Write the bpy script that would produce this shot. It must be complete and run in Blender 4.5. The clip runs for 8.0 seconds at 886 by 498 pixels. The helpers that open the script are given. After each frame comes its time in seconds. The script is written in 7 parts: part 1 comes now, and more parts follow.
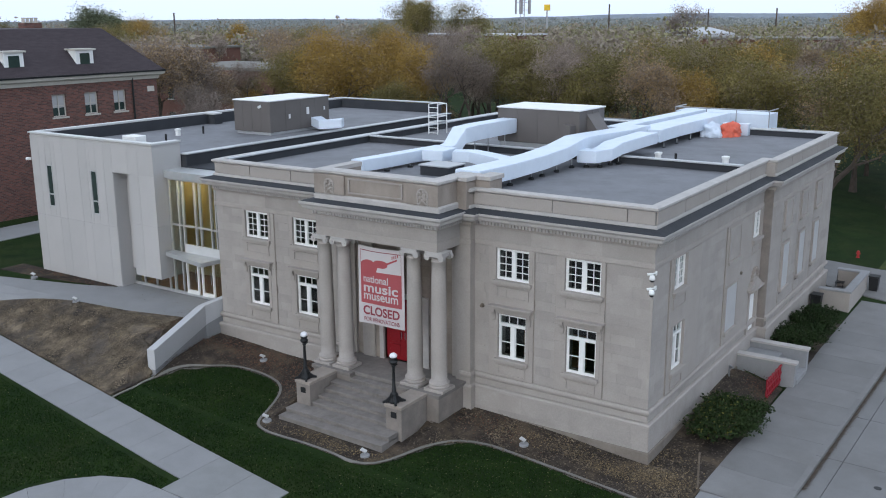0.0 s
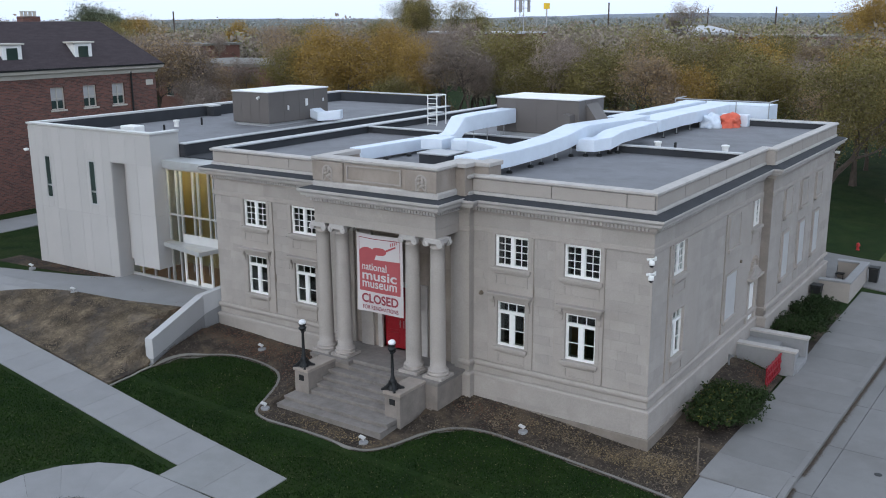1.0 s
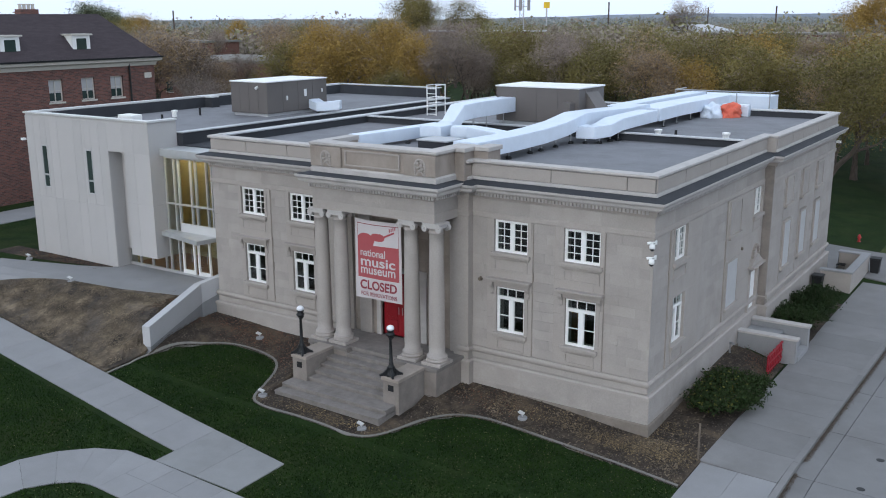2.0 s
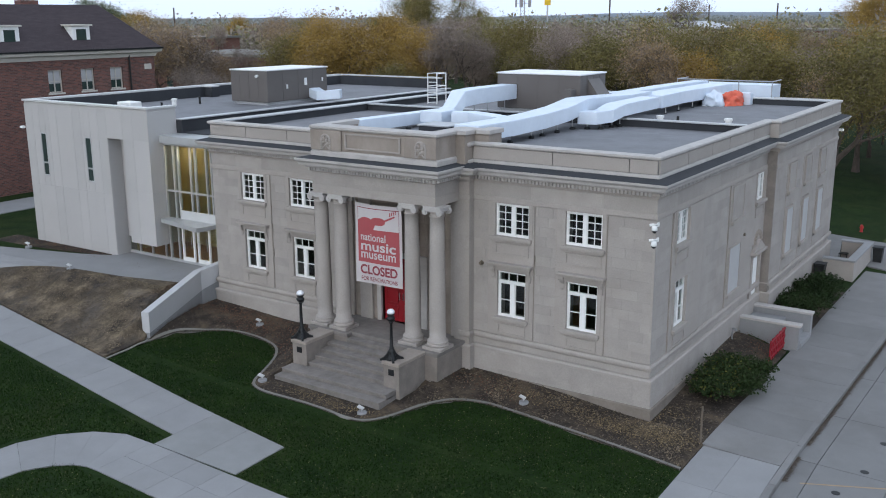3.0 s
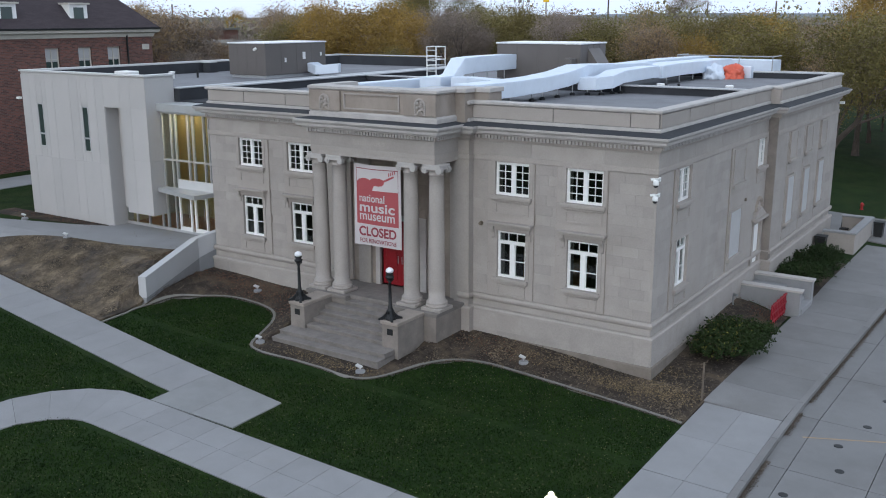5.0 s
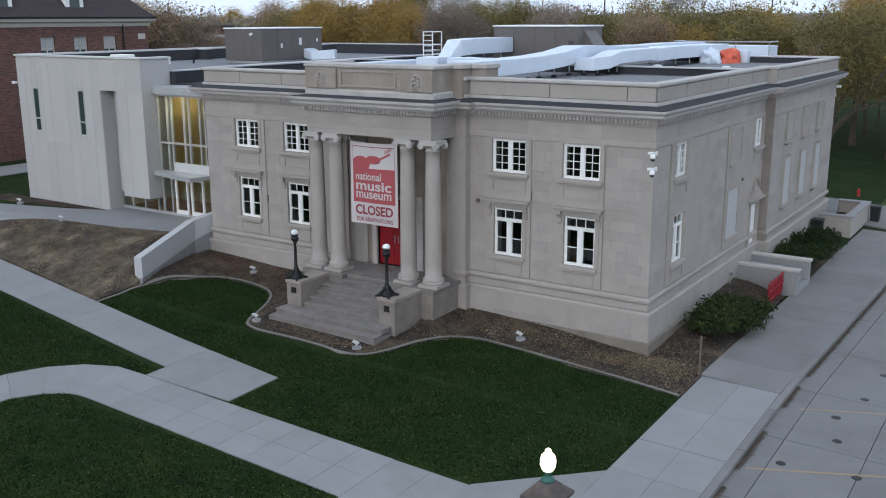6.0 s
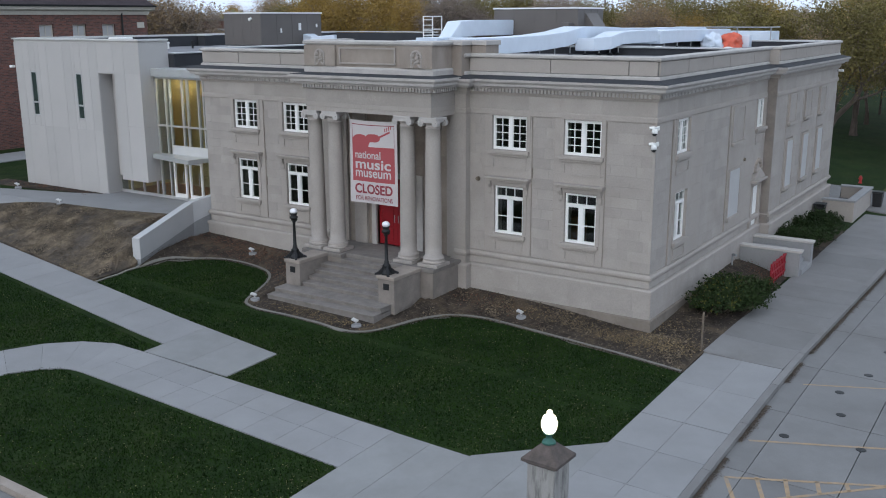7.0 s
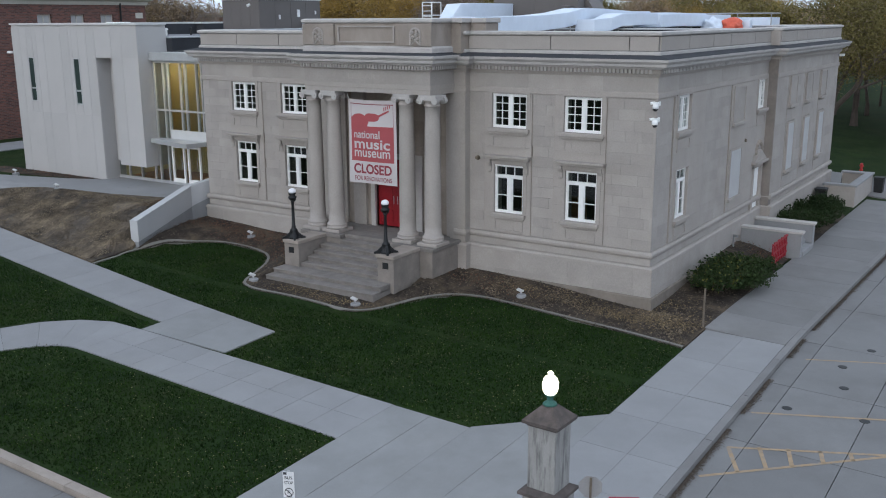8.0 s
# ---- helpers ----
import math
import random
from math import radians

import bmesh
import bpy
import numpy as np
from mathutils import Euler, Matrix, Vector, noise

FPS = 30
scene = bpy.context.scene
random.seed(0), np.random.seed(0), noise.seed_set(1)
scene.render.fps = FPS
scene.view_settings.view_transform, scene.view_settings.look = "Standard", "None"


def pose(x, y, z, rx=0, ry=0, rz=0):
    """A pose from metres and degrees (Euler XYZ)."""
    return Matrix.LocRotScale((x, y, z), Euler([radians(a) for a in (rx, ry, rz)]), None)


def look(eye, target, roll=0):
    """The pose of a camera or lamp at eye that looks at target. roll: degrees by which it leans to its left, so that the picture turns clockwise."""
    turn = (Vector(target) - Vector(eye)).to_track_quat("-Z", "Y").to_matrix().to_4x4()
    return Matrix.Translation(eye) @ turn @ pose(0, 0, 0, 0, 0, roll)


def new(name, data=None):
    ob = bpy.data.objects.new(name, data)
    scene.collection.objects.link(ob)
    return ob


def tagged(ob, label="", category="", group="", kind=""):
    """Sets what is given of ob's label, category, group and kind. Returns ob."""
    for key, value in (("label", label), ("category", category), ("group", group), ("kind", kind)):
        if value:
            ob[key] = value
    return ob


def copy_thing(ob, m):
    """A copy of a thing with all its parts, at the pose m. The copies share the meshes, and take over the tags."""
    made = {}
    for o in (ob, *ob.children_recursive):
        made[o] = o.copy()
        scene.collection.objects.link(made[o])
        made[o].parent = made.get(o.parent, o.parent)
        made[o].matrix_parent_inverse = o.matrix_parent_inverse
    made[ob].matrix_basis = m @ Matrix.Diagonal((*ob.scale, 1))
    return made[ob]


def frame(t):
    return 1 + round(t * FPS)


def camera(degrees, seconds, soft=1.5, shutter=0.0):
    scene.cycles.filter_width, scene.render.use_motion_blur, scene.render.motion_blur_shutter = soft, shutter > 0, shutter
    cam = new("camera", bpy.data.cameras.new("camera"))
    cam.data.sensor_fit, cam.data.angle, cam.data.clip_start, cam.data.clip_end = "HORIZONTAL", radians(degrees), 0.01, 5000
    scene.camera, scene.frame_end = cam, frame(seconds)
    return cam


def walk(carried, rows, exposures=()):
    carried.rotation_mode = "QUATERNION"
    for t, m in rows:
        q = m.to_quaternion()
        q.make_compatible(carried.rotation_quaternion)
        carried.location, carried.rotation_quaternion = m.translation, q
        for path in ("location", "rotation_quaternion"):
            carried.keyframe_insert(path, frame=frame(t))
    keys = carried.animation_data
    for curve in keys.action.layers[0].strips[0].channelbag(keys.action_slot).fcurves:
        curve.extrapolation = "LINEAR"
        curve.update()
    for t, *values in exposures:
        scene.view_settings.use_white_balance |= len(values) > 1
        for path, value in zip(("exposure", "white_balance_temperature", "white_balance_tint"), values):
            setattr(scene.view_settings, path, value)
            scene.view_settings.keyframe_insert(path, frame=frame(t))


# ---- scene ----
cam = camera(50.3, 8.0, soft=1.05)
PATH = [
    (0, (10.846, -28.45, 14.769), (9.762, -26.839, 14.292), -0.3),
    (0.5, (10.869, -28.444, 14.536), (9.785, -26.833, 14.059), -0.3),
    (1, (10.866, -28.431, 14.279), (9.783, -26.82, 13.802), -0.3),
    (2.5, (10.815, -28.275, 13.388), (9.731, -26.663, 12.913), -0.3),
    (3, (10.792, -28.261, 13.107), (9.707, -26.65, 12.629), -0.3),
    (3.5, (10.784, -28.253, 12.76), (9.7, -26.642, 12.283), -0.3),
    (4, (10.792, -28.262, 12.395), (9.708, -26.65, 11.917), -0.3),
    (4.5, (10.779, -28.298, 12.024), (9.695, -26.686, 11.547), -0.2),
    (6, (10.872, -28.469, 10.798), (9.796, -26.852, 10.323), -0.2),
    (6.5, (10.884, -28.471, 10.415), (9.808, -26.854, 9.939), -0.3),
    (7, (10.841, -28.412, 10.013), (9.765, -26.796, 9.537), -0.2),
    (7.5, (10.822, -28.398, 9.626), (9.746, -26.781, 9.149), -0.2),
    (8, (10.828, -28.391, 9.238), (9.752, -26.774, 8.763), -0.3),
]
walk(cam, [(t, look(eye, target, roll)) for t, eye, target, roll in PATH], exposures=[(0, 0.0), (3, -0.01), (4.5, -0.03), (6, -0.06), (8, -0.07)])

# ---- world and light ----
world = bpy.data.worlds.new("overcast_evening_sky")
scene.world = world
world.use_nodes = True
wn, wl = world.node_tree.nodes, world.node_tree.links
sky = wn.new("ShaderNodeTexSky")
sky.sky_type, sky.sun_disc = "NISHITA", False
sky.sun_elevation, sky.sun_rotation = radians(14), radians(172)
sky.air_density, sky.dust_density, sky.ozone_density = 1.0, 3.0, 1.0
grey = wn.new("ShaderNodeHueSaturation")
grey.inputs["Saturation"].default_value = 0.14
wl.new(sky.outputs[0], grey.inputs["Color"])
cloud = wn.new("ShaderNodeMix")
cloud.data_type = "RGBA"
cloud.inputs["Factor"].default_value = 0.72
wl.new(grey.outputs[0], cloud.inputs[6])
cloud.inputs[7].default_value = (6.72, 7.95, 9.85, 1)
wl.new(cloud.outputs[2], wn["Background"].inputs["Color"])
wn["Background"].inputs["Strength"].default_value = 0.172

sun_data = bpy.data.lights.new("sun", "SUN")
sun_data.energy, sun_data.angle, sun_data.color = 0.2, radians(40), (0.98, 0.96, 0.95)
sun = new("sun", sun_data)
sun.matrix_world = look((8, -60, 45), (0, 0, 0))


# ---- materials ----
def ramp_node(nt, fac, stops):
    r = nt.nodes.new("ShaderNodeValToRGB")
    while len(r.color_ramp.elements) < len(stops):
        r.color_ramp.elements.new(0.5)
    for e, (p, c) in zip(r.color_ramp.elements, stops):
        e.position, e.color = p, (*c, 1)
    nt.links.new(fac, r.inputs[0])
    return r.outputs[0]


def noise_node(nt, scale, detail=4.0, rough=0.55, stretch=(1, 1, 1)):
    co = nt.nodes.new("ShaderNodeNewGeometry")
    mp = nt.nodes.new("ShaderNodeMapping")
    mp.inputs["Scale"].default_value = stretch
    nt.links.new(co.outputs["Position"], mp.inputs[0])
    n = nt.nodes.new("ShaderNodeTexNoise")
    n.inputs["Scale"].default_value, n.inputs["Detail"].default_value, n.inputs["Roughness"].default_value = scale, detail, rough
    nt.links.new(mp.outputs[0], n.inputs["Vector"])
    return n.outputs["Fac"]


def blend(nt, a, b, fac, mode="MIX"):
    m = nt.nodes.new("ShaderNodeMix")
    m.data_type, m.blend_type = "RGBA", mode
    for sock, v in ((m.inputs[6], a), (m.inputs[7], b), (m.inputs[0], fac)):
        if isinstance(v, (int, float)):
            sock.default_value = v
        elif isinstance(v, tuple):
            sock.default_value = (*v, 1)
        else:
            nt.links.new(v, sock)
    return m.outputs[2]


def material(name, stops, scale=3.0, rough=0.8, metal=0.0, fine=40.0, fine_amount=0.25, bump=0.15, vary=0.0, island=0.0,
             stain=None, stain_scale=0.6, stain_amount=0.4, stretch=(1, 1, 1), spec=0.4):
    """Two scales of variation and a fine relief; vary: by piece; island: by joined piece; stain: a third colour in patches."""
    m = bpy.data.materials.new(name)
    m.use_nodes = True
    nt = m.node_tree
    b = nt.nodes["Principled BSDF"]
    col = ramp_node(nt, noise_node(nt, scale, 5, 0.6, stretch), stops)
    f = noise_node(nt, fine, 3, 0.6)
    col = blend(nt, col, ramp_node(nt, f, [(0.3, (0.35, 0.35, 0.35)), (0.7, (0.65, 0.65, 0.65))]), fine_amount, "OVERLAY")
    if stain:
        mask = ramp_node(nt, noise_node(nt, stain_scale, 6, 0.7, stretch), [(0.48, (0, 0, 0)), (0.72, (stain_amount,) * 3)])
        col = blend(nt, col, stain, mask)
    for amount, node, sock in ((vary, "ShaderNodeObjectInfo", "Random"), (island, "ShaderNodeNewGeometry", "Random Per Island")):
        if amount:
            src = nt.nodes.new(node).outputs[sock]
            v = ramp_node(nt, src, [(0.0, (1 - amount,) * 3), (1.0, (1 + amount,) * 3)])
            col = blend(nt, col, v, 1.0, "MULTIPLY")
    nt.links.new(col, b.inputs["Base Color"])
    b.inputs["Roughness"].default_value, b.inputs["Metallic"].default_value = rough, metal
    b.inputs["Specular IOR Level"].default_value = spec
    if bump:
        bp = nt.nodes.new("ShaderNodeBump")
        bp.inputs["Strength"].default_value, bp.inputs["Distance"].default_value = bump, 0.03
        nt.links.new(f, bp.inputs["Height"])
        nt.links.new(bp.outputs[0], b.inputs["Normal"])
    return m


def two(c, d=0.12):
    return [(0.3, tuple(v * (1 - d) for v in c)), (0.7, tuple(min(1, v * (1 + d)) for v in c))]


def brick_material():
    """Running-bond brick at true size, mottled brown-red."""
    m = material("red_brick", two((0.098, 0.046, 0.038), 0.25), 1.5, 0.9, fine=9, fine_amount=0.4)
    nt = m.node_tree
    b = nt.nodes["Principled BSDF"]
    geo = nt.nodes.new("ShaderNodeNewGeometry")
    sep = nt.nodes.new("ShaderNodeSeparateXYZ")
    add = nt.nodes.new("ShaderNodeMath")
    com = nt.nodes.new("ShaderNodeCombineXYZ")
    nt.links.new(geo.outputs["Position"], sep.inputs[0])
    nt.links.new(sep.outputs[0], add.inputs[0])
    nt.links.new(sep.outputs[1], add.inputs[1])
    nt.links.new(add.outputs[0], com.inputs[0])
    nt.links.new(sep.outputs[2], com.inputs[1])
    br = nt.nodes.new("ShaderNodeTexBrick")
    br.inputs["Color1"].default_value, br.inputs["Color2"].default_value, br.inputs["Mortar"].default_value = (0.215, 0.088, 0.066, 1), (0.070, 0.038, 0.036, 1), (0.16, 0.125, 0.11, 1)
    br.inputs["Scale"].default_value, br.inputs["Brick Width"].default_value, br.inputs["Row Height"].default_value = 1.0, 0.30, 0.10
    br.inputs["Mortar Size"].default_value = 0.012
    nt.links.new(com.outputs[0], br.inputs["Vector"])
    old = b.inputs["Base Color"].links[0].from_socket
    nt.links.new(blend(nt, old, br.outputs["Color"], 0.75), b.inputs["Base Color"])
    return m


STONE = material("limestone", two((0.338, 0.308, 0.283), 0.08), 1.2, 0.88, vary=0.065, stain=(0.27, 0.236, 0.208), stain_scale=0.5, stain_amount=0.5, fine=22, fine_amount=0.24)
STONE_PLAIN = material("limestone_dressed", two((0.350, 0.316, 0.288), 0.08), 1.6, 0.88, stain=(0.25, 0.222, 0.195), stain_scale=0.8, stain_amount=0.5, fine=22, fine_amount=0.25)
STONE_PALE = material("limestone_coping", two((0.43, 0.405, 0.385), 0.08), 2.0, 0.85, stain=(0.30, 0.28, 0.26), stain_scale=1.2, stain_amount=0.5)
STONE_STAIN = material("limestone_weathered", two((0.292, 0.250, 0.216), 0.13), 1.5, 0.9, vary=0.06, stain=(0.195, 0.158, 0.128), stain_scale=0.9, stain_amount=0.7, stretch=(1, 1, 0.6))
MORTAR = material("mortar", two((0.335, 0.304, 0.277), 0.1), 4, 0.95)
STONE_GRIME = material("limestone_grimy", two((0.232, 0.203, 0.180), 0.16), 1.8, 0.92, stain=(0.14, 0.118, 0.10), stain_scale=1.1, stain_amount=0.65)
STEP = material("stone_steps", two((0.190, 0.171, 0.156), 0.18), 3.0, 0.9, stain=(0.12, 0.108, 0.097), stain_scale=1.0, stain_amount=0.6)
PANEL = material("fibre_cement_panel", two((0.425, 0.412, 0.40), 0.04), 0.8, 0.75, vary=0.035, stain=(0.37, 0.36, 0.35), stain_scale=0.4, stain_amount=0.3, fine_amount=0.12, bump=0.05)
PANEL_TRIM = material("pale_metal_trim", two((0.58, 0.58, 0.57), 0.03), 2, 0.45, 0.2, fine_amount=0.05, bump=0.02)
CONCRETE = material("concrete_walk", two((0.245, 0.244, 0.247), 0.07), 0.7, 0.9, vary=0.05, stain=(0.212, 0.208, 0.205), stain_scale=0.5, stain_amount=0.5, fine=60)
CONCRETE_OLD = material("concrete_old", two((0.188, 0.184, 0.181), 0.09), 0.6, 0.9, vary=0.07, stain=(0.145, 0.138, 0.131), stain_scale=0.45, stain_amount=0.6, fine=50)
CONCRETE_MID = material("concrete_walk_worn", two((0.232, 0.233, 0.232), 0.08), 0.7, 0.9, vary=0.05, stain=(0.192, 0.188, 0.182), stain_scale=0.5, stain_amount=0.55, fine=60)
CONCRETE_WALL = material("concrete_wall_grey", two((0.27, 0.27, 0.275), 0.12), 1.2, 0.88, stain=(0.16, 0.16, 0.16), stain_scale=1.2, stain_amount=0.6, stretch=(1, 1, 0.4))
CONCRETE_WHITE = material("concrete_pale", two((0.46, 0.46, 0.465), 0.05), 1.2, 0.8, stain=(0.37, 0.37, 0.37), stain_amount=0.4)
EDGE_STONE = material("weathered_edging", two((0.185, 0.175, 0.155), 0.15), 3, 0.9, stain=(0.11, 0.10, 0.085), stain_scale=1.5, stain_amount=0.6)
ROAD = material("road_concrete", two((0.178, 0.176, 0.174), 0.08), 0.5, 0.9, vary=0.06, stain=(0.130, 0.124, 0.120), stain_scale=0.35, stain_amount=0.65, fine=45)
JOINT = material("dark_joint", two((0.16, 0.155, 0.15), 0.2), 6, 0.95)
DEBRIS = material("gutter_debris", two((0.095, 0.074, 0.058), 0.4), 6, 0.95, bump=0.8, fine=30, fine_amount=0.7)
GRASS = material("lawn", [(0.3, (0.009, 0.020, 0.006)), (0.7, (0.019, 0.036, 0.009))], 0.8, 0.95, stain=(0.030, 0.037, 0.012), stain_scale=0.3, stain_amount=0.6, fine=11, fine_amount=0.85, bump=0.9, spec=0.1)
BLADE = material("grass_blades", [(0.3, (0.006, 0.019, 0.003)), (0.7, (0.022, 0.047, 0.008))], 1.3, 0.9, island=0.5, fine_amount=0.1, bump=0, spec=0.1)
MULCH = material("mulch_bed", [(0.25, (0.024, 0.020, 0.017)), (0.75, (0.064, 0.051, 0.041))], 1.6, 0.95, stain=(0.150, 0.112, 0.076), stain_scale=0.55, stain_amount=0.9, fine=9, fine_amount=1.0, bump=1.0, spec=0.15)
BERM = material("dry_slope", [(0.34, (0.045, 0.037, 0.031)), (0.5, (0.115, 0.090, 0.064)), (0.66, (0.200, 0.156, 0.106))], 1.1, 0.95, stain=(0.082, 0.074, 0.070), stain_scale=0.42, stain_amount=0.85, fine=7, fine_amount=1.0, bump=1.0, spec=0.15)
STRAW = material("dry_grass", [(0.34, (0.060, 0.046, 0.034)), (0.66, (0.205, 0.160, 0.106))], 0.9, 0.95, island=0.35, fine_amount=0.2, bump=0)
LEAF_DEAD = material("fallen_leaf", [(0.3, (0.09, 0.088, 0.036)), (0.7, (0.24, 0.225, 0.11))], 0.7, 0.9, island=0.6, bump=0)
RUST_LEAF = material("rust_brown_leaf", [(0.3, (0.075, 0.034, 0.022)), (0.7, (0.15, 0.070, 0.040))], 0.7, 0.9, island=0.5, bump=0)
GOLD_STRAW = material("golden_straw", [(0.3, (0.12, 0.088, 0.048)), (0.7, (0.235, 0.172, 0.092))], 1.2, 0.95, island=0.5, bump=0)
EARTH = material("earth_twigs", [(0.3, (0.045, 0.035, 0.028)), (0.7, (0.125, 0.098, 0.072))], 1.5, 0.95, island=0.7, bump=0)
MEMBRANE = material("roof_membrane", two((0.172, 0.174, 0.186), 0.10), 0.9, 0.8, stain=(0.125, 0.125, 0.132), stain_scale=0.7, stain_amount=0.8, fine_amount=0.15)
MEMBRANE_DARK = material("dark_roof_flashing", two((0.035, 0.038, 0.044), 0.15), 0.8, 0.9, stain=(0.055, 0.056, 0.060), stain_amount=0.5)
FLASHING = material("grey_metal_coping", two((0.45, 0.46, 0.47), 0.05), 2, 0.45, 0.35, fine_amount=0.1, bump=0.03)
DUCT = material("white_duct_wrap", two((0.63, 0.70, 0.79), 0.04), 1.6, 0.45, stain=(0.52, 0.59, 0.68), stain_scale=0.7, stain_amount=0.5, fine_amount=0.08, bump=0.08)
UNIT = material("brown_unit_paint", two((0.118, 0.106, 0.100), 0.06), 0.8, 0.55, fine_amount=0.1, bump=0.04)
UNIT_TOP = material("unit_lid_white", two((0.78, 0.78, 0.78), 0.04), 1, 0.5, bump=0.03)
STEEL = material("galvanised_steel", two((0.38, 0.39, 0.40), 0.1), 6, 0.4, 0.8, bump=0.05)
ALU = material("silver_aluminium", two((0.48, 0.49, 0.49), 0.05), 3, 0.4, 0.4, fine_amount=0.06, bump=0.02)
WHITE = material("white_paint", two((0.78, 0.78, 0.76), 0.03), 3, 0.5, fine_amount=0.08, bump=0.03)
BOARD = material("pale_board", two((0.42, 0.415, 0.415), 0.04), 1.5, 0.7, fine_amount=0.1, bump=0.05)
IRON = material("black_iron", two((0.010, 0.011, 0.012), 0.2), 8, 0.55, 0.0, bump=0.1)
RED = material("red_door_paint", two((0.25, 0.008, 0.014), 0.1), 3, 0.45, fine_amount=0.1, bump=0.05)
RED_PLASTIC = material("red_fence", two((0.30, 0.012, 0.024), 0.1), 5, 0.5)
ORANGE = material("orange_tarp", two((0.62, 0.12, 0.07), 0.15), 3, 0.6, bump=0.3, fine=10)
BANNER_WHITE = material("banner_cloth", two((0.52, 0.485, 0.48), 0.03), 1.5, 0.8, fine_amount=0.08, bump=0.05)
BANNER_RED = material("banner_red_print", two((0.36, 0.075, 0.082), 0.05), 1.5, 0.8, fine_amount=0.08, bump=0.05)
BANNER_DARK = material("banner_dark_red_print", two((0.25, 0.048, 0.062), 0.05), 1.5, 0.8, fine_amount=0.08, bump=0.05)
BRICK = brick_material()
BRICK_FAR = material("far_brick", two((0.17, 0.085, 0.065), 0.15), 3, 0.9)
SHINGLE = material("dark_shingles", two((0.046, 0.035, 0.039), 0.2), 2.5, 0.9, fine=14, fine_amount=0.5, bump=0.4, stretch=(0.5, 0.5, 3))
CREAM = material("cream_trim", two((0.50, 0.47, 0.42), 0.06), 2, 0.6)
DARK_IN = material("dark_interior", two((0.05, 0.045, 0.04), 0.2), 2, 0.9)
WARM_IN = material("interior_plaster", two((0.60, 0.50, 0.27), 0.06), 2, 0.85)
WOOD_IN = material("interior_wood", two((0.30, 0.15, 0.06), 0.2), 3, 0.6, stretch=(1, 1, 6))
DARK_HOLE = material("black_opening", two((0.02, 0.02, 0.02), 0.2), 3, 0.9)
BARK = material("bark", two((0.085, 0.066, 0.055), 0.3), 8, 0.95, stretch=(1, 1, 0.3), bump=0.6)
TWIG = material("bare_twigs", two((0.20, 0.165, 0.150), 0.2), 2, 0.95, vary=0.15, bump=0)
YELLOW = material("yellow_road_paint", two((0.33, 0.235, 0.145), 0.15), 4, 0.85, stain=(0.22, 0.21, 0.20), stain_scale=5, stain_amount=0.9)
PATINA = material("green_patina", two((0.035, 0.11, 0.09), 0.2), 6, 0.7)
RUSTCAP = material("stained_stone_cap", two((0.085, 0.070, 0.064), 0.35), 4, 0.9, stain=(0.05, 0.045, 0.045), stain_scale=3, stain_amount=0.8)
PILLAR = material("streaked_pillar", two((0.27, 0.262, 0.25), 0.12), 3, 0.9, stain=(0.04, 0.04, 0.042), stain_scale=2.6, stain_amount=1.0, stretch=(3, 3, 0.35))
SIGN_WHITE = material("sign_white", two((0.68, 0.68, 0.68), 0.02), 3, 0.5)
SIGN_BACK = material("sign_back_grey", two((0.30, 0.29, 0.29), 0.06), 3, 0.5, 0.3)
INK = material("sign_ink", two((0.03, 0.03, 0.035), 0.1), 3, 0.6)
SIGN_GREEN = material("sign_dark_green", two((0.03, 0.05, 0.05), 0.1), 3, 0.6)
RUST_POST = material("rusty_post", two((0.16, 0.13, 0.10), 0.2), 8, 0.8, 0.3)
# the air's haze over the hills is put into this blue-grey
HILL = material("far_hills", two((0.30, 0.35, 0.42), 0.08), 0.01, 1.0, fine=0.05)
FAR_ROOF = material("far_pale_roof", two((0.45, 0.46, 0.48), 0.08), 0.2, 0.8)
YELLOW_SIGN = material("yellow_sign_board", two((0.75, 0.5, 0.03), 0.05), 1, 0.5, bump=0)
HYDRANT = material("hydrant_red", two((0.4, 0.03, 0.03), 0.1), 5, 0.5)


TWIG_SPRAY = material("twig_sprays", two((0.235, 0.188, 0.158), 0.2), 0.3, 0.95, vary=0.15, island=0.3, bump=0)
STONE_DAMP = material("damp_footing_stone", two((0.20, 0.172, 0.145), 0.15), 2.0, 0.92, stain=(0.12, 0.10, 0.085), stain_scale=1.2, stain_amount=0.7)


def leaf_material(name, lo, hi, vary=0.2, island=0.14):
    return material(name, [(0.3, lo), (0.7, hi)], 0.25, 0.85, vary=vary, island=island, fine_amount=0.1, bump=0, spec=0.15)


GOLD = leaf_material("golden_leaves", (0.27, 0.175, 0.050), (0.38, 0.25, 0.070))
OLIVE = leaf_material("olive_leaves", (0.125, 0.112, 0.043), (0.205, 0.165, 0.058))
RUSSET = leaf_material("russet_leaves", (0.26, 0.178, 0.100), (0.35, 0.25, 0.14))
GREEN = leaf_material("dark_green_leaves", (0.095, 0.115, 0.072), (0.15, 0.165, 0.098))
YEW = leaf_material("evergreen_needles", (0.014, 0.028, 0.010), (0.034, 0.055, 0.018), 0.1)
YEW_TIP = leaf_material("yellow_green_tips", (0.075, 0.082, 0.02), (0.14, 0.135, 0.035), 0.1)
# far woods: paler and greyer with distance, haze put into the leaf colours
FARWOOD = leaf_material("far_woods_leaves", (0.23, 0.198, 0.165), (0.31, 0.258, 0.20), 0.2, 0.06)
FARHAZE = leaf_material("haze_tinted_leaves", (0.195, 0.215, 0.215), (0.255, 0.265, 0.25), 0.2, 0.04)
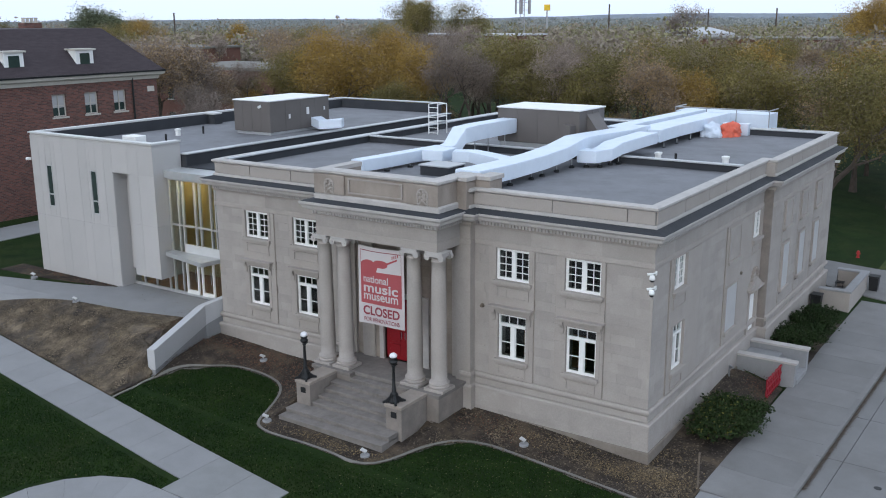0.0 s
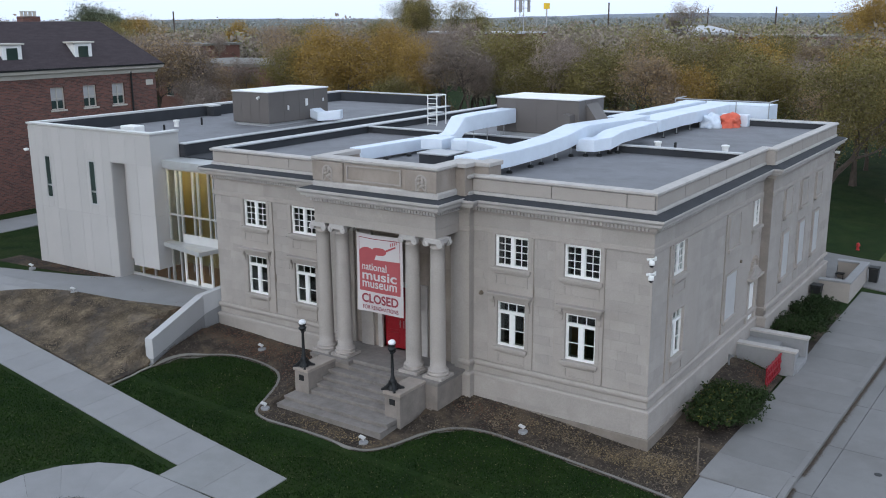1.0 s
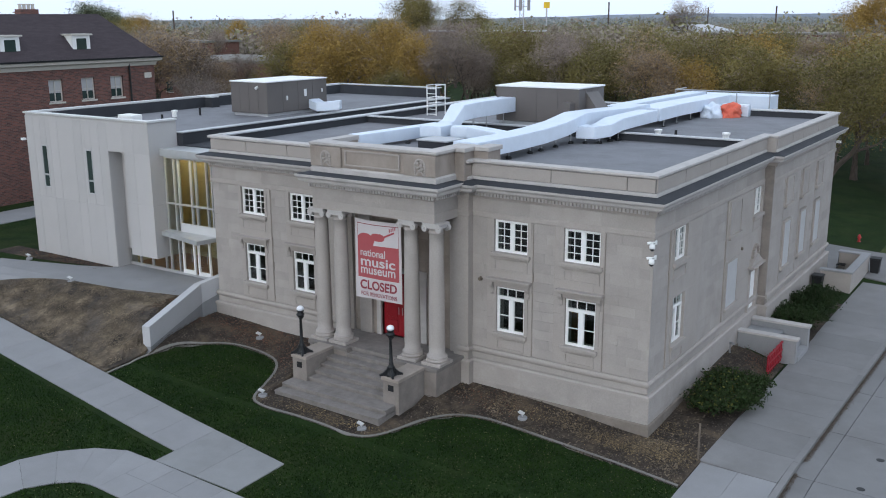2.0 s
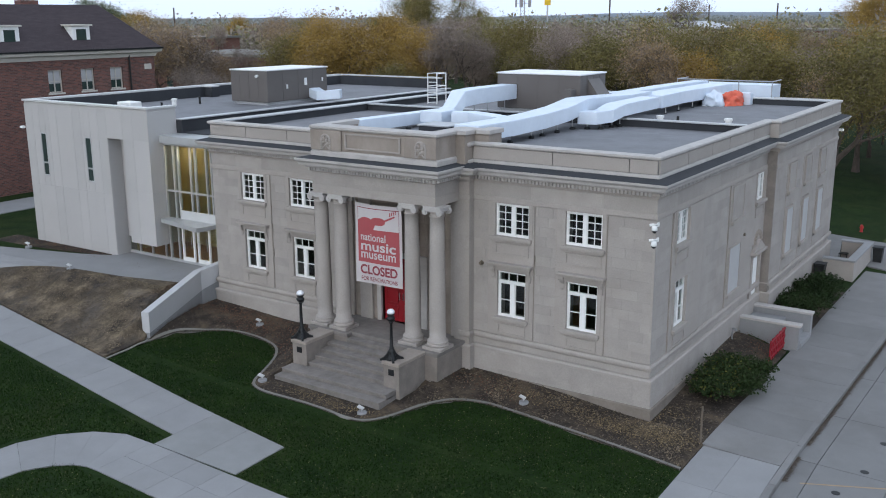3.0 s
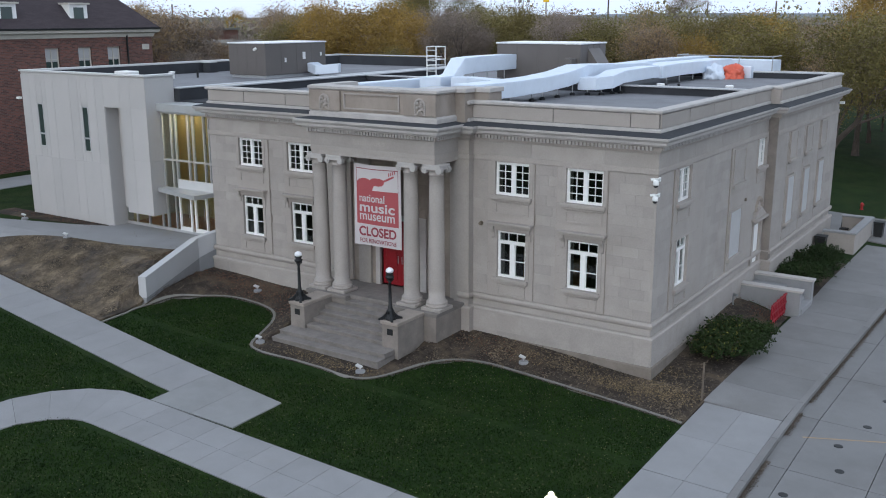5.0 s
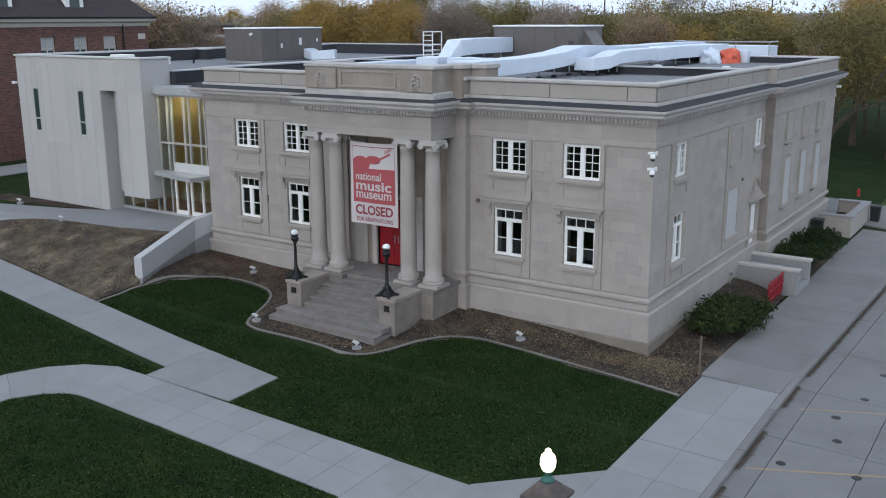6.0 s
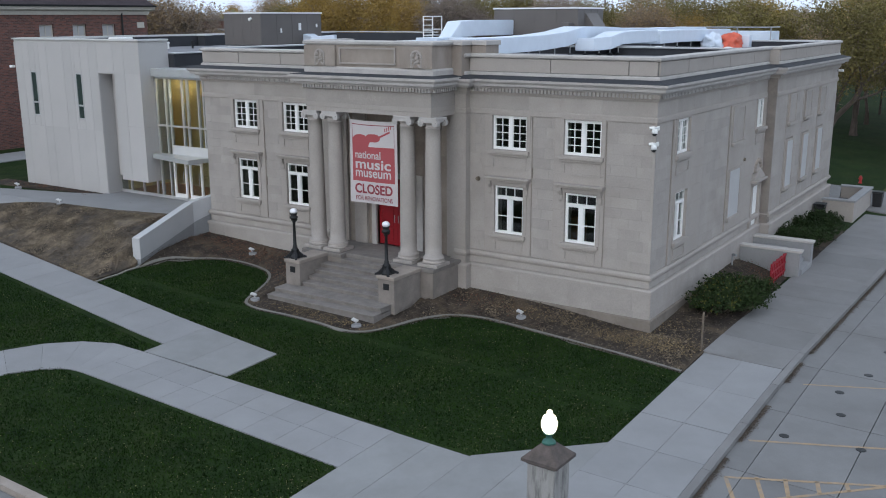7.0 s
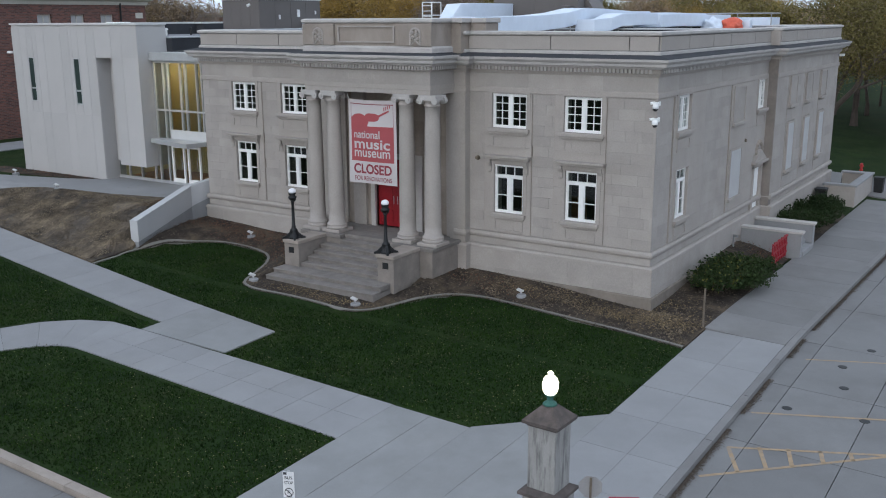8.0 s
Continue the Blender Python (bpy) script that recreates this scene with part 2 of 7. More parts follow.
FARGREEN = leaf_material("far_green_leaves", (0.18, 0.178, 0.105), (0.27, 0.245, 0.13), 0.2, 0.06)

GLASS = bpy.data.materials.new("window_glass")
GLASS.use_nodes = True
_g = GLASS.node_tree.nodes["Principled BSDF"]
_g.inputs["Base Color"].default_value = (0.62, 0.70, 0.68, 1)
_g.inputs["Roughness"].default_value, _g.inputs["Transmission Weight"].default_value, _g.inputs["IOR"].default_value = 0.02, 1.0, 1.45

DARKGLASS = material("dark_tinted_glass", two((0.03, 0.05, 0.045), 0.1), 2, 0.06, bump=0, fine_amount=0.0, spec=0.6)

GLOW = bpy.data.materials.new("lit_glass_globe")
GLOW.use_nodes = True
_g = GLOW.node_tree.nodes["Principled BSDF"]
_g.inputs["Base Color"].default_value = (0.9, 0.85, 0.7, 1)
_g.inputs["Emission Color"].default_value, _g.inputs["Emission Strength"].default_value = (1.0, 0.90, 0.68, 1), 3.0
GLOW_WARM = bpy.data.materials.new("warm_ceiling_lamp")
GLOW_WARM.use_nodes = True
_g = GLOW_WARM.node_tree.nodes["Principled BSDF"]
_g.inputs["Emission Color"].default_value, _g.inputs["Emission Strength"].default_value = (1.0, 0.82, 0.52, 1), 45.0
OPAL = material("opal_globe_unlit", two((0.78, 0.78, 0.80), 0.03), 3, 0.3, bump=0)


# ---- mesh helpers ----
def box(bm, x0, x1, y0, y1, z0, z1, bevel=0.0):
    m = Matrix.Translation(((x0 + x1) / 2, (y0 + y1) / 2, (z0 + z1) / 2)) @ Matrix.Diagonal((abs(x1 - x0), abs(y1 - y0), abs(z1 - z0), 1))
    vs = bmesh.ops.create_cube(bm, size=1, matrix=m)["verts"]
    if bevel:
        es = {e for v in vs for e in v.link_edges}
        bmesh.ops.bevel(bm, geom=list(es), offset=bevel, segments=1, affect="EDGES")


def prism(bm, pts, z0, z1):
    """Upright prism over a polygon; z0 and z1 may be functions of x, y."""
    f0 = z0 if callable(z0) else (lambda x, y: z0)
    f1 = z1 if callable(z1) else (lambda x, y: z1)
    lo = [bm.verts.new((x, y, f0(x, y))) for x, y in pts]
    hi = [bm.verts.new((x, y, f1(x, y))) for x, y in pts]
    n = len(pts)
    fs = [bm.faces.new(lo[::-1]), bm.faces.new(hi)]
    for i in range(n):
        fs.append(bm.faces.new((lo[i], lo[(i + 1) % n], hi[(i + 1) % n], hi[i])))
    bmesh.ops.recalc_face_normals(bm, faces=fs)


def solid(bm, pts, vec):
    """A planar polygon of 3D points pushed along vec."""
    lo = [bm.verts.new(p) for p in pts]
    hi = [bm.verts.new(Vector(p) + Vector(vec)) for p in pts]
    n = len(pts)
    fs = [bm.faces.new(lo[::-1]), bm.faces.new(hi)]
    for i in range(n):
        fs.append(bm.faces.new((lo[i], lo[(i + 1) % n], hi[(i + 1) % n], hi[i])))
    bmesh.ops.recalc_face_normals(bm, faces=fs)


def lathe(bm, profile, at=(0, 0, 0), seg=20, arc=0.0):
    rings = []
    for r, z in profile:
        rings.append([bm.verts.new((at[0] + r * math.cos(2 * math.pi * i / seg + arc), at[1] + r * math.sin(2 * math.pi * i / seg + arc), at[2] + z)) for i in range(seg)])
    for a, b in zip(rings, rings[1:]):
        for i in range(seg):
            bm.faces.new((a[i], a[(i + 1) % seg], b[(i + 1) % seg], b[i]))
    bm.faces.new(rings[0][::-1])
    bm.faces.new(rings[-1])


def rod(bm, a, b, r, seg=8, r2=None):
    a, b = Vector(a), Vector(b)
    q = (b - a).to_track_quat("Z", "Y").to_matrix().to_4x4()
    bmesh.ops.create_cone(bm, cap_ends=True, segments=seg, radius1=r, radius2=r if r2 is None else r2, depth=(b - a).length,
                          matrix=Matrix.Translation((a + b) / 2) @ q)


def moulding(bm, pts, profile, closed=False):
    """A profile of (outward, z) swept along a plan line with mitred corners; outward is to the right of the way."""
    pts = [Vector(p) for p in pts]
    n = len(pts)
    rings = []
    for i, p in enumerate(pts):
        d0 = (p - pts[i - 1]).normalized() if i or closed else None
        d1 = (pts[(i + 1) % n] - p).normalized() if i < n - 1 or closed else None
        d0, d1 = d0 or d1, d1 or d0
        n0, n1 = Vector((d0.y, -d0.x)), Vector((d1.y, -d1.x))
        mit = (n0 + n1) / (1 + n0.dot(n1))
        rings.append([bm.verts.new((p.x + mit.x * o, p.y + mit.y * o, z)) for o, z in profile])
    k = len(profile)
    fs = []
    for i in range(n if closed else n - 1):
        a, b = rings[i], rings[(i + 1) % n]
        for j in range(k):
            fs.append(bm.faces.new((a[j], b[j], b[(j + 1) % k], a[(j + 1) % k])))
    if not closed:
        fs += [bm.faces.new(rings[0]), bm.faces.new(rings[-1][::-1])]
    bmesh.ops.recalc_face_normals(bm, faces=fs)


def part(name, bm, mat, parent=None, label="", smooth=False, kind=""):
    me = bpy.data.meshes.new(name)
    bm.to_mesh(me)
    bm.free()
    me.materials.append(mat)
    if smooth:
        for p in me.polygons:
            p.use_smooth = True
    ob = new(name, me)
    if parent:
        ob.parent = parent
    return tagged(ob, label=label, kind=kind)


def thing(name, label, category, group="", kind="", at=None):
    e = new(name)
    e.empty_display_size = 0.2
    if at:
        e.matrix_world = at
    return tagged(e, label=label, category=category, group=group, kind=kind)


def mesh_of(name, verts, faces, mat):
    me = bpy.data.meshes.new(name)
    me.from_pydata(verts, [], faces)
    me.materials.append(mat)
    me.update()
    return me


def smooth01(t):
    t = max(0.0, min(1.0, t))
    return t * t * (3 - 2 * t)


# ---- ground ----
def walk_line(x):
    """y of the sidewalk's edge towards the building."""
    return -8.25 - 0.131 * (x + 8.85)


def base_z(x, y):
    z = -0.15 - 0.02 * max(-40, min(x, 12)) + 0.02 * max(-25, min(y, 0)) + 0.006 * max(0, min(y, 40)) + 0.02 * max(0, min(-14 - x, 30))
    return z


BED_X = (-20.0, -19.45, -18.6, -17.68, -16.44, -15.37, -14.74, -14.2, -13.7, -13.1, -12.1, -8.4, -7.75, -7.12, -6.75, -6.15, -5.22, -4.06, 2.2)
BED_Y = (-6.85, -4.5, -2.55, -1.95, -1.83, -2.03, -2.4, -3.1, -4.16, -5.32, -5.6, -5.62, -5.42, -4.25, -3.15, -2.35, -2.0, -2.03, -2.74)



def ground_z(x, y):
    z = base_z(x, y)
    # bed banked up against the front and side of the old building
    if -20.6 < x < 2.2 and y > -5.6:
        rim = float(np.interp(x, BED_X, BED_Y))
        by_steps = 0.35 if -12.9 < x < -7.4 and y < -2.2 else 1.0
        z += 0.05 + 0.32 * by_steps * smooth01((y - rim) / 2.2) * smooth01((0.3 - x) / 5.0)
    if -0.6 < x < 2.2 and 0 < y < 14:
        z += 0.42 * smooth01(y / 8.0) * smooth01((2.2 - x) / 2.0)
    # the slope and terrace before the new wing
    if x < -19.6:
        edge = walk_line(x) + 0.1
        lip = float(np.interp(y, (-7.0, -4.62, -0.7, 0.5), (-19.4, -19.85, -21.05, -20.75)))
        up = smooth01((y - edge) / (-2.6 - edge)) * smooth01((lip - x) / 0.6)
        fall = 1 - 0.55 * smooth01((-36 - x) / 6)
        z += (1.66 - z) * up * fall if y > edge else 0
    return z


def in_bed(x, y):
    return y > float(np.interp(x, BED_X, BED_Y)) + 0.3 if x > -19.6 else walk_line(x) + 0.4 < y < -1.4


XC = -10.15   # middle of the front
ROOF = 7.95   # top of the walls under the cornice
DECK = 8.42   # front roof surface
xs = sorted(set([-3000, -1500, -800, -500, -300, -200, -140, -100, -80] + list(range(-66, -36, 3)) + [i * 0.5 for i in range(-72, 9)] + [4.62, 4.74, 6, 8, 10, 14, 18, 24, 30, 40, 60, 90, 140, 200, 300, 500, 800, 1500, 3000]))
ys = sorted(set([-400, -200, -100, -60, -40, -30, -22, -18.4, -17.62, -17.5] + [-17 + i * 0.5 for i in range(0, 90)] + [30, 34, 38, 44, 50, 60, 75, 100, 140, 200, 300, 500, 800, 1300, 2200, 4000]))
vs, fs = [], []
for y in ys:
    for x in xs:
        z = ground_z(x, y)
        if x > 4.7 and y < 60:
            z -= 0.30
        if y < -17.55:
            z -= 0.30
        if in_bed(x, y) and x < 2.1 and y < 19.4:
            z -= 0.10
        if -38 < x < -19.55 and walk_line(x) + 0.2 < y < float(np.interp(x, (-40, -36, -33, -30, -27.8, -24.5, -21.2, -20.6, -19.9), (-5.5, -4.6, -4.0, -3.1, -2.45, -2.1, -1.3, -1.9, -4.2))) - 0.1:
            z -= 0.3
        if -26.5 < x < -21.3 and float(np.interp(x, (-27.8, -24.5, -21.2), (-2.45, -2.1, -1.3))) + 0.4 < y < 1.3:
            z -= 0.35
        if -20.3 < x < 0.2 and 0.2 < y < 24.2:
            z = -0.6
        vs.append((x, y, z))
nx = len(xs)
for j in range(len(ys) - 1):
    for i in range(nx - 1):
        fs.append((j * nx + i, j * nx + i + 1, (j + 1) * nx + i + 1, (j + 1) * nx + i))
ground = tagged(new("ground", mesh_of("ground", vs, fs, GRASS)), "dark green mown lawn with scattered yellow leaves", "ground", kind="structure")


def strip(bm, a, b, zf, thick=0.12, lift=0.0, across=1):
    """A slab between two plan lines of the same number of points, draped over zf."""
    rows = []
    for (ax, ay), (bx, by) in zip(a, b):
        r = []
        for k in range(across + 1):
            t = k / across
            x, y = ax + (bx - ax) * t, ay + (by - ay) * t
            r.append((x, y, zf(x, y) + lift))
        rows.append(r)
    top = [[bm.verts.new(p) for p in r] for r in rows]
    low = [[bm.verts.new((p[0], p[1], p[2] - thick)) for p in r] for r in rows]
    fs = []
    for i in range(len(rows) - 1):
        for k in range(across):
            fs.append(bm.faces.new((top[i][k], top[i + 1][k], top[i + 1][k + 1], top[i][k + 1])))
            fs.append(bm.faces.new((low[i][k], low[i][k + 1], low[i + 1][k + 1], low[i + 1][k])))
        fs.append(bm.faces.new((top[i][0], low[i][0], low[i + 1][0], top[i + 1][0])))
        fs.append(bm.faces.new((top[i][-1], top[i + 1][-1], low[i + 1][-1], low[i][-1])))
    for r, l in ((top[0], low[0]), (top[-1], low[-1])):
        for k in range(across):
            fs.append(bm.faces.new((r[k], r[k + 1], l[k + 1], l[k])))
    bmesh.ops.recalc_face_normals(bm, faces=fs)


# yellower grass, its colour lightened to make up for dim light under trees
LIGHTENED_GRASS = material("lightened_yellow_lawn", [(0.3, (0.034, 0.054, 0.018)), (0.7, (0.074, 0.090, 0.032))], 0.5, 0.95, stain=(0.085, 0.068, 0.036), stain_scale=0.3, stain_amount=0.6, fine=9, fine_amount=0.8, bump=0.8, spec=0.1)
lawn_far = thing("lawn_far", "yellow-green lawn under the trees behind, lightened in its colour", "ground", kind="structure")
bm = bmesh.new()
strip(bm, [(-26, 31.2), (-26, 36), (-26, 42), (-26, 50), (-26, 60)], [(2.4, 31.2), (2.6, 36), (2.8, 42), (3.1, 50), (3.4, 60)], base_z, 0.1, 0.045, 14)
part("turf", bm, LIGHTENED_GRASS, lawn_far)


def lerp2(a, b, t):
    return (a[0] + (b[0] - a[0]) * t, a[1] + (b[1] - a[1]) * t)


def slab_run(parent, a0, a1, b0, b1, n, mat, zf=ground_z, lift=0.035, gap=0.006):
    """Concrete slabs, one object each, between the lines a0-a1 and b0-b1."""
    run = math.hypot(a1[0] - a0[0], a1[1] - a0[1])
    for i in range(n):
        t0, t1 = i / n + gap / run, (i + 1) / n - gap / run
        bm = bmesh.new()
        strip(bm, [lerp2(a0, a1, t) for t in (t0, (t0 + t1) / 2, t1)], [lerp2(b0, b1, t) for t in (t0, (t0 + t1) / 2, t1)], zf, 0.12, lift, 2)
        part("slab", bm, mat, parent)


def pavement(name, label):
    return thing(name, label, "pavement", kind="structure")


side_x0, side_x1 = 2.2, 4.45
pave_a = pavement("pavement_1", "pale grey concrete sidewalk along the lawn, in square slabs")
slab_run(pave_a, (-36, walk_line(-36)), (-12.4, walk_line(-12.4)), (-36, walk_line(-36) - 2.0), (-12.4, -9.6), 15, CONCRETE)
slab_run(pave_a, (-12.4, walk_line(-12.4)), (-8.8, -8.25), (-12.4, -10.4), (-8.8, -10.35), 2, CONCRETE_MID)
pave_b = pavement("pavement_2", "pale concrete walk crossing the lawn, in broad slabs")
slab_run(pave_b, (-12.5, -10.42), (-2.6, -10.52), (-12.5, -11.46), (-2.6, -11.63), 9, CONCRETE)
slab_run(pave_b, (-12.5, -11.468), (-2.6, -11.638), (-12.5, -12.5), (-2.6, -12.75), 9, CONCRETE)
slab_run(pave_b, (-2.6, -10.54), (-0.285, -10.56), (-2.6, -17.3), (-0.285, -17.3), 2, CONCRETE_MID)
slab_run(pave_b, (-0.29, -10.5), (2.2, -8.0), (-0.29, -17.3), (2.2, -17.3), 2, CONCRETE_MID)
arc_o = [(-12.5, -10.42), (-13.7, -10.45), (-14.7, -10.95), (-15.5, -11.8), (-16.0, -12.85), (-16.2, -14.5), (-16.3, -17.3)]
arc_i = [(-12.5, -12.5), (-12.9, -12.52), (-13.35, -12.68), (-13.8, -13.05), (-14.3, -13.8), (-14.5, -15.0), (-14.5, -17.3)]
for i in range(len(arc_o) - 1):
    bm = bmesh.new()
    q0, q1 = 0.003, 0.997
    strip(bm, [lerp2(arc_o[i], arc_o[i + 1], q) for q in (q0, q1)], [lerp2(arc_i[i], arc_i[i + 1], q) for q in (q0, q1)], ground_z, 0.12, 0.035, 3)
    part("slab", bm, CONCRETE, pave_b)
pave_c = pavement("pavement_3", "pale concrete sidewalk between the museum and the kerb")
for k in range(2):
    xa, xb = side_x0 + k * 1.195, side_x0 + k * 1.195 + 1.187
    slab_run(pave_c, (xa, -17.3), (xa, -5.9), (xb, -17.3), (xb, -5.9), 6, CONCRETE)
    slab_run(pave_c, (xa, -5.88), (xa, -0.75), (xb, -5.88), (xb, -0.75), 2, CONCRETE)
slab_run(pave_c, (2.15, -0.72), (2.45, 24.0), (4.58, -0.72), (5.3, 24.0), 13, CONCRETE_OLD)
slab_run(pave_c, (-2.0, 26.2), (-2.0, 31.0), (5.3, 24.1), (5.5, 31.0), 2, CONCRETE_OLD)
slab_run(pave_c, (2.5, 31.0), (3.5, 60.0), (5.5, 31.0), (6.5, 60.0), 8, CONCRETE_OLD)

kerb = thing("kerb", "grey concrete kerb with worn edge beside the sidewalk", "kerb", kind="structure")
kx = lambda y: 4.74 + 0.03 * max(0, y)
for y0 in range(-17, 30, 3):
    bm = bmesh.new()
    ya, yb = y0 + 0.01, y0 + 2.99
    strip(bm, [(kx(ya) - 0.15, ya), (kx(yb) - 0.15, yb)], [(kx(ya) + 0.05, ya), (kx(yb) + 0.05, yb)], ground_z, 0.5, 0.03, 1)
    part("kerbstone", bm, CONCRETE_OLD, kerb)
road = thing("road", "grey concrete parking street with joints and faded yellow lines", "road", kind="structure")
road_z = lambda x, y: base_z(x, y) - 0.11
gut = lambda y: kx(y) + 0.06
ylines = [-17.4, -11.2, -7.35, -3.45, 0.3, 4.3, 8.5, 13, 18, 24, 31, 40, 60]
for y0, y1 in zip(ylines, ylines[1:]):
    for x0, x1 in ((0, 0.62), (0.64, 2.7), (2.72, 6.2), (6.22, 10.2), (10.22, 24)):
        bm = bmesh.new()
        strip(bm, [(gut(y0) + x0, y0 + 0.012), (gut(y1) + x0, y1 - 0.012)], [(gut(y0) + x1, y0 + 0.012), (gut(y1) + x1, y1 - 0.012)], road_z, 0.15, 0.0, 2)
        part("slab", bm, ROAD, road)
road_front = thing("road_front", "grey concrete road below a stained kerb", "road", kind="structure")
for i in range(8):
    bm = bmesh.new()
    x0, x1 = -34 + i * 7, -34 + i * 7 + 6.98
    strip(bm, [(x0, -17.68), (x1, -17.68)], [(x0, -29), (x1, -29)], road_z, 0.15, 0, 1)
    part("slab", bm, ROAD, road_front)
    bm = bmesh.new()
    if x1 < 3.2:
        strip(bm, [(x0, -17.66), (x1, -17.66)], [(x0, -17.42), (x1, -17.42)], ground_z, 0.5, 0.03, 1)
        part("kerbstone", bm, STONE_STAIN, road_front)

# mulch bed before and beside the building, with a concrete edging
edge = [(-19.42, -6.85), (-19.5, -6.0), (-19.5, -4.6), (-19.3, -3.45), (-18.6, -2.55), (-17.68, -1.95), (-16.44, -1.83), (-15.37, -2.03), (-14.74, -2.4), (-14.2, -3.1), (-13.7, -4.16), (-13.4, -4.9), (-13.1, -5.32), (-12.7, -5.52),
        (-12.1, -5.6), (-10.88, -5.53), (-9.6, -5.53), (-8.4, -5.62), (-7.75, -5.42), (-7.37, -4.92), (-7.12, -4.25), (-6.75, -3.15), (-6.15, -2.35), (-5.22, -2.0), (-4.06, -2.03), (-2.7, -2.16), (-1.4, -2.29), (0.22, -2.46), (1.4, -2.62), (2.14, -2.74)]


def curve_points(pts, per=4):
    """Catmull-Rom through plan points."""
    out = []
    for i in range(len(pts) - 1):
        p0, p1, p2, p3 = (Vector(pts[max(0, min(len(pts) - 1, i + k))]) for k in (-1, 0, 1, 2))
        for k in range(per):
            t = k / per
            v = 0.5 * ((2 * p1) + (p2 - p0) * t + (2 * p0 - 5 * p1 + 4 * p2 - p3) * t * t + (3 * p1 - p0 - 3 * p2 + p3) * t ** 3)
            out.append((v.x, v.y))
    return out + [tuple(pts[-1])]


edge_c = curve_points(edge)
bed = thing("planting_bed", "brown mulch and dry litter along the walls", "ground", kind="structure")
bm = bmesh.new()
strip(bm, edge_c, [(x - 0.06, y) if y < -4.75 and x < -19 else ((max(-20.9, x - 1.4 * smooth01((-18.2 - x) / 1.1)) if x < 0 else 0.0), 0.05) for x, y in edge_c], ground_z, 0.05, 0.035, 8)
strip(bm, [(2.18, -2.74 + i * 0.6) for i in range(21)], [(0, max(0, -2.74 + i * 0.6)) for i in range(21)], ground_z, 0.05, 0.028, 5)
strip(bm, [(2.4, 12.1 + i * 0.6) for i in range(13)], [(0.3, 12.1 + i * 0.6) for i in range(13)], ground_z, 0.05, 0.03, 4)
part("mulch", bm, MULCH, bed)
edging = thing("bed_edging", "curving narrow concrete edging around the bed", "edging", kind="structure")
bm = bmesh.new()
off = []
for i, p in enumerate(edge_c):
    d = (Vector(edge_c[min(i + 1, len(edge_c) - 1)]) - Vector(edge_c[max(i - 1, 0)])).normalized()
    off.append((p[0] - d.y * 0.10, p[1] + d.x * 0.10))
strip(bm, edge_c, off, ground_z, 0.15, 0.06, 1)
part("edging_strip", bm, EDGE_STONE, edging)

slope = thing("dry_slope", "dry brown grassy slope with litter below the terrace", "ground", kind="structure")
bm = bmesh.new()
cols = [-38 + i * 0.5 for i in range(34)] + [-20.95, -20.6, -20.2, -19.9, -19.72]
UP_X = (-40, -36, -33, -30, -27.8, -24.5, -21.2, -20.95, -20.6, -20.2, -19.9, -19.72)
UP_Y = (-5.5, -4.6, -4.0, -3.1, -2.45, -2.1, -1.3, -0.9, -1.9, -3.2, -4.2, -4.8)
strip(bm, [(x, walk_line(x) + 0.08) for x in cols], [(x, float(np.interp(x, UP_X, UP_Y))) for x in cols], ground_z, 0.12, 0.065, 14)
part("slope_soil", bm, BERM, slope)
bm = bmesh.new()
strip(bm, [(-36.6, -0.9), (-33, -0.7), (-28.4, 0.1)], [(-36.6, 0.5), (-33, 0.5), (-28.4, 0.5)], ground_z, 0.05, 0.022, 3)
part("wing_bed", bm, MULCH, slope)
terrace = pavement("pavement_4", "smooth pale concrete terrace walk to the glass entrance")
bm = bmesh.new()
strip(bm, [(-40, -3.0), (-36, -2.1), (-33, -1.3), (-30, -0.5), (-28.2, 0.2), (-27.9, 1.3), (-20.5, 1.3)], [(-40, -5.5), (-36, -4.6), (-33, -4.0), (-30, -3.1), (-27.8, -2.45), (-24.5, -2.1), (-21.2, -1.3)], lambda x, y: 1.66 if x > -27 else ground_z(x, y), 0.3, 0.05, 4)
part("slab", bm, CONCRETE, terrace)


# ---- the old stone museum building ----
def stone_wall(parent, origin, along, u0, u1, z0, z1, holes, depth, mat=MORTAR):
    """A wall with openings: origin and along give the plan line; outward is to the right of it."""
    o, d = Vector(origin), Vector(along).normalized()
    nrm = Vector((d.y, -d.x))
    us = sorted({u0, u1, *[h[0] for h in holes], *[h[1] for h in holes]})
    zs = sorted({z0, z1, *[h[2] for h in holes], *[h[3] for h in holes]})
    us, zs = [u for u in us if u0 <= u <= u1], [z for z in zs if z0 <= z <= z1]
    bm = bmesh.new()
    for ua, ub in zip(us, us[1:]):
        run = None
        for za, zb in zip(zs, zs[1:]):
            cu, cz = (ua + ub) / 2, (za + zb) / 2
            if any(h[0] < cu < h[1] and h[2] < cz < h[3] for h in holes):
                continue
            p = [o + d * ua, o + d * ub, o + d * ub - nrm * depth, o + d * ua - nrm * depth]
            prism(bm, [(v.x, v.y) for v in p], za, zb)
    return part("wall_core", bm, mat, parent)


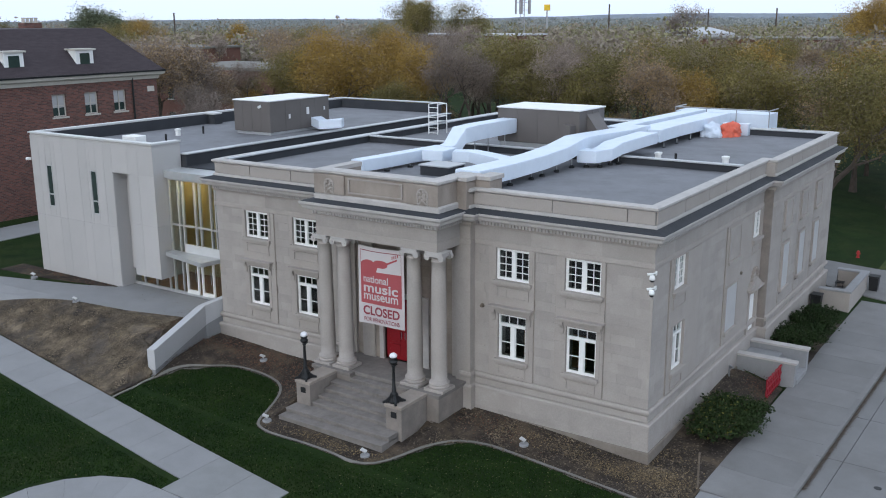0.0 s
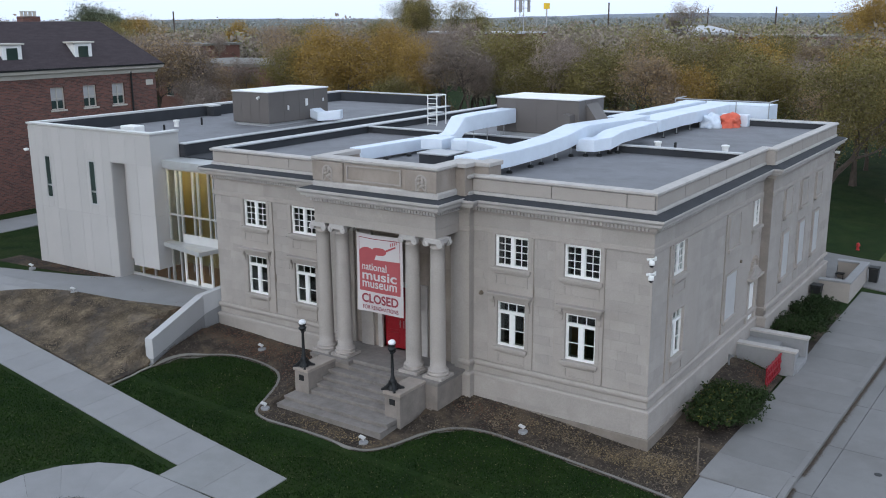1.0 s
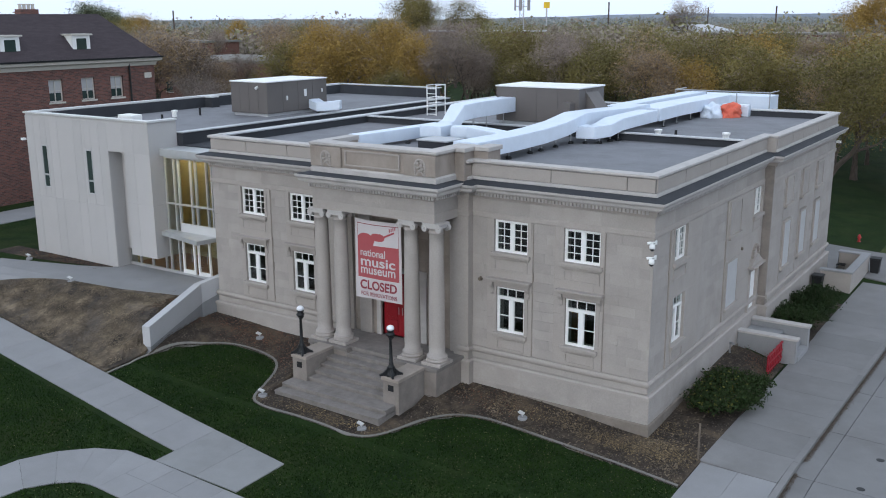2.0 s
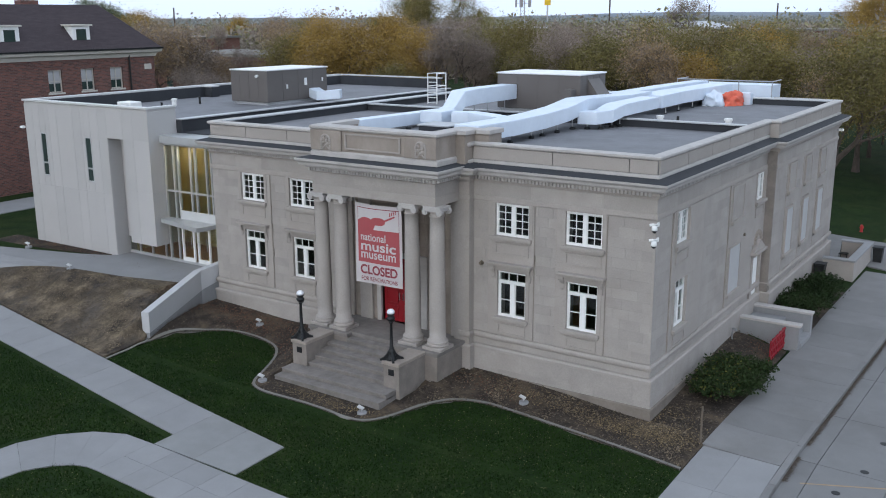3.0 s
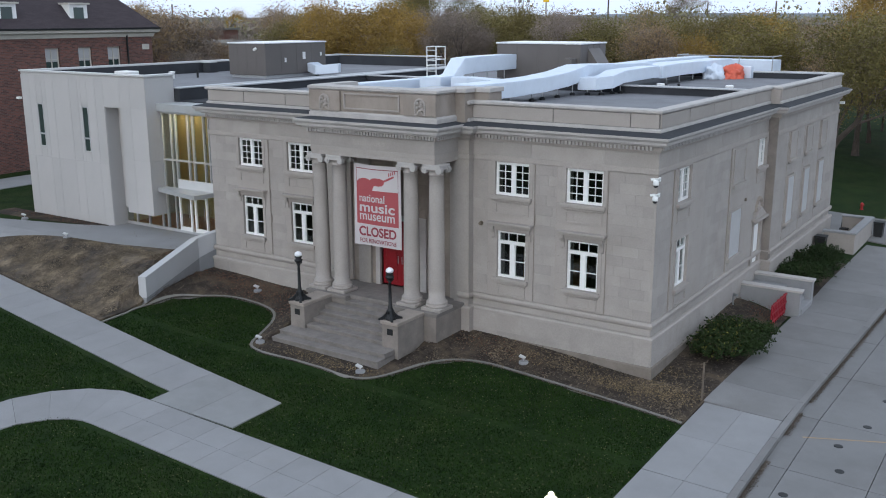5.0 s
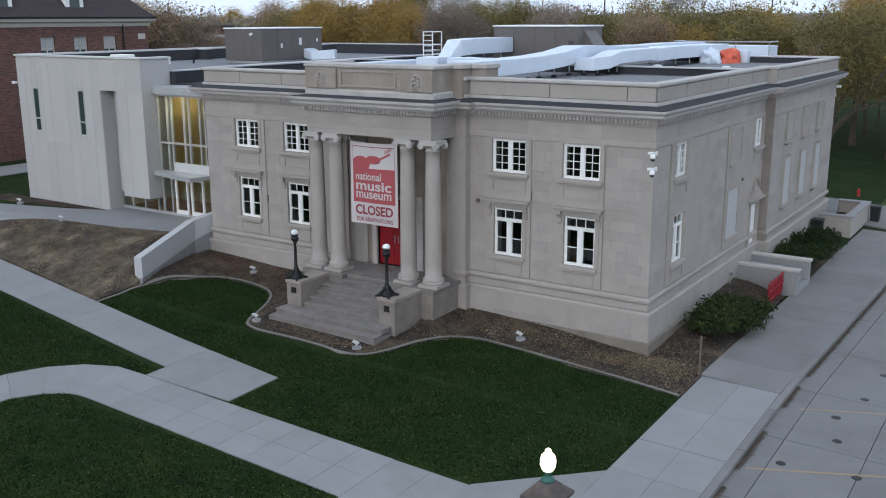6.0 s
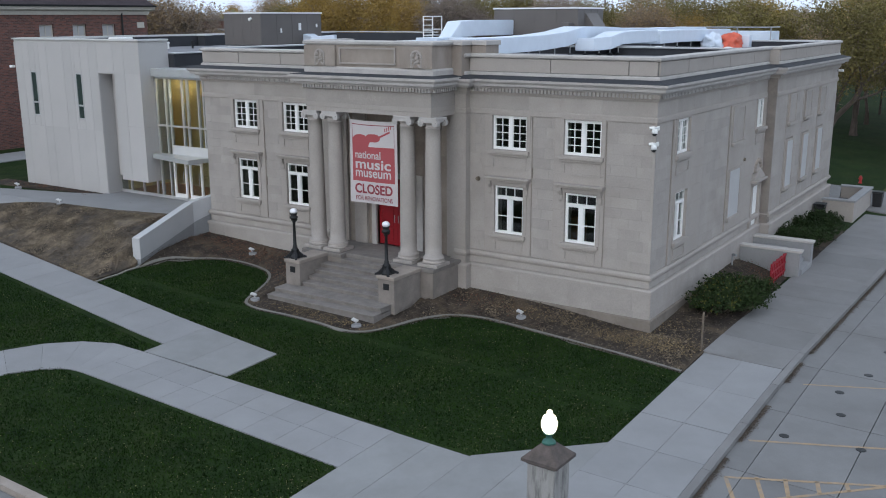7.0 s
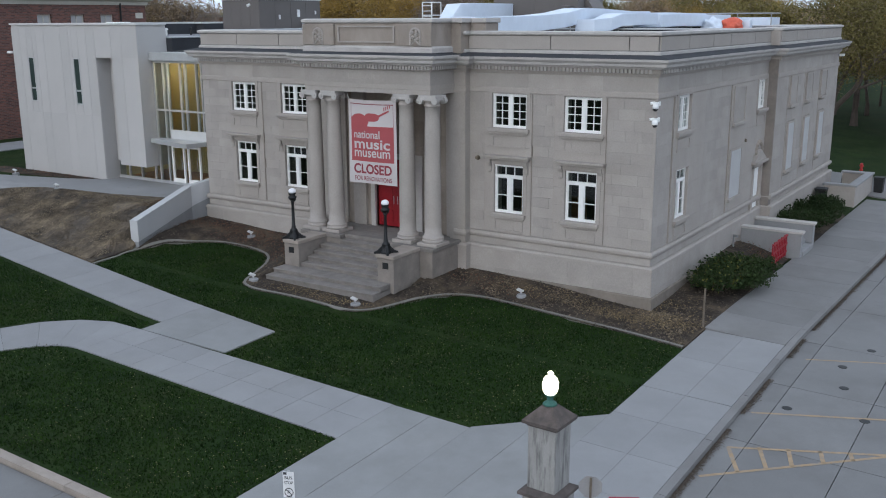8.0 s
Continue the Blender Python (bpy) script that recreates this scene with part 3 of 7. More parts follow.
def lay_blocks(parent, origin, along, u0, u1, z0, z1, holes, course, length, proud, mat, name="stone_block", seed=1, gap=0.003, shift=0.0):
    """Courses of stone blocks on a wall, one object each, sharing meshes of like size."""
    rnd = random.Random(seed)
    o, d = Vector(origin), Vector(along).normalized()
    nrm = Vector((d.y, -d.x))
    ang = math.atan2(d.y, d.x)
    n = max(1, round((z1 - z0) / course))
    h = (z1 - z0) / n
    cache = {}
    for r in range(n):
        za, zb = z0 + r * h, z0 + (r + 1) * h
        cuts = [u0]
        u = u0 + length * (0.5 if r % 2 else 1.0) * rnd.uniform(0.85, 1.15)
        while u < u1 - 0.25:
            cuts.append(u)
            u += length * rnd.choice((0.8, 1.0, 1.0, 1.25))
        cuts.append(u1)
        spans = list(zip(cuts, cuts[1:]))
        bars = [hh for hh in holes if hh[2] < zb - 0.03 and hh[3] > za + 0.03]
        for b0, b1, _, _ in bars:
            nxt = []
            for s0, s1 in spans:
                if s1 <= b0 or s0 >= b1:
                    nxt.append((s0, s1))
                else:
                    if b0 - s0 > 0.06:
                        nxt.append((s0, b0))
                    if s1 - b1 > 0.06:
                        nxt.append((b1, s1))
            spans = nxt
        for s0, s1 in spans:
            w = round(s1 - s0 - gap, 3)
            key = (w, round(h, 3))
            if key not in cache:
                bm = bmesh.new()
                hw, hh, e = w / 2, (h - gap) / 2, 0.0015
                back = [bm.verts.new((x, 0.02, z)) for x, z in ((-hw, -hh), (hw, -hh), (hw, hh), (-hw, hh))]
                mid = [bm.verts.new((x, -proud + e, z)) for x, z in ((-hw, -hh), (hw, -hh), (hw, hh), (-hw, hh))]
                top = [bm.verts.new((x, -proud, z)) for x, z in ((-hw + e, -hh + e), (hw - e, -hh + e), (hw - e, hh - e), (-hw + e, hh - e))]
                bm.faces.new(top)
                for a, b in ((back, mid), (mid, top)):
                    for i in range(4):
                        bm.faces.new((a[i], a[(i + 1) % 4], b[(i + 1) % 4], b[i]))
                bmesh.ops.recalc_face_normals(bm, faces=bm.faces[:])
                me = bpy.data.meshes.new(name)
                bm.to_mesh(me)
                bm.free()
                me.materials.append(mat)
                cache[key] = me
            ob = new(name, cache[key])
            c = o + d * ((s0 + s1) / 2)
            jit = rnd.uniform(-0.001, 0.001)
            ob.matrix_basis = Matrix.Translation((c.x + nrm.x * jit, c.y + nrm.y * jit, (za + zb) / 2)) @ Matrix.Rotation(ang, 4, "Z")
            ob.parent = parent


UP_Z, LO_Z = (5.55, 6.71), (2.56, 4.25)
front_windows = [(-2.52, 0), (-5.28, 0), (-15.16, 0), (-17.92, 0)]
BAYS = [(-3.53, -1.68), (-6.25, -4.40), (-16.04, -14.19), (-18.77, -16.92)]
front_holes = []
for c, _ in front_windows:
    front_holes += [(c - 0.68, c + 0.68, *UP_Z), (c - 0.58, c + 0.58, *LO_Z)]
door_hole = (XC - 1.0, XC + 1.0, 1.44, 4.1)
side_windows = [(2.4, *UP_Z, 0.62), (2.45, *LO_Z, 0.58), (11.65, *UP_Z, 0.6)]
side_holes = [(c - w, c + w, a, b) for c, a, b, w in side_windows] + [(11.2, 12.2, 0.62, 3.1)]

wall_front = thing("wall_front", "pale buff limestone block wall of a classical museum", "wall", kind="structure")
stone_wall(wall_front, (0, 0.06), (1, 0), -20.34, -0.06, -0.5, ROOF, front_holes + [door_hole], 0.45)
wall_side = thing("wall_side", "pale limestone side wall with window bays and painted shadow lines", "wall", kind="structure")
stone_wall(wall_side, (-0.06, 0), (0, 1), 0.07, 12.6, -0.5, ROOF, side_holes, 0.45)
wall_rear = thing("wall_rear", "pale limestone rear wing wall with blind windows", "wall", kind="structure")
stone_wall(wall_rear, (0.34, 0), (0, 1), 12.6, 24.3, -0.5, ROOF, [], 0.45)
bm = bmesh.new()
box(bm, -0.5, 0.39, 12.52, 12.9, 0.2, ROOF)
part("return_pilaster", bm, STONE_GRIME, wall_rear, "dirt-darkened return of the rear wing")
wall_west = thing("wall_west", "plain stone west wall", "wall", kind="structure")
bm = bmesh.new()
box(bm, -20.35, -19.9, 0.52, 24.3, -0.5, ROOF)
box(bm, -20.35, -0.12, 23.9, 24.3, -0.5, ROOF)
part("wall_core", bm, STONE_PLAIN, wall_west)

# interior: floors and a partition behind the windows, near-black colour standing for unlit rooms
interior = thing("interior_partitions", "interior walls and floors behind the windows, coloured dark as unlit rooms", "wall", kind="structure")
bm = bmesh.new()
box(bm, -19.9, -0.5, 0.52, 23.8, 1.2, 1.42)
box(bm, -19.9, -0.5, 0.52, 23.8, 4.7, 4.9)
box(bm, -19.8, -3.6, 3.6, 3.8, 1.42, 7.9)
box(bm, -3.8, -3.6, 3.8, 23.8, 1.42, 7.9)
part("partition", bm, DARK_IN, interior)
bm = bmesh.new()
box(bm, -3.4, -0.7, 3.2, 3.4, 1.42, 2.9)
box(bm, -6.6, -3.9, 3.3, 3.5, 1.42, 2.7)
part("panelling", bm, WOOD_IN, interior, "brown wooden panelling inside")


def course(parent, name, pts, profile, mat, label=""):
    bm = bmesh.new()
    moulding(bm, pts, profile)
    return part(name, bm, mat, parent, label)


plan_l = [(-20.4, 2.0), (-20.4, 0.0), (XC - 3.25, 0.0), (XC - 3.25, -0.3), (XC - 2.8, -0.3)]
plan_r = [(XC + 2.8, -0.3), (XC + 3.25, -0.3), (XC + 3.25, 0.0), (0.0, 0.0), (0.0, 12.6), (0.4, 12.6), (0.4, 24.35), (-3.0, 24.35)]
for nm, plan in (("left", plan_l), ("right", plan_r)):
    w = wall_front
    course(w, "plinth", plan, [(-0.1, -0.6), (0.10, -0.6), (0.10, 1.20), (-0.1, 1.20)], STONE_PLAIN)
    course(w, "footing", plan, [(-0.1, -0.6), (0.17, -0.6), (0.17, 0.30), (0.14, 0.34), (-0.1, 0.34)], STONE_DAMP, "damp stained footing course")
    course(w, "water_table", plan, [(-0.1, 1.20), (0.13, 1.20), (0.13, 1.28), (0.09, 1.33), (-0.1, 1.36)], STONE_PLAIN)
    course(w, "base_moulding", plan, [(-0.1, 1.60), (0.03, 1.60), (0.075, 1.66), (0.085, 1.74), (0.05, 1.82), (-0.1, 1.84)], STONE_PLAIN)
    course(w, "string_course", plan, [(-0.1, 6.74), (0.015, 6.74), (0.035, 6.78), (0.035, 6.90), (0.015, 6.94), (-0.1, 6.94)], STONE_PLAIN)
    course(w, "frieze_moulding", plan, [(-0.1, 7.42), (0.03, 7.42), (0.07, 7.50), (0.09, 7.52), (0.09, 7.66), (-0.1, 7.66)], STONE_PLAIN)
    course(w, "cornice", plan, [(-0.1, 7.66), (0.20, 7.66), (0.24, 7.72), (0.36, 7.74), (0.38, 7.82), (0.46, 7.90), (0.47, 7.97), (-0.1, 8.0)], STONE_PALE)
    course(w, "gutter_flashing", plan, [(-0.1, 8.0), (0.44, 7.975), (0.44, 7.99), (-0.02, 8.10), (-0.1, 8.10)], MEMBRANE_DARK, "dark roofing sheet on the cornice")
    course(w, "parapet_base", plan, [(-0.42, 8.06), (0.03, 8.06), (0.03, 8.16), (-0.02, 8.20), (-0.42, 8.20)], STONE_PALE)
    course(w, "coping", plan, [(-0.30, 8.67), (0.02, 8.67), (0.06, 8.71), (0.06, 8.78), (-0.06, 8.82), (-0.30, 8.81)], STONE_PALE)
    course(w, "parapet_lining", plan, [(-0.46, 7.9), (-0.28, 7.9), (-0.28, 8.66), (-0.46, 8.52)], MEMBRANE_DARK)
# parapet stones between open joints
def parapet_run(parent, a, b, n, seed):
    a, b = Vector(a), Vector(b)
    L = (b - a).length
    lay_blocks(parent, a, b - a, 0, L, 8.20, 8.67, [], 0.5, L / n, 0.05, STONE_PLAIN, "parapet_stone", seed, 0.035)
    bm = bmesh.new()
    d = (b - a).normalized()
    nr = Vector((d.y, -d.x))
    p = [a, b, b - nr * 0.27, a - nr * 0.27]
    prism(bm, [(v.x, v.y) for v in p], 8.19, 8.68)
    part("parapet_core", bm, JOINT, parent)
for a, b, n, s in (((-20.35, 0.05), (XC - 3.2, 0.05), 3, 3), ((XC + 3.2, 0.05), (-0.05, 0.05), 2, 4), ((-0.05, 0.06), (-0.05, 12.5), 5, 5), ((0.35, 12.65), (0.35, 24.3), 5, 6)):
    parapet_run(wall_front, a, b, n, s)

bm = bmesh.new()
box(bm, -0.3, 0.37, 12.505, 12.645, 8.08, 8.67)
box(bm, -0.3, 0.0, 12.40, 12.50, 8.08, 8.67)
part("parapet_return", bm, STONE_PLAIN, wall_rear)

# piers beside the portico, carried up through the attic
for s in (-1, 1):
    bm = bmesh.new()
    a, b = sorted((XC + s * 2.6, XC + s * 3.25))
    box(bm, a, b, -0.3, 0.05, -0.5, 7.66)
    part("pavilion_pier", bm, STONE_PLAIN, wall_front)
bm = bmesh.new()
box(bm, XC + 2.7, XC + 3.2, -0.5, 0.5, 8.06, 9.08, 0.01)
box(bm, XC + 3.2, XC + 3.8, 0.12, 1.0, 8.06, 9.08, 0.01)
part("attic_wing", bm, STONE_STAIN, wall_front)
bm = bmesh.new()
box(bm, XC + 2.75, XC + 3.27, -0.57, 0.55, 9.083, 9.243, 0.02)
box(bm, XC + 3.275, XC + 3.87, 0.05, 1.05, 9.083, 9.243, 0.02)
part("attic_wing_coping", bm, STONE_PALE, wall_front)

# dentils along front and returns
dent = bmesh.new()
for i in range(150):
    x = -20.38 + i * 0.135
    if XC - 2.85 < x < XC + 2.75:
        continue
    if x < 0.0:
        box(dent, x, x + 0.08, -0.15, -0.06, 7.53, 7.655)
for i in range(90):
    y = 0.05 + i * 0.135
    if y < 12.3:
        box(dent, 0.06, 0.15, y, y + 0.08, 7.53, 7.655)
part("dentil", dent, STONE_PALE, wall_front, kind="stuff")

# stone blocks: front and side
front_bays = [(a, b, 0, 8) for a, b in BAYS]
lay_blocks(wall_front, (0, 0.06), (1, 0), -20.38, 0.0, 1.84, 6.74, front_bays + [(XC - 3.24, XC + 3.24, 0, 8)], 0.35, 0.72, 0.055, STONE, seed=11)
for i, (c, _) in enumerate(front_windows):
    lay_blocks(wall_front, (0, 0.06), (1, 0), *BAYS[i], 1.84, 6.74, [(c - 0.68, c + 0.68, 5.55, 6.74), (c - 0.58, c + 0.58, 2.56, 4.32)], 0.613, 1.3, 0.105, STONE_PLAIN, "bay_stone", seed=50 + i, gap=0.004)
lay_blocks(wall_front, (0, 0.06), (1, 0), -20.38, 0.0, 6.94, 7.42, [(XC - 2.85, XC + 2.85, 0, 8)], 0.48, 1.5, 0.06, STONE, seed=12)
lay_blocks(wall_front, (0, -0.08), (1, 0), -20.45, 0.08, -0.1, 1.2, [(XC - 2.95, XC + 2.95, -1, 8)], 0.65, 1.9, 0.035, STONE, seed=13)
lay_blocks(wall_front, (0, 0.05), (1, 0), -20.4, 0.0, 1.36, 1.60, [(XC - 2.85, XC + 2.85, 0, 8)], 0.24, 1.4, 0.06, STONE, seed=14)
side_bays = [(1.47, 4.54), (7.6, 12.5)]
lay_blocks(wall_side, (-0.06, 0), (0, 1), 0.0, 12.55, 1.84, 6.74, [(a, b, 0, 8) for a, b in side_bays], 0.378, 0.95, 0.055, STONE, seed=21)
for i, (a, b) in enumerate(side_bays):
    lay_blocks(wall_side, (-0.06, 0), (0, 1), a, b, 1.84, 6.74, [(c - w, c + w, z0, z1 + 0.04) for c, z0, z1, w in side_windows] + [(11.0, 12.4, 0, 3.32)], 0.613, 1.2, 0.105, STONE_PLAIN, "bay_stone", seed=60 + i, gap=0.004)
lay_blocks(wall_side, (-0.06, 0), (0, 1), 0.0, 12.55, 6.94, 7.42, [], 0.48, 1.6, 0.06, STONE, seed=22)
lay_blocks(wall_side, (0.08, 0), (0, 1), -0.1, 12.5, -0.1, 1.2, [(10.9, 12.5, 0.3, 4)], 0.65, 1.9, 0.035, STONE, seed=23)
lay_blocks(wall_side, (-0.05, 0), (0, 1), 0.0, 12.5, 1.36, 1.60, [(10.9, 12.5, 0, 4)], 0.24, 1.4, 0.06, STONE, seed=24)
rb = [(c - 0.62, c + 0.62, a, b) for c in (15.2, 18.1, 21.0) for a, b in ((2.4, 4.75), (5.35, 6.7))]
lay_blocks(wall_rear, (0.34, 0), (0, 1), 12.6, 24.3, 1.84, 6.74, rb, 0.49, 1.2, 0.06, STONE, seed=31)
lay_blocks(wall_rear, (0.34, 0), (0, 1), 12.6, 24.3, 6.94, 7.42, [], 0.48, 1.6, 0.06, STONE, seed=32)
lay_blocks(wall_rear, (0.46, 0), (0, 1), 12.6, 24.3, -0.1, 1.2, [], 0.65, 1.9, 0.035, STONE, seed=33)


def turned(o, d, out=0.0):
    """Frame of a wall spot: x along the wall, -y outward."""
    return Matrix.Translation((o[0], o[1], 0)) @ Matrix.Rotation(math.atan2(d[1], d[0]), 4, "Z")


def casement(name, w, z0, z1, lower, at, label, hooded=True):
    """A white window in its opening, with dressed surround, sill and apron panel."""
    t = thing(name, label, "window", "white museum windows", "structure", at)
    h = 0.5 * w
    bm = bmesh.new()
    f = 0.06
    for x0, x1, a, b in ((-h, -h + f, z0, z1), (h - f, h, z0, z1), (-h + f, h - f, z0, z0 + f), (-h + f, h - f, z1 - f, z1)):
        box(bm, x0, x1, 0.04, 0.16, a, b)
    part("frame", bm, WHITE, t)
    bm = bmesh.new()
    mw = 0.085 if lower else 0.062
    box(bm, -mw, mw, 0.03, 0.15, z0 + f, (z1 - 0.44) if lower else z1 - f, 0.008)
    part("mullion", bm, WHITE, t)
    top = z1 - f
    if lower:
        bm = bmesh.new()
        box(bm, -h + f, h - f, 0.03, 0.15, z1 - 0.44, z1 - 0.34, 0.008)
        part("transom", bm, WHITE, t)
        for i in (-1, 1):
            bm = bmesh.new()
            box(bm, i * (h - f) / 3 - 0.014, i * (h - f) / 3 + 0.014, 0.07, 0.12, z1 - 0.34, z1 - f)
            part("muntin", bm, WHITE, t)
        top = z1 - 0.44
    for s in (-1, 1):
        a, b = sorted((s * mw, s * (h - f)))
        sash = bmesh.new()
        k = 0.028
        for x0, x1, c, d in ((a, a + k, z0 + f, top), (b - k, b, z0 + f, top), (a + k, b - k, z0 + f, z0 + f + k), (a + k, b - k, top - k, top)):
            box(sash, x0, x1, 0.06, 0.13, c, d)
        sob = part("sash", sash, WHITE, t)
        bars = bmesh.new()
        if lower:
            zc = z0 + f + (top - z0 - f) * 0.47
            box(bars, a + k, b - k, 0.07, 0.12, zc - 0.015, zc + 0.015)
        else:
            box(bars, (a + b) / 2 - 0.012, (a + b) / 2 + 0.012, 0.07, 0.12, z0 + f + k, top - k)
            for i in (1, 2, 3):
                zc = z0 + f + (top - z0 - f) * i / 4
                box(bars, a + k, (a + b) / 2 - 0.012, 0.07, 0.12, zc - 0.012, zc + 0.012)
                box(bars, (a + b) / 2 + 0.012, b - k, 0.07, 0.12, zc - 0.012, zc + 0.012)
        part("muntin", bars, WHITE, sob)
    bm = bmesh.new()
    box(bm, -h + 0.03, h - 0.03, 0.094, 0.10, z0 + 0.03, z1 - 0.03)
    g = part("pane", bm, GLASS, t)
    g.visible_shadow = False
    bm = bmesh.new()
    box(bm, -h - 0.12, h + 0.12, -0.17, 0.1, z0 - 0.14, z0 - 0.004, 0.015)
    box(bm, -h - 0.06, h + 0.06, -0.11, 0.05, z0 - 0.22, z0 - 0.14, 0.01)
    part("sill", bm, STONE_PLAIN, t)
    bm = bmesh.new()
    for x0, x1, a, b in ((-h - 0.14, -h, z0 - 0.004, z1 + 0.02), (h, h + 0.14, z0 - 0.004, z1 + 0.02)):
        box(bm, x0, x1, -0.068, 0.3, a, b)
    box(bm, -h - 0.14, h + 0.14, -0.068, 0.3, z1 + 0.021, z1 + 0.06)
    part("surround", bm, STONE_PLAIN, t)
    ah = 0.42 if not lower else 0.40
    bm = bmesh.new()
    e = z0 - 0.26
    for x0, x1, a, b in ((-h, -h + 0.07, e - ah, e), (h - 0.07, h, e - ah, e), (-h + 0.07, h - 0.07, e - ah, e - ah + 0.06), (-h + 0.07, h - 0.07, e - 0.05, e)):
        box(bm, x0, x1, -0.075, 0.05, a, b)
    part("apron", bm, STONE_PLAIN, t)
    if lower and hooded:
        bm = bmesh.new()
        for x0, x1, y0, a, b in ((-h - 0.30, h + 0.30, -0.30, z1 + 0.28, z1 + 0.36), (-h - 0.26, h + 0.26, -0.23, z1 + 0.20, z1 + 0.28), (-h - 0.22, h + 0.22, -0.10, z1 + 0.06, z1 + 0.20)):
            box(bm, x0, x1, y0, 0.05, a, b, 0.012)
        part("hood", bm, STONE_PLAIN, t)
        for s in (-1, 1):
            bm = bmesh.new()
            prof = [(0.0, z1 + 0.19), (-0.2, z1 + 0.19), (-0.2, z1 + 0.08), (-0.11, z1 - 0.06), (-0.10, z1 - 0.22), (-0.05, z1 - 0.30), (0.0, z1 - 0.30)]
            solid(bm, [(s * (h + 0.14) - 0.06, y, z) for y, z in prof], (0.12, 0, 0))
            part("bracket", bm, STONE_PLAIN, t)
    return t


n = 0
for c, _ in front_windows:
    n += 1
    casement("window_%d" % n, 1.36, *UP_Z, False, turned((c, 0), (1, 0)), "white twin casement with small panes over a stone sill")
    n += 1
    casement("window_%d" % n, 1.16, *LO_Z, True, turned((c, 0), (1, 0)), "white twin casement with transom under a stone hood")
for c, a, b, w in side_windows:
    n += 1
    casement("window_%d" % n, 2 * w, a, b, b < 5, turned((0, c), (0, 1)), "white casement in the side wall over a stone sill", False)


def bay_joint(parent, at, z0, z1):
    """Thin darker strip standing in for the shadow line at a bay's edge."""
    bm = bmesh.new()
    box(bm, 0.0, 0.014, -0.012, 0.04, z0, z1)
    ob = part("bay_joint", bm, STONE_STAIN, parent)
    ob.matrix_world = at


for a, b in BAYS:
    bay_joint(wall_front, turned((b, 0), (1, 0)), 1.86, 6.72)
    bay_joint(wall_front, turned((a - 0.02, 0), (1, 0)), 1.86, 6.72)
for y in (1.45, 4.54, 7.58):
    bay_joint(wall_side, turned((0, y), (0, 1)), 1.86, 6.72)
for y in (14.4, 17.25, 20.27):
    bay_joint(wall_rear, turned((0.4, y), (0, 1)), 1.86, 6.72)


def blind(name, c, w, z0, z1, x, mat, label):
    t = thing(name, label, "blind window", "blind windows", "structure", turned((x, c), (0, 1)))
    bm = bmesh.new()
    box(bm, -w, w, -0.055, 0.09, z0, z1)
    part("board", bm, mat, t)
    bm = bmesh.new()
    for x0, x1, a, b in ((-w - 0.1, -w, z0, z1 + 0.08), (w, w + 0.1, z0, z1 + 0.08), (-w, w, z1, z1 + 0.08)):
        box(bm, x0, x1, -0.085, 0.06, a, b)
    part("surround", bm, STONE_PLAIN, t)
    bm = bmesh.new()
    box(bm, -w - 0.12, w + 0.12, -0.15, 0.05, z0 - 0.14, z0 - 0.003, 0.012)
    part("sill", bm, STONE_PLAIN, t)
    return t


blind("blind_window_1", 8.5, 0.68, 2.35, 4.2, 0, BOARD, "window closed with a smooth pale board")
blind("blind_window_2", 8.56, 0.68, 5.3, 6.6, 0, STONE, "blind stone window panel over a sill")
for i, c in enumerate((15.2, 18.1, 21.0)):
    blind("blind_window_%d" % (3 + 2 * i), c, 0.52, 2.6, 4.65, 0.4, BOARD, "tall window closed with a pale board")
    blind("blind_window_%d" % (4 + 2 * i), c, 0.52, 5.5, 6.65, 0.4, STONE, "blind stone window panel over a sill")

# ---- roofs ----
roof = thing("roof_front", "grey membrane flat roof with low parapets", "roof", kind="structure")
bm = bmesh.new()
box(bm, -19.95, -0.42, 0.42, 10.45, ROOF - 0.1, DECK)
part("membrane", bm, MEMBRANE, roof)
bm = bmesh.new()
box(bm, -20.35, -19.96, 0.5, 24.3, ROOF + 0.03, 8.74)
part("west_parapet", bm, MEMBRANE_DARK, roof)
bm = bmesh.new()
box(bm, -20.45, -19.9, 0.47, 24.3, 8.74, 8.81, 0.015)
part("west_coping", bm, FLASHING, roof)
roof_r = thing("roof_rear", "grey membrane flat roof, raised behind a dark curb", "roof", kind="structure")
bm = bmesh.new()
box(bm, -19.95, -0.05, 10.47, 24.0, 8.0, 8.43)
part("membrane", bm, MEMBRANE, roof_r)
bm = bmesh.new()
box(bm, -19.95, -0.46, 10.46, 10.6, DECK + 0.01, 8.72)
box(bm, -19.95, -0.05, 23.8, 24.2, 8.22, 8.72)
part("curb", bm, MEMBRANE_DARK, roof_r)
bm = bmesh.new()
box(bm, -19.89, -0.4, 10.36, 10.64, 8.72, 8.79, 0.012)
box(bm, -19.89, 0.05, 23.75, 24.3, 8.72, 8.79, 0.012)
part("curb_coping", bm, FLASHING, roof_r)

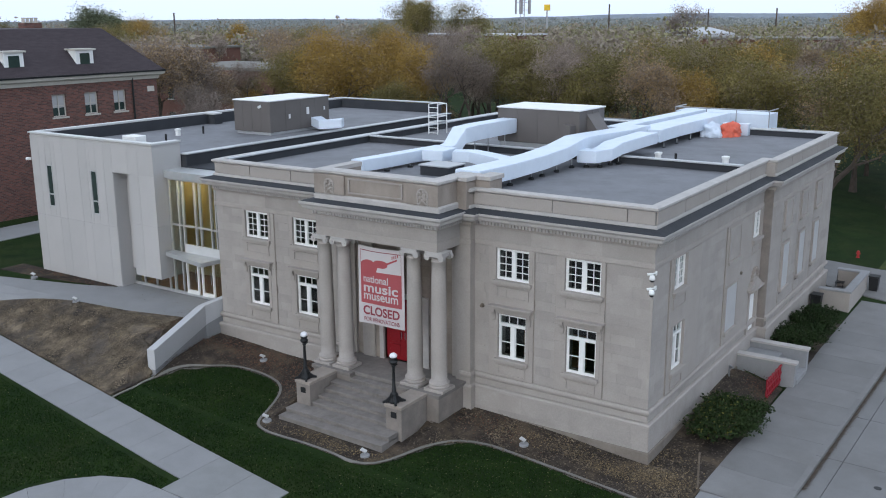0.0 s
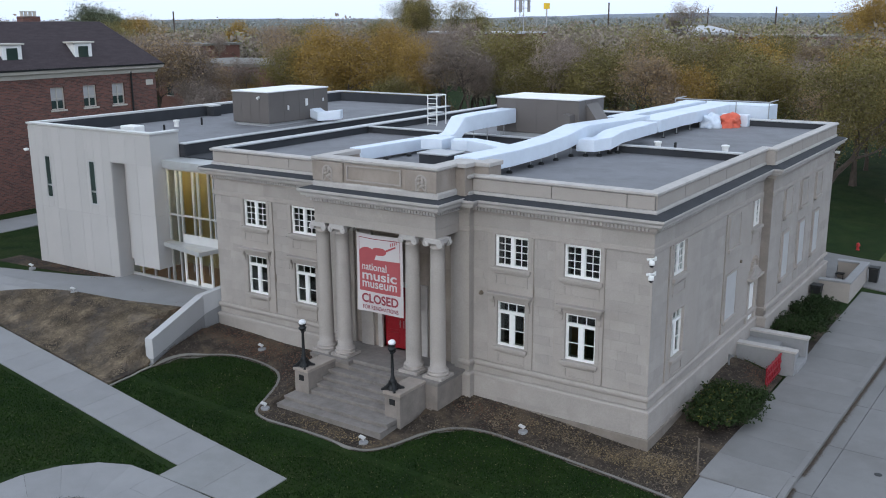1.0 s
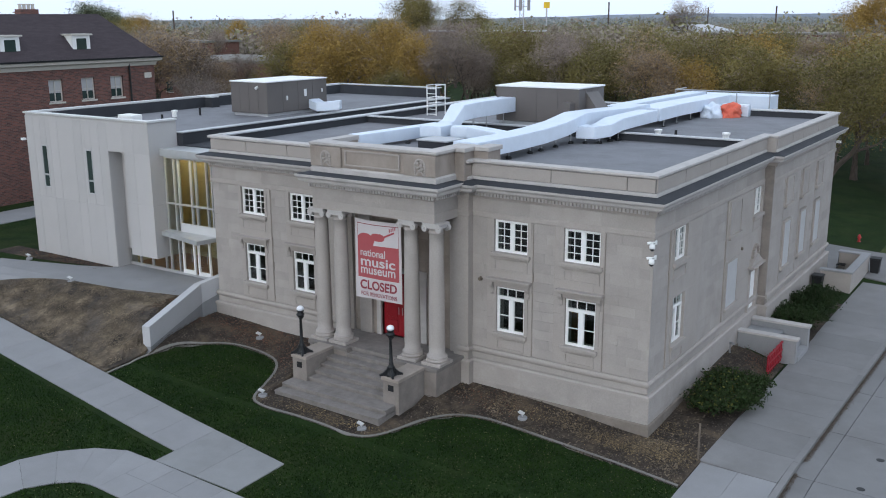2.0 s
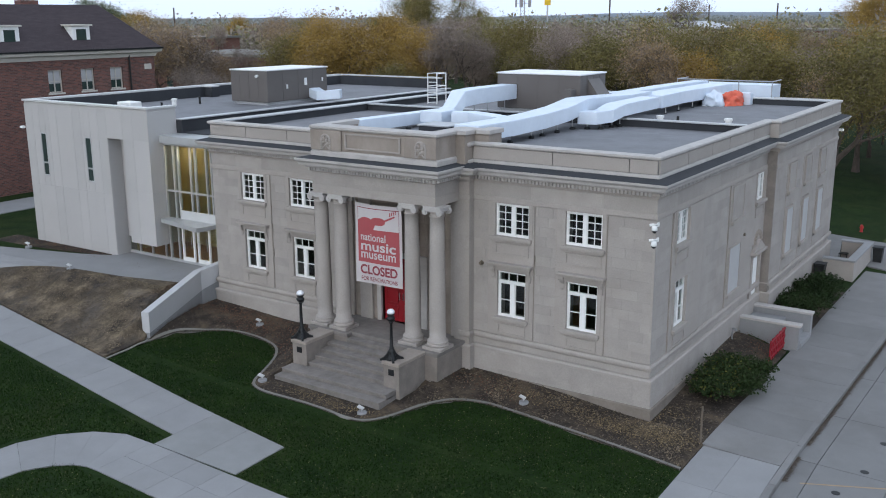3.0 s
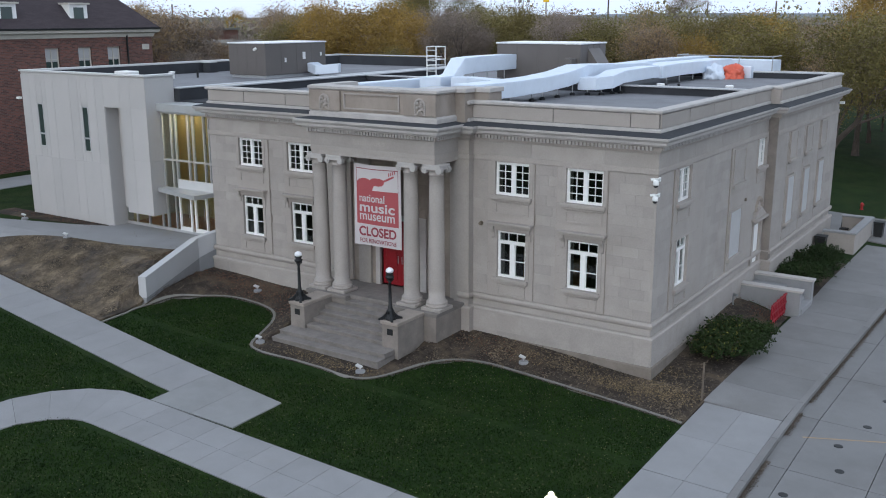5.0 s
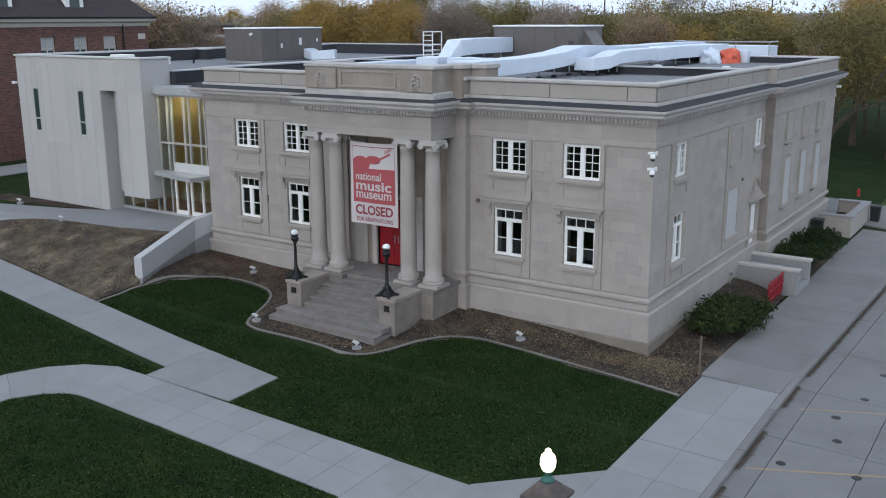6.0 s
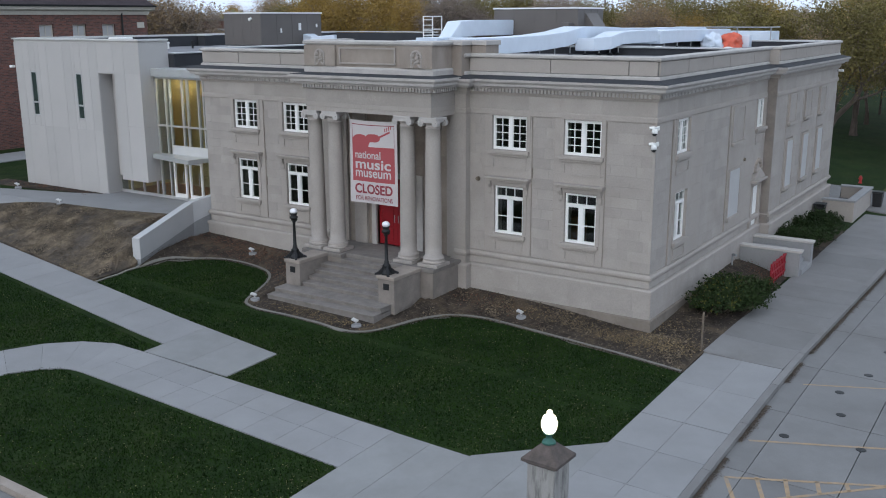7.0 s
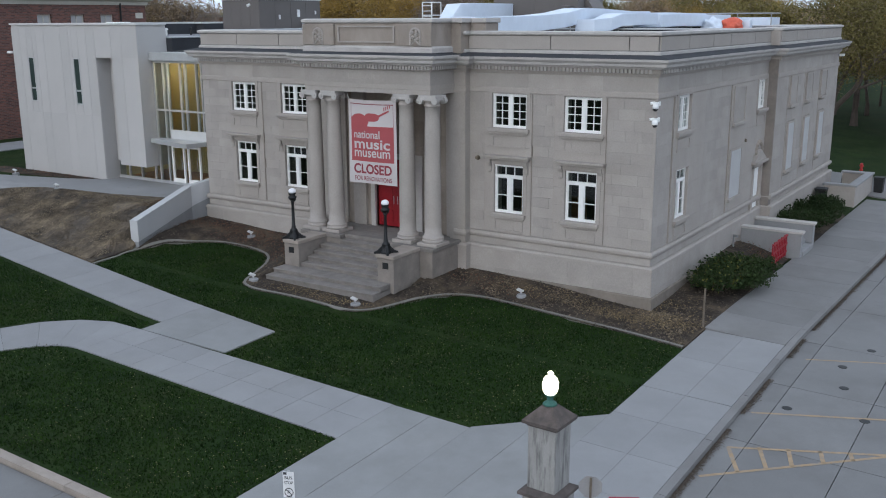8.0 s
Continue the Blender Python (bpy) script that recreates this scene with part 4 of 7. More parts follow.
# ---- portico ----
portico = thing("portico", "limestone portico with four columns and carved attic", "portico", kind="structure")
PF = -1.80
bm = bmesh.new()
box(bm, XC - 3.0, XC + 3.0, -2.05, 0.0, -0.4, 1.0)
box(bm, XC - 3.0, XC - 1.1, -2.05, 0.0, 1.0, 1.30)
box(bm, XC + 1.1, XC + 3.0, -2.05, 0.0, 1.0, 1.30)
part("podium", bm, STONE_GRIME, portico)
bm = bmesh.new()
box(bm, XC - 3.06, XC + 3.06, -1.80, 0.5, 1.30, 1.44, 0.01)
box(bm, XC - 1.09, XC + 1.09, -1.79, -0.5, 1.02, 1.299)
for s in (-1, 1):
    a, b = sorted((XC + s * 3.06, XC + s * 1.09))
    box(bm, a, b, -2.10, -1.805, 1.30, 1.44, 0.01)
part("floor_slab", bm, STEP, portico)
prof = [(0.40, 1.56), (0.40, 1.64), (0.37, 1.66), (0.385, 1.70), (0.385, 1.75), (0.335, 1.78), (0.315, 1.84)]
prof += [(0.300 - 0.048 * (i / 12) ** 1.6, 1.84 + 4.45 * i / 12) for i in range(13)] + [(0.27, 6.30), (0.27, 6.35), (0.25, 6.37), (0.25, 6.46), (0.31, 6.50), (0.31, 6.56)]
for i, dx in enumerate((2.67, 1.58, -1.72, -2.66)):
    ctop = new("column")
    ctop.parent = portico
    ctop.location = (XC + dx, -1.5, 0)
    bm = bmesh.new()
    lathe(bm, prof, seg=28)
    sh = part("shaft", bm, STONE_PLAIN, ctop, smooth=False)
    bm = bmesh.new()
    box(bm, -0.42, 0.42, -0.42, 0.42, 1.441, 1.56, 0.012)
    part("column_plinth", bm, STONE_PLAIN, ctop)
    for p in sh.data.polygons:
        p.use_smooth = abs(p.normal.z) < 0.5
    bm = bmesh.new()
    box(bm, -0.36, 0.36, -0.33, 0.33, 6.62, 6.70, 0.01)
    for s in (-1, 1):
        for yy in (-0.33, 0.19):
            lathe_m = Matrix.Translation((s * 0.30, yy + 0.07, 6.51)) @ Matrix.Rotation(radians(90), 4, "X")
            bmesh.ops.create_cone(bm, cap_ends=True, segments=18, radius1=0.12, radius2=0.12, depth=0.15, matrix=lathe_m)
            bmesh.ops.create_cone(bm, cap_ends=True, segments=14, radius1=0.06, radius2=0.05, depth=0.19, matrix=lathe_m)
    box(bm, -0.33, 0.33, -0.33, 0.33, 6.53, 6.62)
    part("capital", bm, STONE_PALE, ctop, "carved scroll capital")
# entablature over the columns: a beam on front and two sides
plan_p = [(XC - 2.80, 0.0), (XC - 2.80, PF), (XC + 2.80, PF), (XC + 2.80, 0.0)]
course(portico, "architrave", plan_p, [(-0.62, 6.70), (0.0, 6.70), (0.0, 6.86), (0.02, 6.87), (0.02, 7.02), (-0.62, 7.02)], STONE_PLAIN)
course(portico, "frieze", plan_p, [(-0.62, 7.02), (0.0, 7.02), (0.0, 7.50), (-0.62, 7.50)], STONE)
course(portico, "bed_moulding", plan_p, [(-0.62, 7.50), (0.05, 7.50), (0.09, 7.54), (0.09, 7.68), (-0.62, 7.68)], STONE_PLAIN)
course(portico, "cornice", plan_p, [(-0.62, 7.68), (0.20, 7.68), (0.24, 7.75), (0.36, 7.77), (0.38, 7.86), (0.46, 7.94), (0.47, 8.02), (-0.62, 8.05)], STONE_PALE)
course(portico, "cornice_flashing", plan_p, [(-0.3, 8.05), (0.40, 8.025), (0.40, 8.04), (0.04, 8.09), (-0.3, 8.09)], MEMBRANE_DARK)
plan_at = [(XC - 2.82, 0.5), (XC - 2.82, -1.72), (XC + 2.82, -1.72), (XC + 2.82, 0.5)]
course(portico, "attic_base", plan_at, [(-0.5, 8.10), (0.05, 8.10), (0.05, 8.26), (0.0, 8.32), (-0.5, 8.32)], STONE_PALE)
course(portico, "attic_wall", plan_at, [(-0.45, 8.32), (-0.02, 8.32), (-0.02, 9.08), (-0.45, 9.08)], STONE_STAIN, "weathered tan attic stone")
course(portico, "attic_coping", plan_at, [(-0.5, 9.08), (0.02, 9.08), (0.07, 9.13), (0.07, 9.21), (-0.06, 9.25), (-0.5, 9.24)], STONE_PALE)
bm = bmesh.new()
for x0, x1 in ((XC - 2.84, -11.52), (-8.66, XC + 2.84)):
    box(bm, x0, x1, -1.79, -1.70, 8.33, 9.07, 0.01)
part("attic_pier", bm, STONE_STAIN, portico)
bm = bmesh.new()
for x0, x1, a, b in ((-11.37, -8.86, 8.95, 9.0), (-11.37, -8.86, 8.42, 8.47), (-11.37, -11.31, 8.47, 8.95), (-8.92, -8.86, 8.47, 8.95)):
    box(bm, x0, x1, -1.76, -1.71, a, b)
part("attic_panel_frame", bm, STONE_PLAIN, portico)
for cx in (-12.24, -7.95):
    bm = bmesh.new()
    for k in range(13):
        a = math.pi * k / 12
        bmesh.ops.create_uvsphere(bm, u_segments=6, v_segments=4, radius=0.05, matrix=Matrix.Translation((cx + 0.2 * math.cos(a), -1.80, 8.70 + 0.2 * math.sin(a))))
    for k in range(5):
        for sx in (-0.2, 0.2):
            bmesh.ops.create_uvsphere(bm, u_segments=6, v_segments=4, radius=0.045, matrix=Matrix.Translation((cx + sx, -1.80, 8.64 - 0.065 * k)))
    for k in range(7):
        bmesh.ops.create_uvsphere(bm, u_segments=6, v_segments=4, radius=0.07, matrix=Matrix.Translation((cx + 0.11 * math.sin(k * 2.2), -1.79, 8.52 + 0.05 * k)))
    for k in (-1, 1):
        rod(bm, (cx + k * 0.05, -1.80, 8.48), (cx + k * 0.16, -1.80, 8.37), 0.03, 6)
    part("carved_wreath", bm, STONE_PLAIN, portico)
dent = bmesh.new()
for i in range(45):
    x = XC - 2.86 + i * 0.128
    if x < XC + 2.86:
        box(dent, x, x + 0.075, PF - 0.15, PF - 0.08, 7.55, 7.675)
for i in range(13):
    y = PF + i * 0.128
    box(dent, XC + 2.88, XC + 2.95, y, y + 0.075, 7.55, 7.675)
    box(dent, XC - 2.95, XC - 2.88, y, y + 0.075, 7.55, 7.675)
part("dentil", dent, STONE_PALE, portico, kind="stuff")
bm = bmesh.new()
box(bm, XC - 2.6, XC + 2.6, -1.2, 0.02, 6.96, 7.05)
part("soffit", bm, STONE_STAIN, portico)
bm = bmesh.new()
box(bm, XC - 2.4, XC + 2.4, -1.25, 0.42, 8.1, 8.5)
part("attic_roof", bm, MEMBRANE, portico)
# pilasters and side doorway wall behind the columns
for dx in (2.62, 1.7, -1.7, -2.62):
    bm = bmesh.new()
    box(bm, XC + dx - 0.3, XC + dx + 0.3, -0.12, 0.055, 1.44, 6.96, 0.01)
    part("pilaster", bm, STONE_PLAIN, portico)
lay_blocks(portico, (0, 0.06), (1, 0), XC - 2.85, XC + 2.85, 1.44, 6.96, [(XC - 1.15, XC + 1.15, 0, 4.3)], 0.46, 1.1, 0.05, STONE_STAIN, seed=41)
bm = bmesh.new()
box(bm, XC - 1.2, XC - 1.0, -0.06, 0.3, 1.44, 4.098)
box(bm, XC + 0.72, XC + 1.2, -0.06, 0.3, 1.44, 4.098)
box(bm, XC - 1.2, XC + 1.2, -0.06, 0.3, 4.1, 4.3)
part("door_surround", bm, STONE_PALE, portico)
bm = bmesh.new()
box(bm, XC - 1.147, XC + 1.147, 0.014, 0.3, 4.304, 4.655, 0.01)
part("door_lintel", bm, STONE_STAIN, portico)
red_door = thing("door_1", "red panelled double door of the portico", "door", kind="structure")
for s in (-1, 1):
    DC = XC - 0.14
    a, b = sorted((DC + s * 0.005, DC + s * 0.855))
    bm = bmesh.new()
    box(bm, a, b, 0.16, 0.22, 1.46, 3.75)
    leaf = part("door_leaf", bm, RED, red_door)
    for z0, z1 in ((1.6, 2.1), (2.2, 3.6)):
        bm = bmesh.new()
        glazed = z1 > 2.2 and s > 0
        box(bm, a + (0.42 if glazed else 0.16), b - 0.16, 0.135, 0.16, z0, z1, 0.02)
        part("door_panel", bm, DARK_HOLE if glazed else RED, leaf)
    bm = bmesh.new()
    rod(bm, (DC + s * 0.09, 0.11, 2.35), (DC + s * 0.09, 0.11, 2.65), 0.015)
    part("handle", bm, STEEL, leaf)
bm = bmesh.new()
box(bm, XC - 0.99, XC + 0.715, 0.15, 0.24, 3.76, 4.09)
part("transom", bm, RED, red_door)
# steps between cheek walls
steps = thing("front_steps", "worn grey stone steps between low cheek walls", "stairs", kind="structure")
risers = [(-4.62, 0.31, 2.43), (-4.22, 0.47, 2.43), (-3.55, 0.63, 1.79), (-3.2, 0.79, 1.79), (-2.85, 0.95, 1.79), (-2.5, 1.11, 1.79), (-2.15, 1.28, 1.08)]
for i, (y, z, w) in enumerate(risers):
    bm = bmesh.new()
    low = -0.7 if i == 0 else risers[i - 1][1] - 0.05
    yb = -2.1 if i > 1 else -2.1
    cx = XC - 0.1 if w > 2 else XC
    box(bm, cx - w, cx + w, y + 0.035, yb if i < 6 else -1.81, low, z - 0.055)
    box(bm, cx - w, cx + w, y, yb if i < 6 else -1.81, z - 0.055, z, 0.012)
    part("step", bm, STEP, steps)
for s in (-1, 1):
    bm = bmesh.new()
    a, b = sorted((XC + s * 1.80, XC + s * 2.48))
    box(bm, a, b, -3.62, -2.06, -0.6, 1.32)
    ck = part("cheek_wall", bm, STONE_GRIME, steps)
    bm = bmesh.new()
    box(bm, a - 0.04, b + 0.04, -3.68, -2.07, 1.32, 1.445, 0.015)
    part("cheek_cap", bm, STONE_STAIN, ck)
    bm = bmesh.new()
    box(bm, a + 0.22, b - 0.22, -3.645, -3.61, 0.95, 1.17, 0.008)
    part("plaque", bm, IRON, ck, "small dark plaque")


# ---- the new wing ----
new_wing = thing("wall_new_wing", "pale grey panelled box of the modern wing", "wall", kind="structure")
WT = 9.02
bm = bmesh.new()
box(bm, -34.55, -27.97, 0.42, 0.75, 1.0, WT)
box(bm, -27.97, -26.8, 0.42, 0.75, 7.50, WT)
box(bm, -26.8, -24.97, 0.42, 0.75, 2.52, WT)
box(bm, -25.3, -24.97, 0.75, 2.1, 2.52, WT)
box(bm, -34.55, -34.2, 0.75, 25.5, 1.0, WT)
box(bm, -26.8, -25.3, 0.75, 1.15, 2.52, 2.62)
box(bm, -28.3, -27.97, 0.75, 1.6, 1.0, 7.5)
box(bm, -26.8, -26.4, 0.75, 1.15, 2.62, 7.5)
box(bm, -27.97, -26.4, 1.15, 1.2, 2.55, 7.5)
part("wall_core", bm, PANEL, new_wing)


def panels(parent, origin, along, us, z0, z1, holes, proud=0.02, splits=()):
    """Tall cladding panels between vertical joints."""
    o, d = Vector(origin), Vector(along).normalized()
    nr = Vector((d.y, -d.x))
    for ua, ub in zip(us, us[1:]):
        cuts = [z0, *splits, z1]
        for za, zb in zip(cuts, cuts[1:]):
            cells = [(ua, ub, za, zb)]
            for h in holes:
                nxt = []
                for a, b, c, e in cells:
                    if h[1] <= a or h[0] >= b or h[3] <= c or h[2] >= e:
                        nxt.append((a, b, c, e))
                        continue
                    if h[0] - a > 0.03:
                        nxt.append((a, h[0], c, e))
                    if b - h[1] > 0.03:
                        nxt.append((h[1], b, c, e))
                    a2, b2 = max(a, h[0]), min(b, h[1])
                    if h[2] - c > 0.03:
                        nxt.append((a2, b2, c, h[2]))
                    if e - h[3] > 0.03:
                        nxt.append((a2, b2, h[3], e))
                cells = nxt
            for a, b, c, e in cells:
                bm = bmesh.new()
                g = 0.005
                p = [o + d * (a + g), o + d * (b - g)]
                q = [v + nr * proud for v in p]
                prism(bm, [(q[0].x, q[0].y), (q[1].x, q[1].y), (p[1].x, p[1].y), (p[0].x, p[0].y)], c + g, e - g)
                part("panel", bm, PANEL, parent)


slots = [(-33.36, -32.88, 5.27, 7.46), (-29.73, -29.25, 5.25, 7.46)]
panels(new_wing, (0, 0.418), (1, 0), [-34.57, -33.9, -32.55, -31.9, -30.6, -29.95, -28.62, -27.97], 1.15, WT - 0.12, slots, splits=(4.75,))
panels(new_wing, (0, 0.418), (1, 0), [-27.97, -26.8], 7.52, WT - 0.12, [])
panels(new_wing, (0, 0.418), (1, 0), [-26.8, -26.05, -24.95], 2.52, WT - 0.12, [], splits=(5.1, 7.52))
panels(new_wing, (-24.968, 0), (0, 1), [0.40, 2.1], 2.52, WT - 0.12, [], splits=(5.1,))
panels(new_wing, (-27.968, 0), (0, 1), [0.44, 1.14], 1.2, 7.48, [], 0.012)
bm = bmesh.new()
moulding(bm, [(-34.6, 25.6), (-34.6, 0.38), (-24.93, 0.38), (-24.93, 2.12)], [(-0.38, WT), (0.03, WT), (0.03, 9.10), (-0.38, 9.10)])
box(bm, -34.6, -25.5, 25.3, 25.7, WT + 0.02, 9.10)
box(bm, -34.22, -33.5, 12.2, 12.9, 9.0, 9.08)
part("parapet_cap", bm, PANEL_TRIM, new_wing)
bm = bmesh.new()
box(bm, -34.18, -34.12, 0.8, 25.4, 8.4, 9.0)
box(bm, -34.12, -25.3, 0.76, 0.80, 8.4, 9.0)
box(bm, -34.12, -25.4, 25.2, 25.32, 8.4, 9.0)
box(bm, -34.12, -33.5, 12.3, 12.9, 8.4, 9.0)
box(bm, -25.0, -24.6, 2.13, 25.3, 7.6, 8.40)
part("parapet_lining", bm, MEMBRANE_DARK, new_wing)
bm = bmesh.new()
box(bm, -25.02, -24.54, 2.13, 25.3, 8.40, 8.46, 0.01)
part("curb_coping", bm, FLASHING, new_wing)
roof_w = thing("roof_new_wing", "grey membrane flat roof of the new wing", "roof", kind="structure")
bm = bmesh.new()
box(bm, -34.12, -25.0, 0.8, 25.2, 8.2, 8.4)
part("membrane", bm, MEMBRANE, roof_w)
bm = bmesh.new()
box(bm, -24.6, -20.45, 2.21, 24.3, 7.5, 7.84)
part("valley_membrane", bm, MEMBRANE_DARK, roof_w)
bm = bmesh.new()
box(bm, -28.6, -27.6, 1.6, 2.3, 8.4, 9.14, 0.03)
part("roof_hatch", bm, WHITE, roof_w)
for i, (a, b, z0, z1) in enumerate(slots):
    t = thing("window_%d" % (n + 1 + i), "narrow tall slot window with dark glass", "window", "slot windows", "structure")
    bm = bmesh.new()
    for x0, x1, c, e in ((a, a + 0.05, z0, z1), (b - 0.05, b, z0, z1), (a + 0.05, b - 0.05, z0, z0 + 0.05), (a + 0.05, b - 0.05, z1 - 0.05, z1), (a + 0.05, b - 0.05, z0 + 0.62, z0 + 0.70)):
        box(bm, x0, x1, 0.39, 0.46, c, e)
    part("frame", bm, ALU, t)
    bm = bmesh.new()
    box(bm, a + 0.05, b - 0.05, 0.413, 0.417, z0 + 0.05, z1 - 0.05)
    part("pane", bm, DARKGLASS, t)

# glass link between the two buildings
link = thing("glass_entrance", "tall aluminium glass entrance with a warm lit lobby", "glass wall", kind="structure")
LY = 1.25
bm = bmesh.new()
box(bm, -24.95, -20.42, 0.98, 2.2, 7.42, 7.78, 0.01)
part("fascia", bm, ALU, link)
mull_up = [-24.9, -24.3, -24.0, -23.17, -22.83, -22.1, -21.76, -20.5]
for x in mull_up:
    bm = bmesh.new()
    box(bm, x - 0.035, x + 0.035, LY - 0.08, LY + 0.06, 3.86 if x > -24.5 else 1.78, 7.42)
    part("mullion", bm, ALU, link)
for z in (1.80, 3.80, 5.16, 7.36):
    bm = bmesh.new()
    if z < 2:
        box(bm, -28.0, -20.45, LY - 0.07, LY + 0.05, 1.70, 1.84)
    else:
        box(bm, -24.86, -20.45, LY - 0.075, LY + 0.055, z - 0.04, z + 0.04)
    part("transom", bm, ALU, link)
bm = bmesh.new()
box(bm, -23.95, -20.5, LY - 0.09, LY - 0.03, 3.86, 4.28)
part("spandrel", bm, PANEL_TRIM, link)
for x in (-27.2, -26.3, -25.3, -24.3, -20.6):
    bm = bmesh.new()
    box(bm, x - 0.03, x + 0.03, LY - 0.07, LY + 0.05, 1.84, 3.76 if x > -25 else 2.62)
    part("mullion", bm, ALU, link)
bm = bmesh.new()
box(bm, -27.97, -24.95, LY - 0.004, LY + 0.004, 1.84, 2.5)
box(bm, -24.9, -20.45, LY - 0.004, LY + 0.004, 1.84, 7.4)
g = part("pane", bm, GLASS, link)
g.visible_shadow = False
canopy = thing("entrance_canopy", "flat silver metal canopy over the glass doors", "canopy", kind="structure")
bm = bmesh.new()
prism(bm, [(-24.9, 0.72), (-21.75, 0.08), (-21.55, LY - 0.1), (-24.9, LY - 0.1)], 3.66, 3.86)
part("canopy_slab", bm, ALU, canopy)
for i, x in enumerate((-23.57, -22.52)):
    d = thing("door_%d" % (2 + i), "aluminium framed glass entrance door", "door", "glass doors", "structure")
    bm = bmesh.new()
    for x0, x1, a, b in ((x - 0.42, x - 0.33, 1.84, 3.56), (x + 0.33, x + 0.42, 1.84, 3.56), (x - 0.33, x + 0.33, 3.46, 3.56), (x - 0.33, x + 0.33, 1.84, 2.02)):
        box(bm, x0, x1, LY - 0.12, LY - 0.03, a, b)
    part("door_frame", bm, WHITE, d)
    bm = bmesh.new()
    rod(bm, (x + 0.29, LY - 0.17, 2.5), (x + 0.29, LY - 0.17, 3.1), 0.015)
    part("handle", bm, STEEL, d)
lobby = thing("lobby", "warm ochre lobby with stair and landing", "interior", kind="structure")
bm = bmesh.new()
box(bm, -27.97, -20.45, 7.4, 7.6, 1.6, 7.45)
box(bm, -28.1, -27.97, 1.62, 7.5, 1.6, 7.45)
box(bm, -27.97, -24.2, 4.2, 4.3, 1.7, 7.4)
part("back_wall", bm, WARM_IN, lobby)
bm = bmesh.new()
box(bm, -27.97, -20.45, 1.35, 7.4, 1.55, 1.72)
box(bm, -24.1, -20.45, 3.4, 7.4, 4.5, 4.75)
part("floor", bm, WOOD_IN, lobby)
bm = bmesh.new()
box(bm, -27.97, -20.45, 1.35, 7.4, 7.40, 7.48)
part("ceiling_board", bm, WARM_IN, lobby)
for x, y in ((-22.0, 3.0), (-23.6, 5.4), (-26.4, 3.2)):
    lp = thing("ceiling_lamp", "round warm glowing ceiling lamp in the lobby", "lamp", "lobby lamps")
    z = 6.55 if x > -23 else 7.2
    bm = bmesh.new()
    bmesh.ops.create_uvsphere(bm, u_segments=16, v_segments=10, radius=0.16, matrix=Matrix.Translation((x, y, z)))
    part("globe", bm, GLOW_WARM, lp, smooth=True)
    bm = bmesh.new()
    rod(bm, (x, y, z + 0.14), (x, y, 7.41), 0.012)
    part("stem", bm, IRON, lp)
desk = thing("reception_desk", "brown wooden desk inside the lobby", "desk")
bm = bmesh.new()
box(bm, -23.4, -22.2, 4.0, 4.7, 1.72, 2.75, 0.02)
part("desk_body", bm, WOOD_IN, desk)
bm = bmesh.new()
box(bm, -23.5, -22.1, 3.92, 4.78, 2.75, 2.80, 0.01)
part("desk_top", bm, DARK_IN, desk)

# guard wall of the terrace
guard = thing("terrace_wall", "pale concrete guard wall stepping down on a grey base", "wall", kind="structure")


def wall_run(bm, pts, lows, tops, half):
    for (a, b), (l0, l1), (t0, t1) in zip(zip(pts, pts[1:]), zip(lows, lows[1:]), zip(tops, tops[1:])):
        d = (Vector(b) - Vector(a)).normalized()
        nr = Vector((d.y, -d.x)) * half
        pa, pb = Vector(a), Vector(b)
        v = [bm.verts.new((q.x, q.y, z)) for q, z in ((pa + nr, l0), (pb + nr, l1), (pb - nr, l1), (pa - nr, l0), (pa + nr, t0), (pb + nr, t1), (pb - nr, t1), (pa - nr, t0))]
        fs = [bm.faces.new([v[i] for i in f]) for f in ((0, 1, 2, 3), (7, 6, 5, 4), (0, 4, 5, 1), (1, 5, 6, 2), (2, 6, 7, 3), (3, 7, 4, 0))]
        bmesh.ops.recalc_face_normals(bm, faces=fs)


gp = [(-19.78, -4.62), (-20.95, -0.7), (-20.62, 0.5)]
bm = bmesh.new()
wall_run(bm, gp, [-0.3, -0.2, -0.2], [0.62, 1.30, 1.70], 0.16)
part("base_wall", bm, CONCRETE_WALL, guard, "stained grey concrete base")
bm = bmesh.new()
wall_run(bm, gp, [0.62, 1.30, 1.70], [1.48, 2.20, 2.42], 0.175)
part("guard_panel", bm, CONCRETE_WHITE, guard)

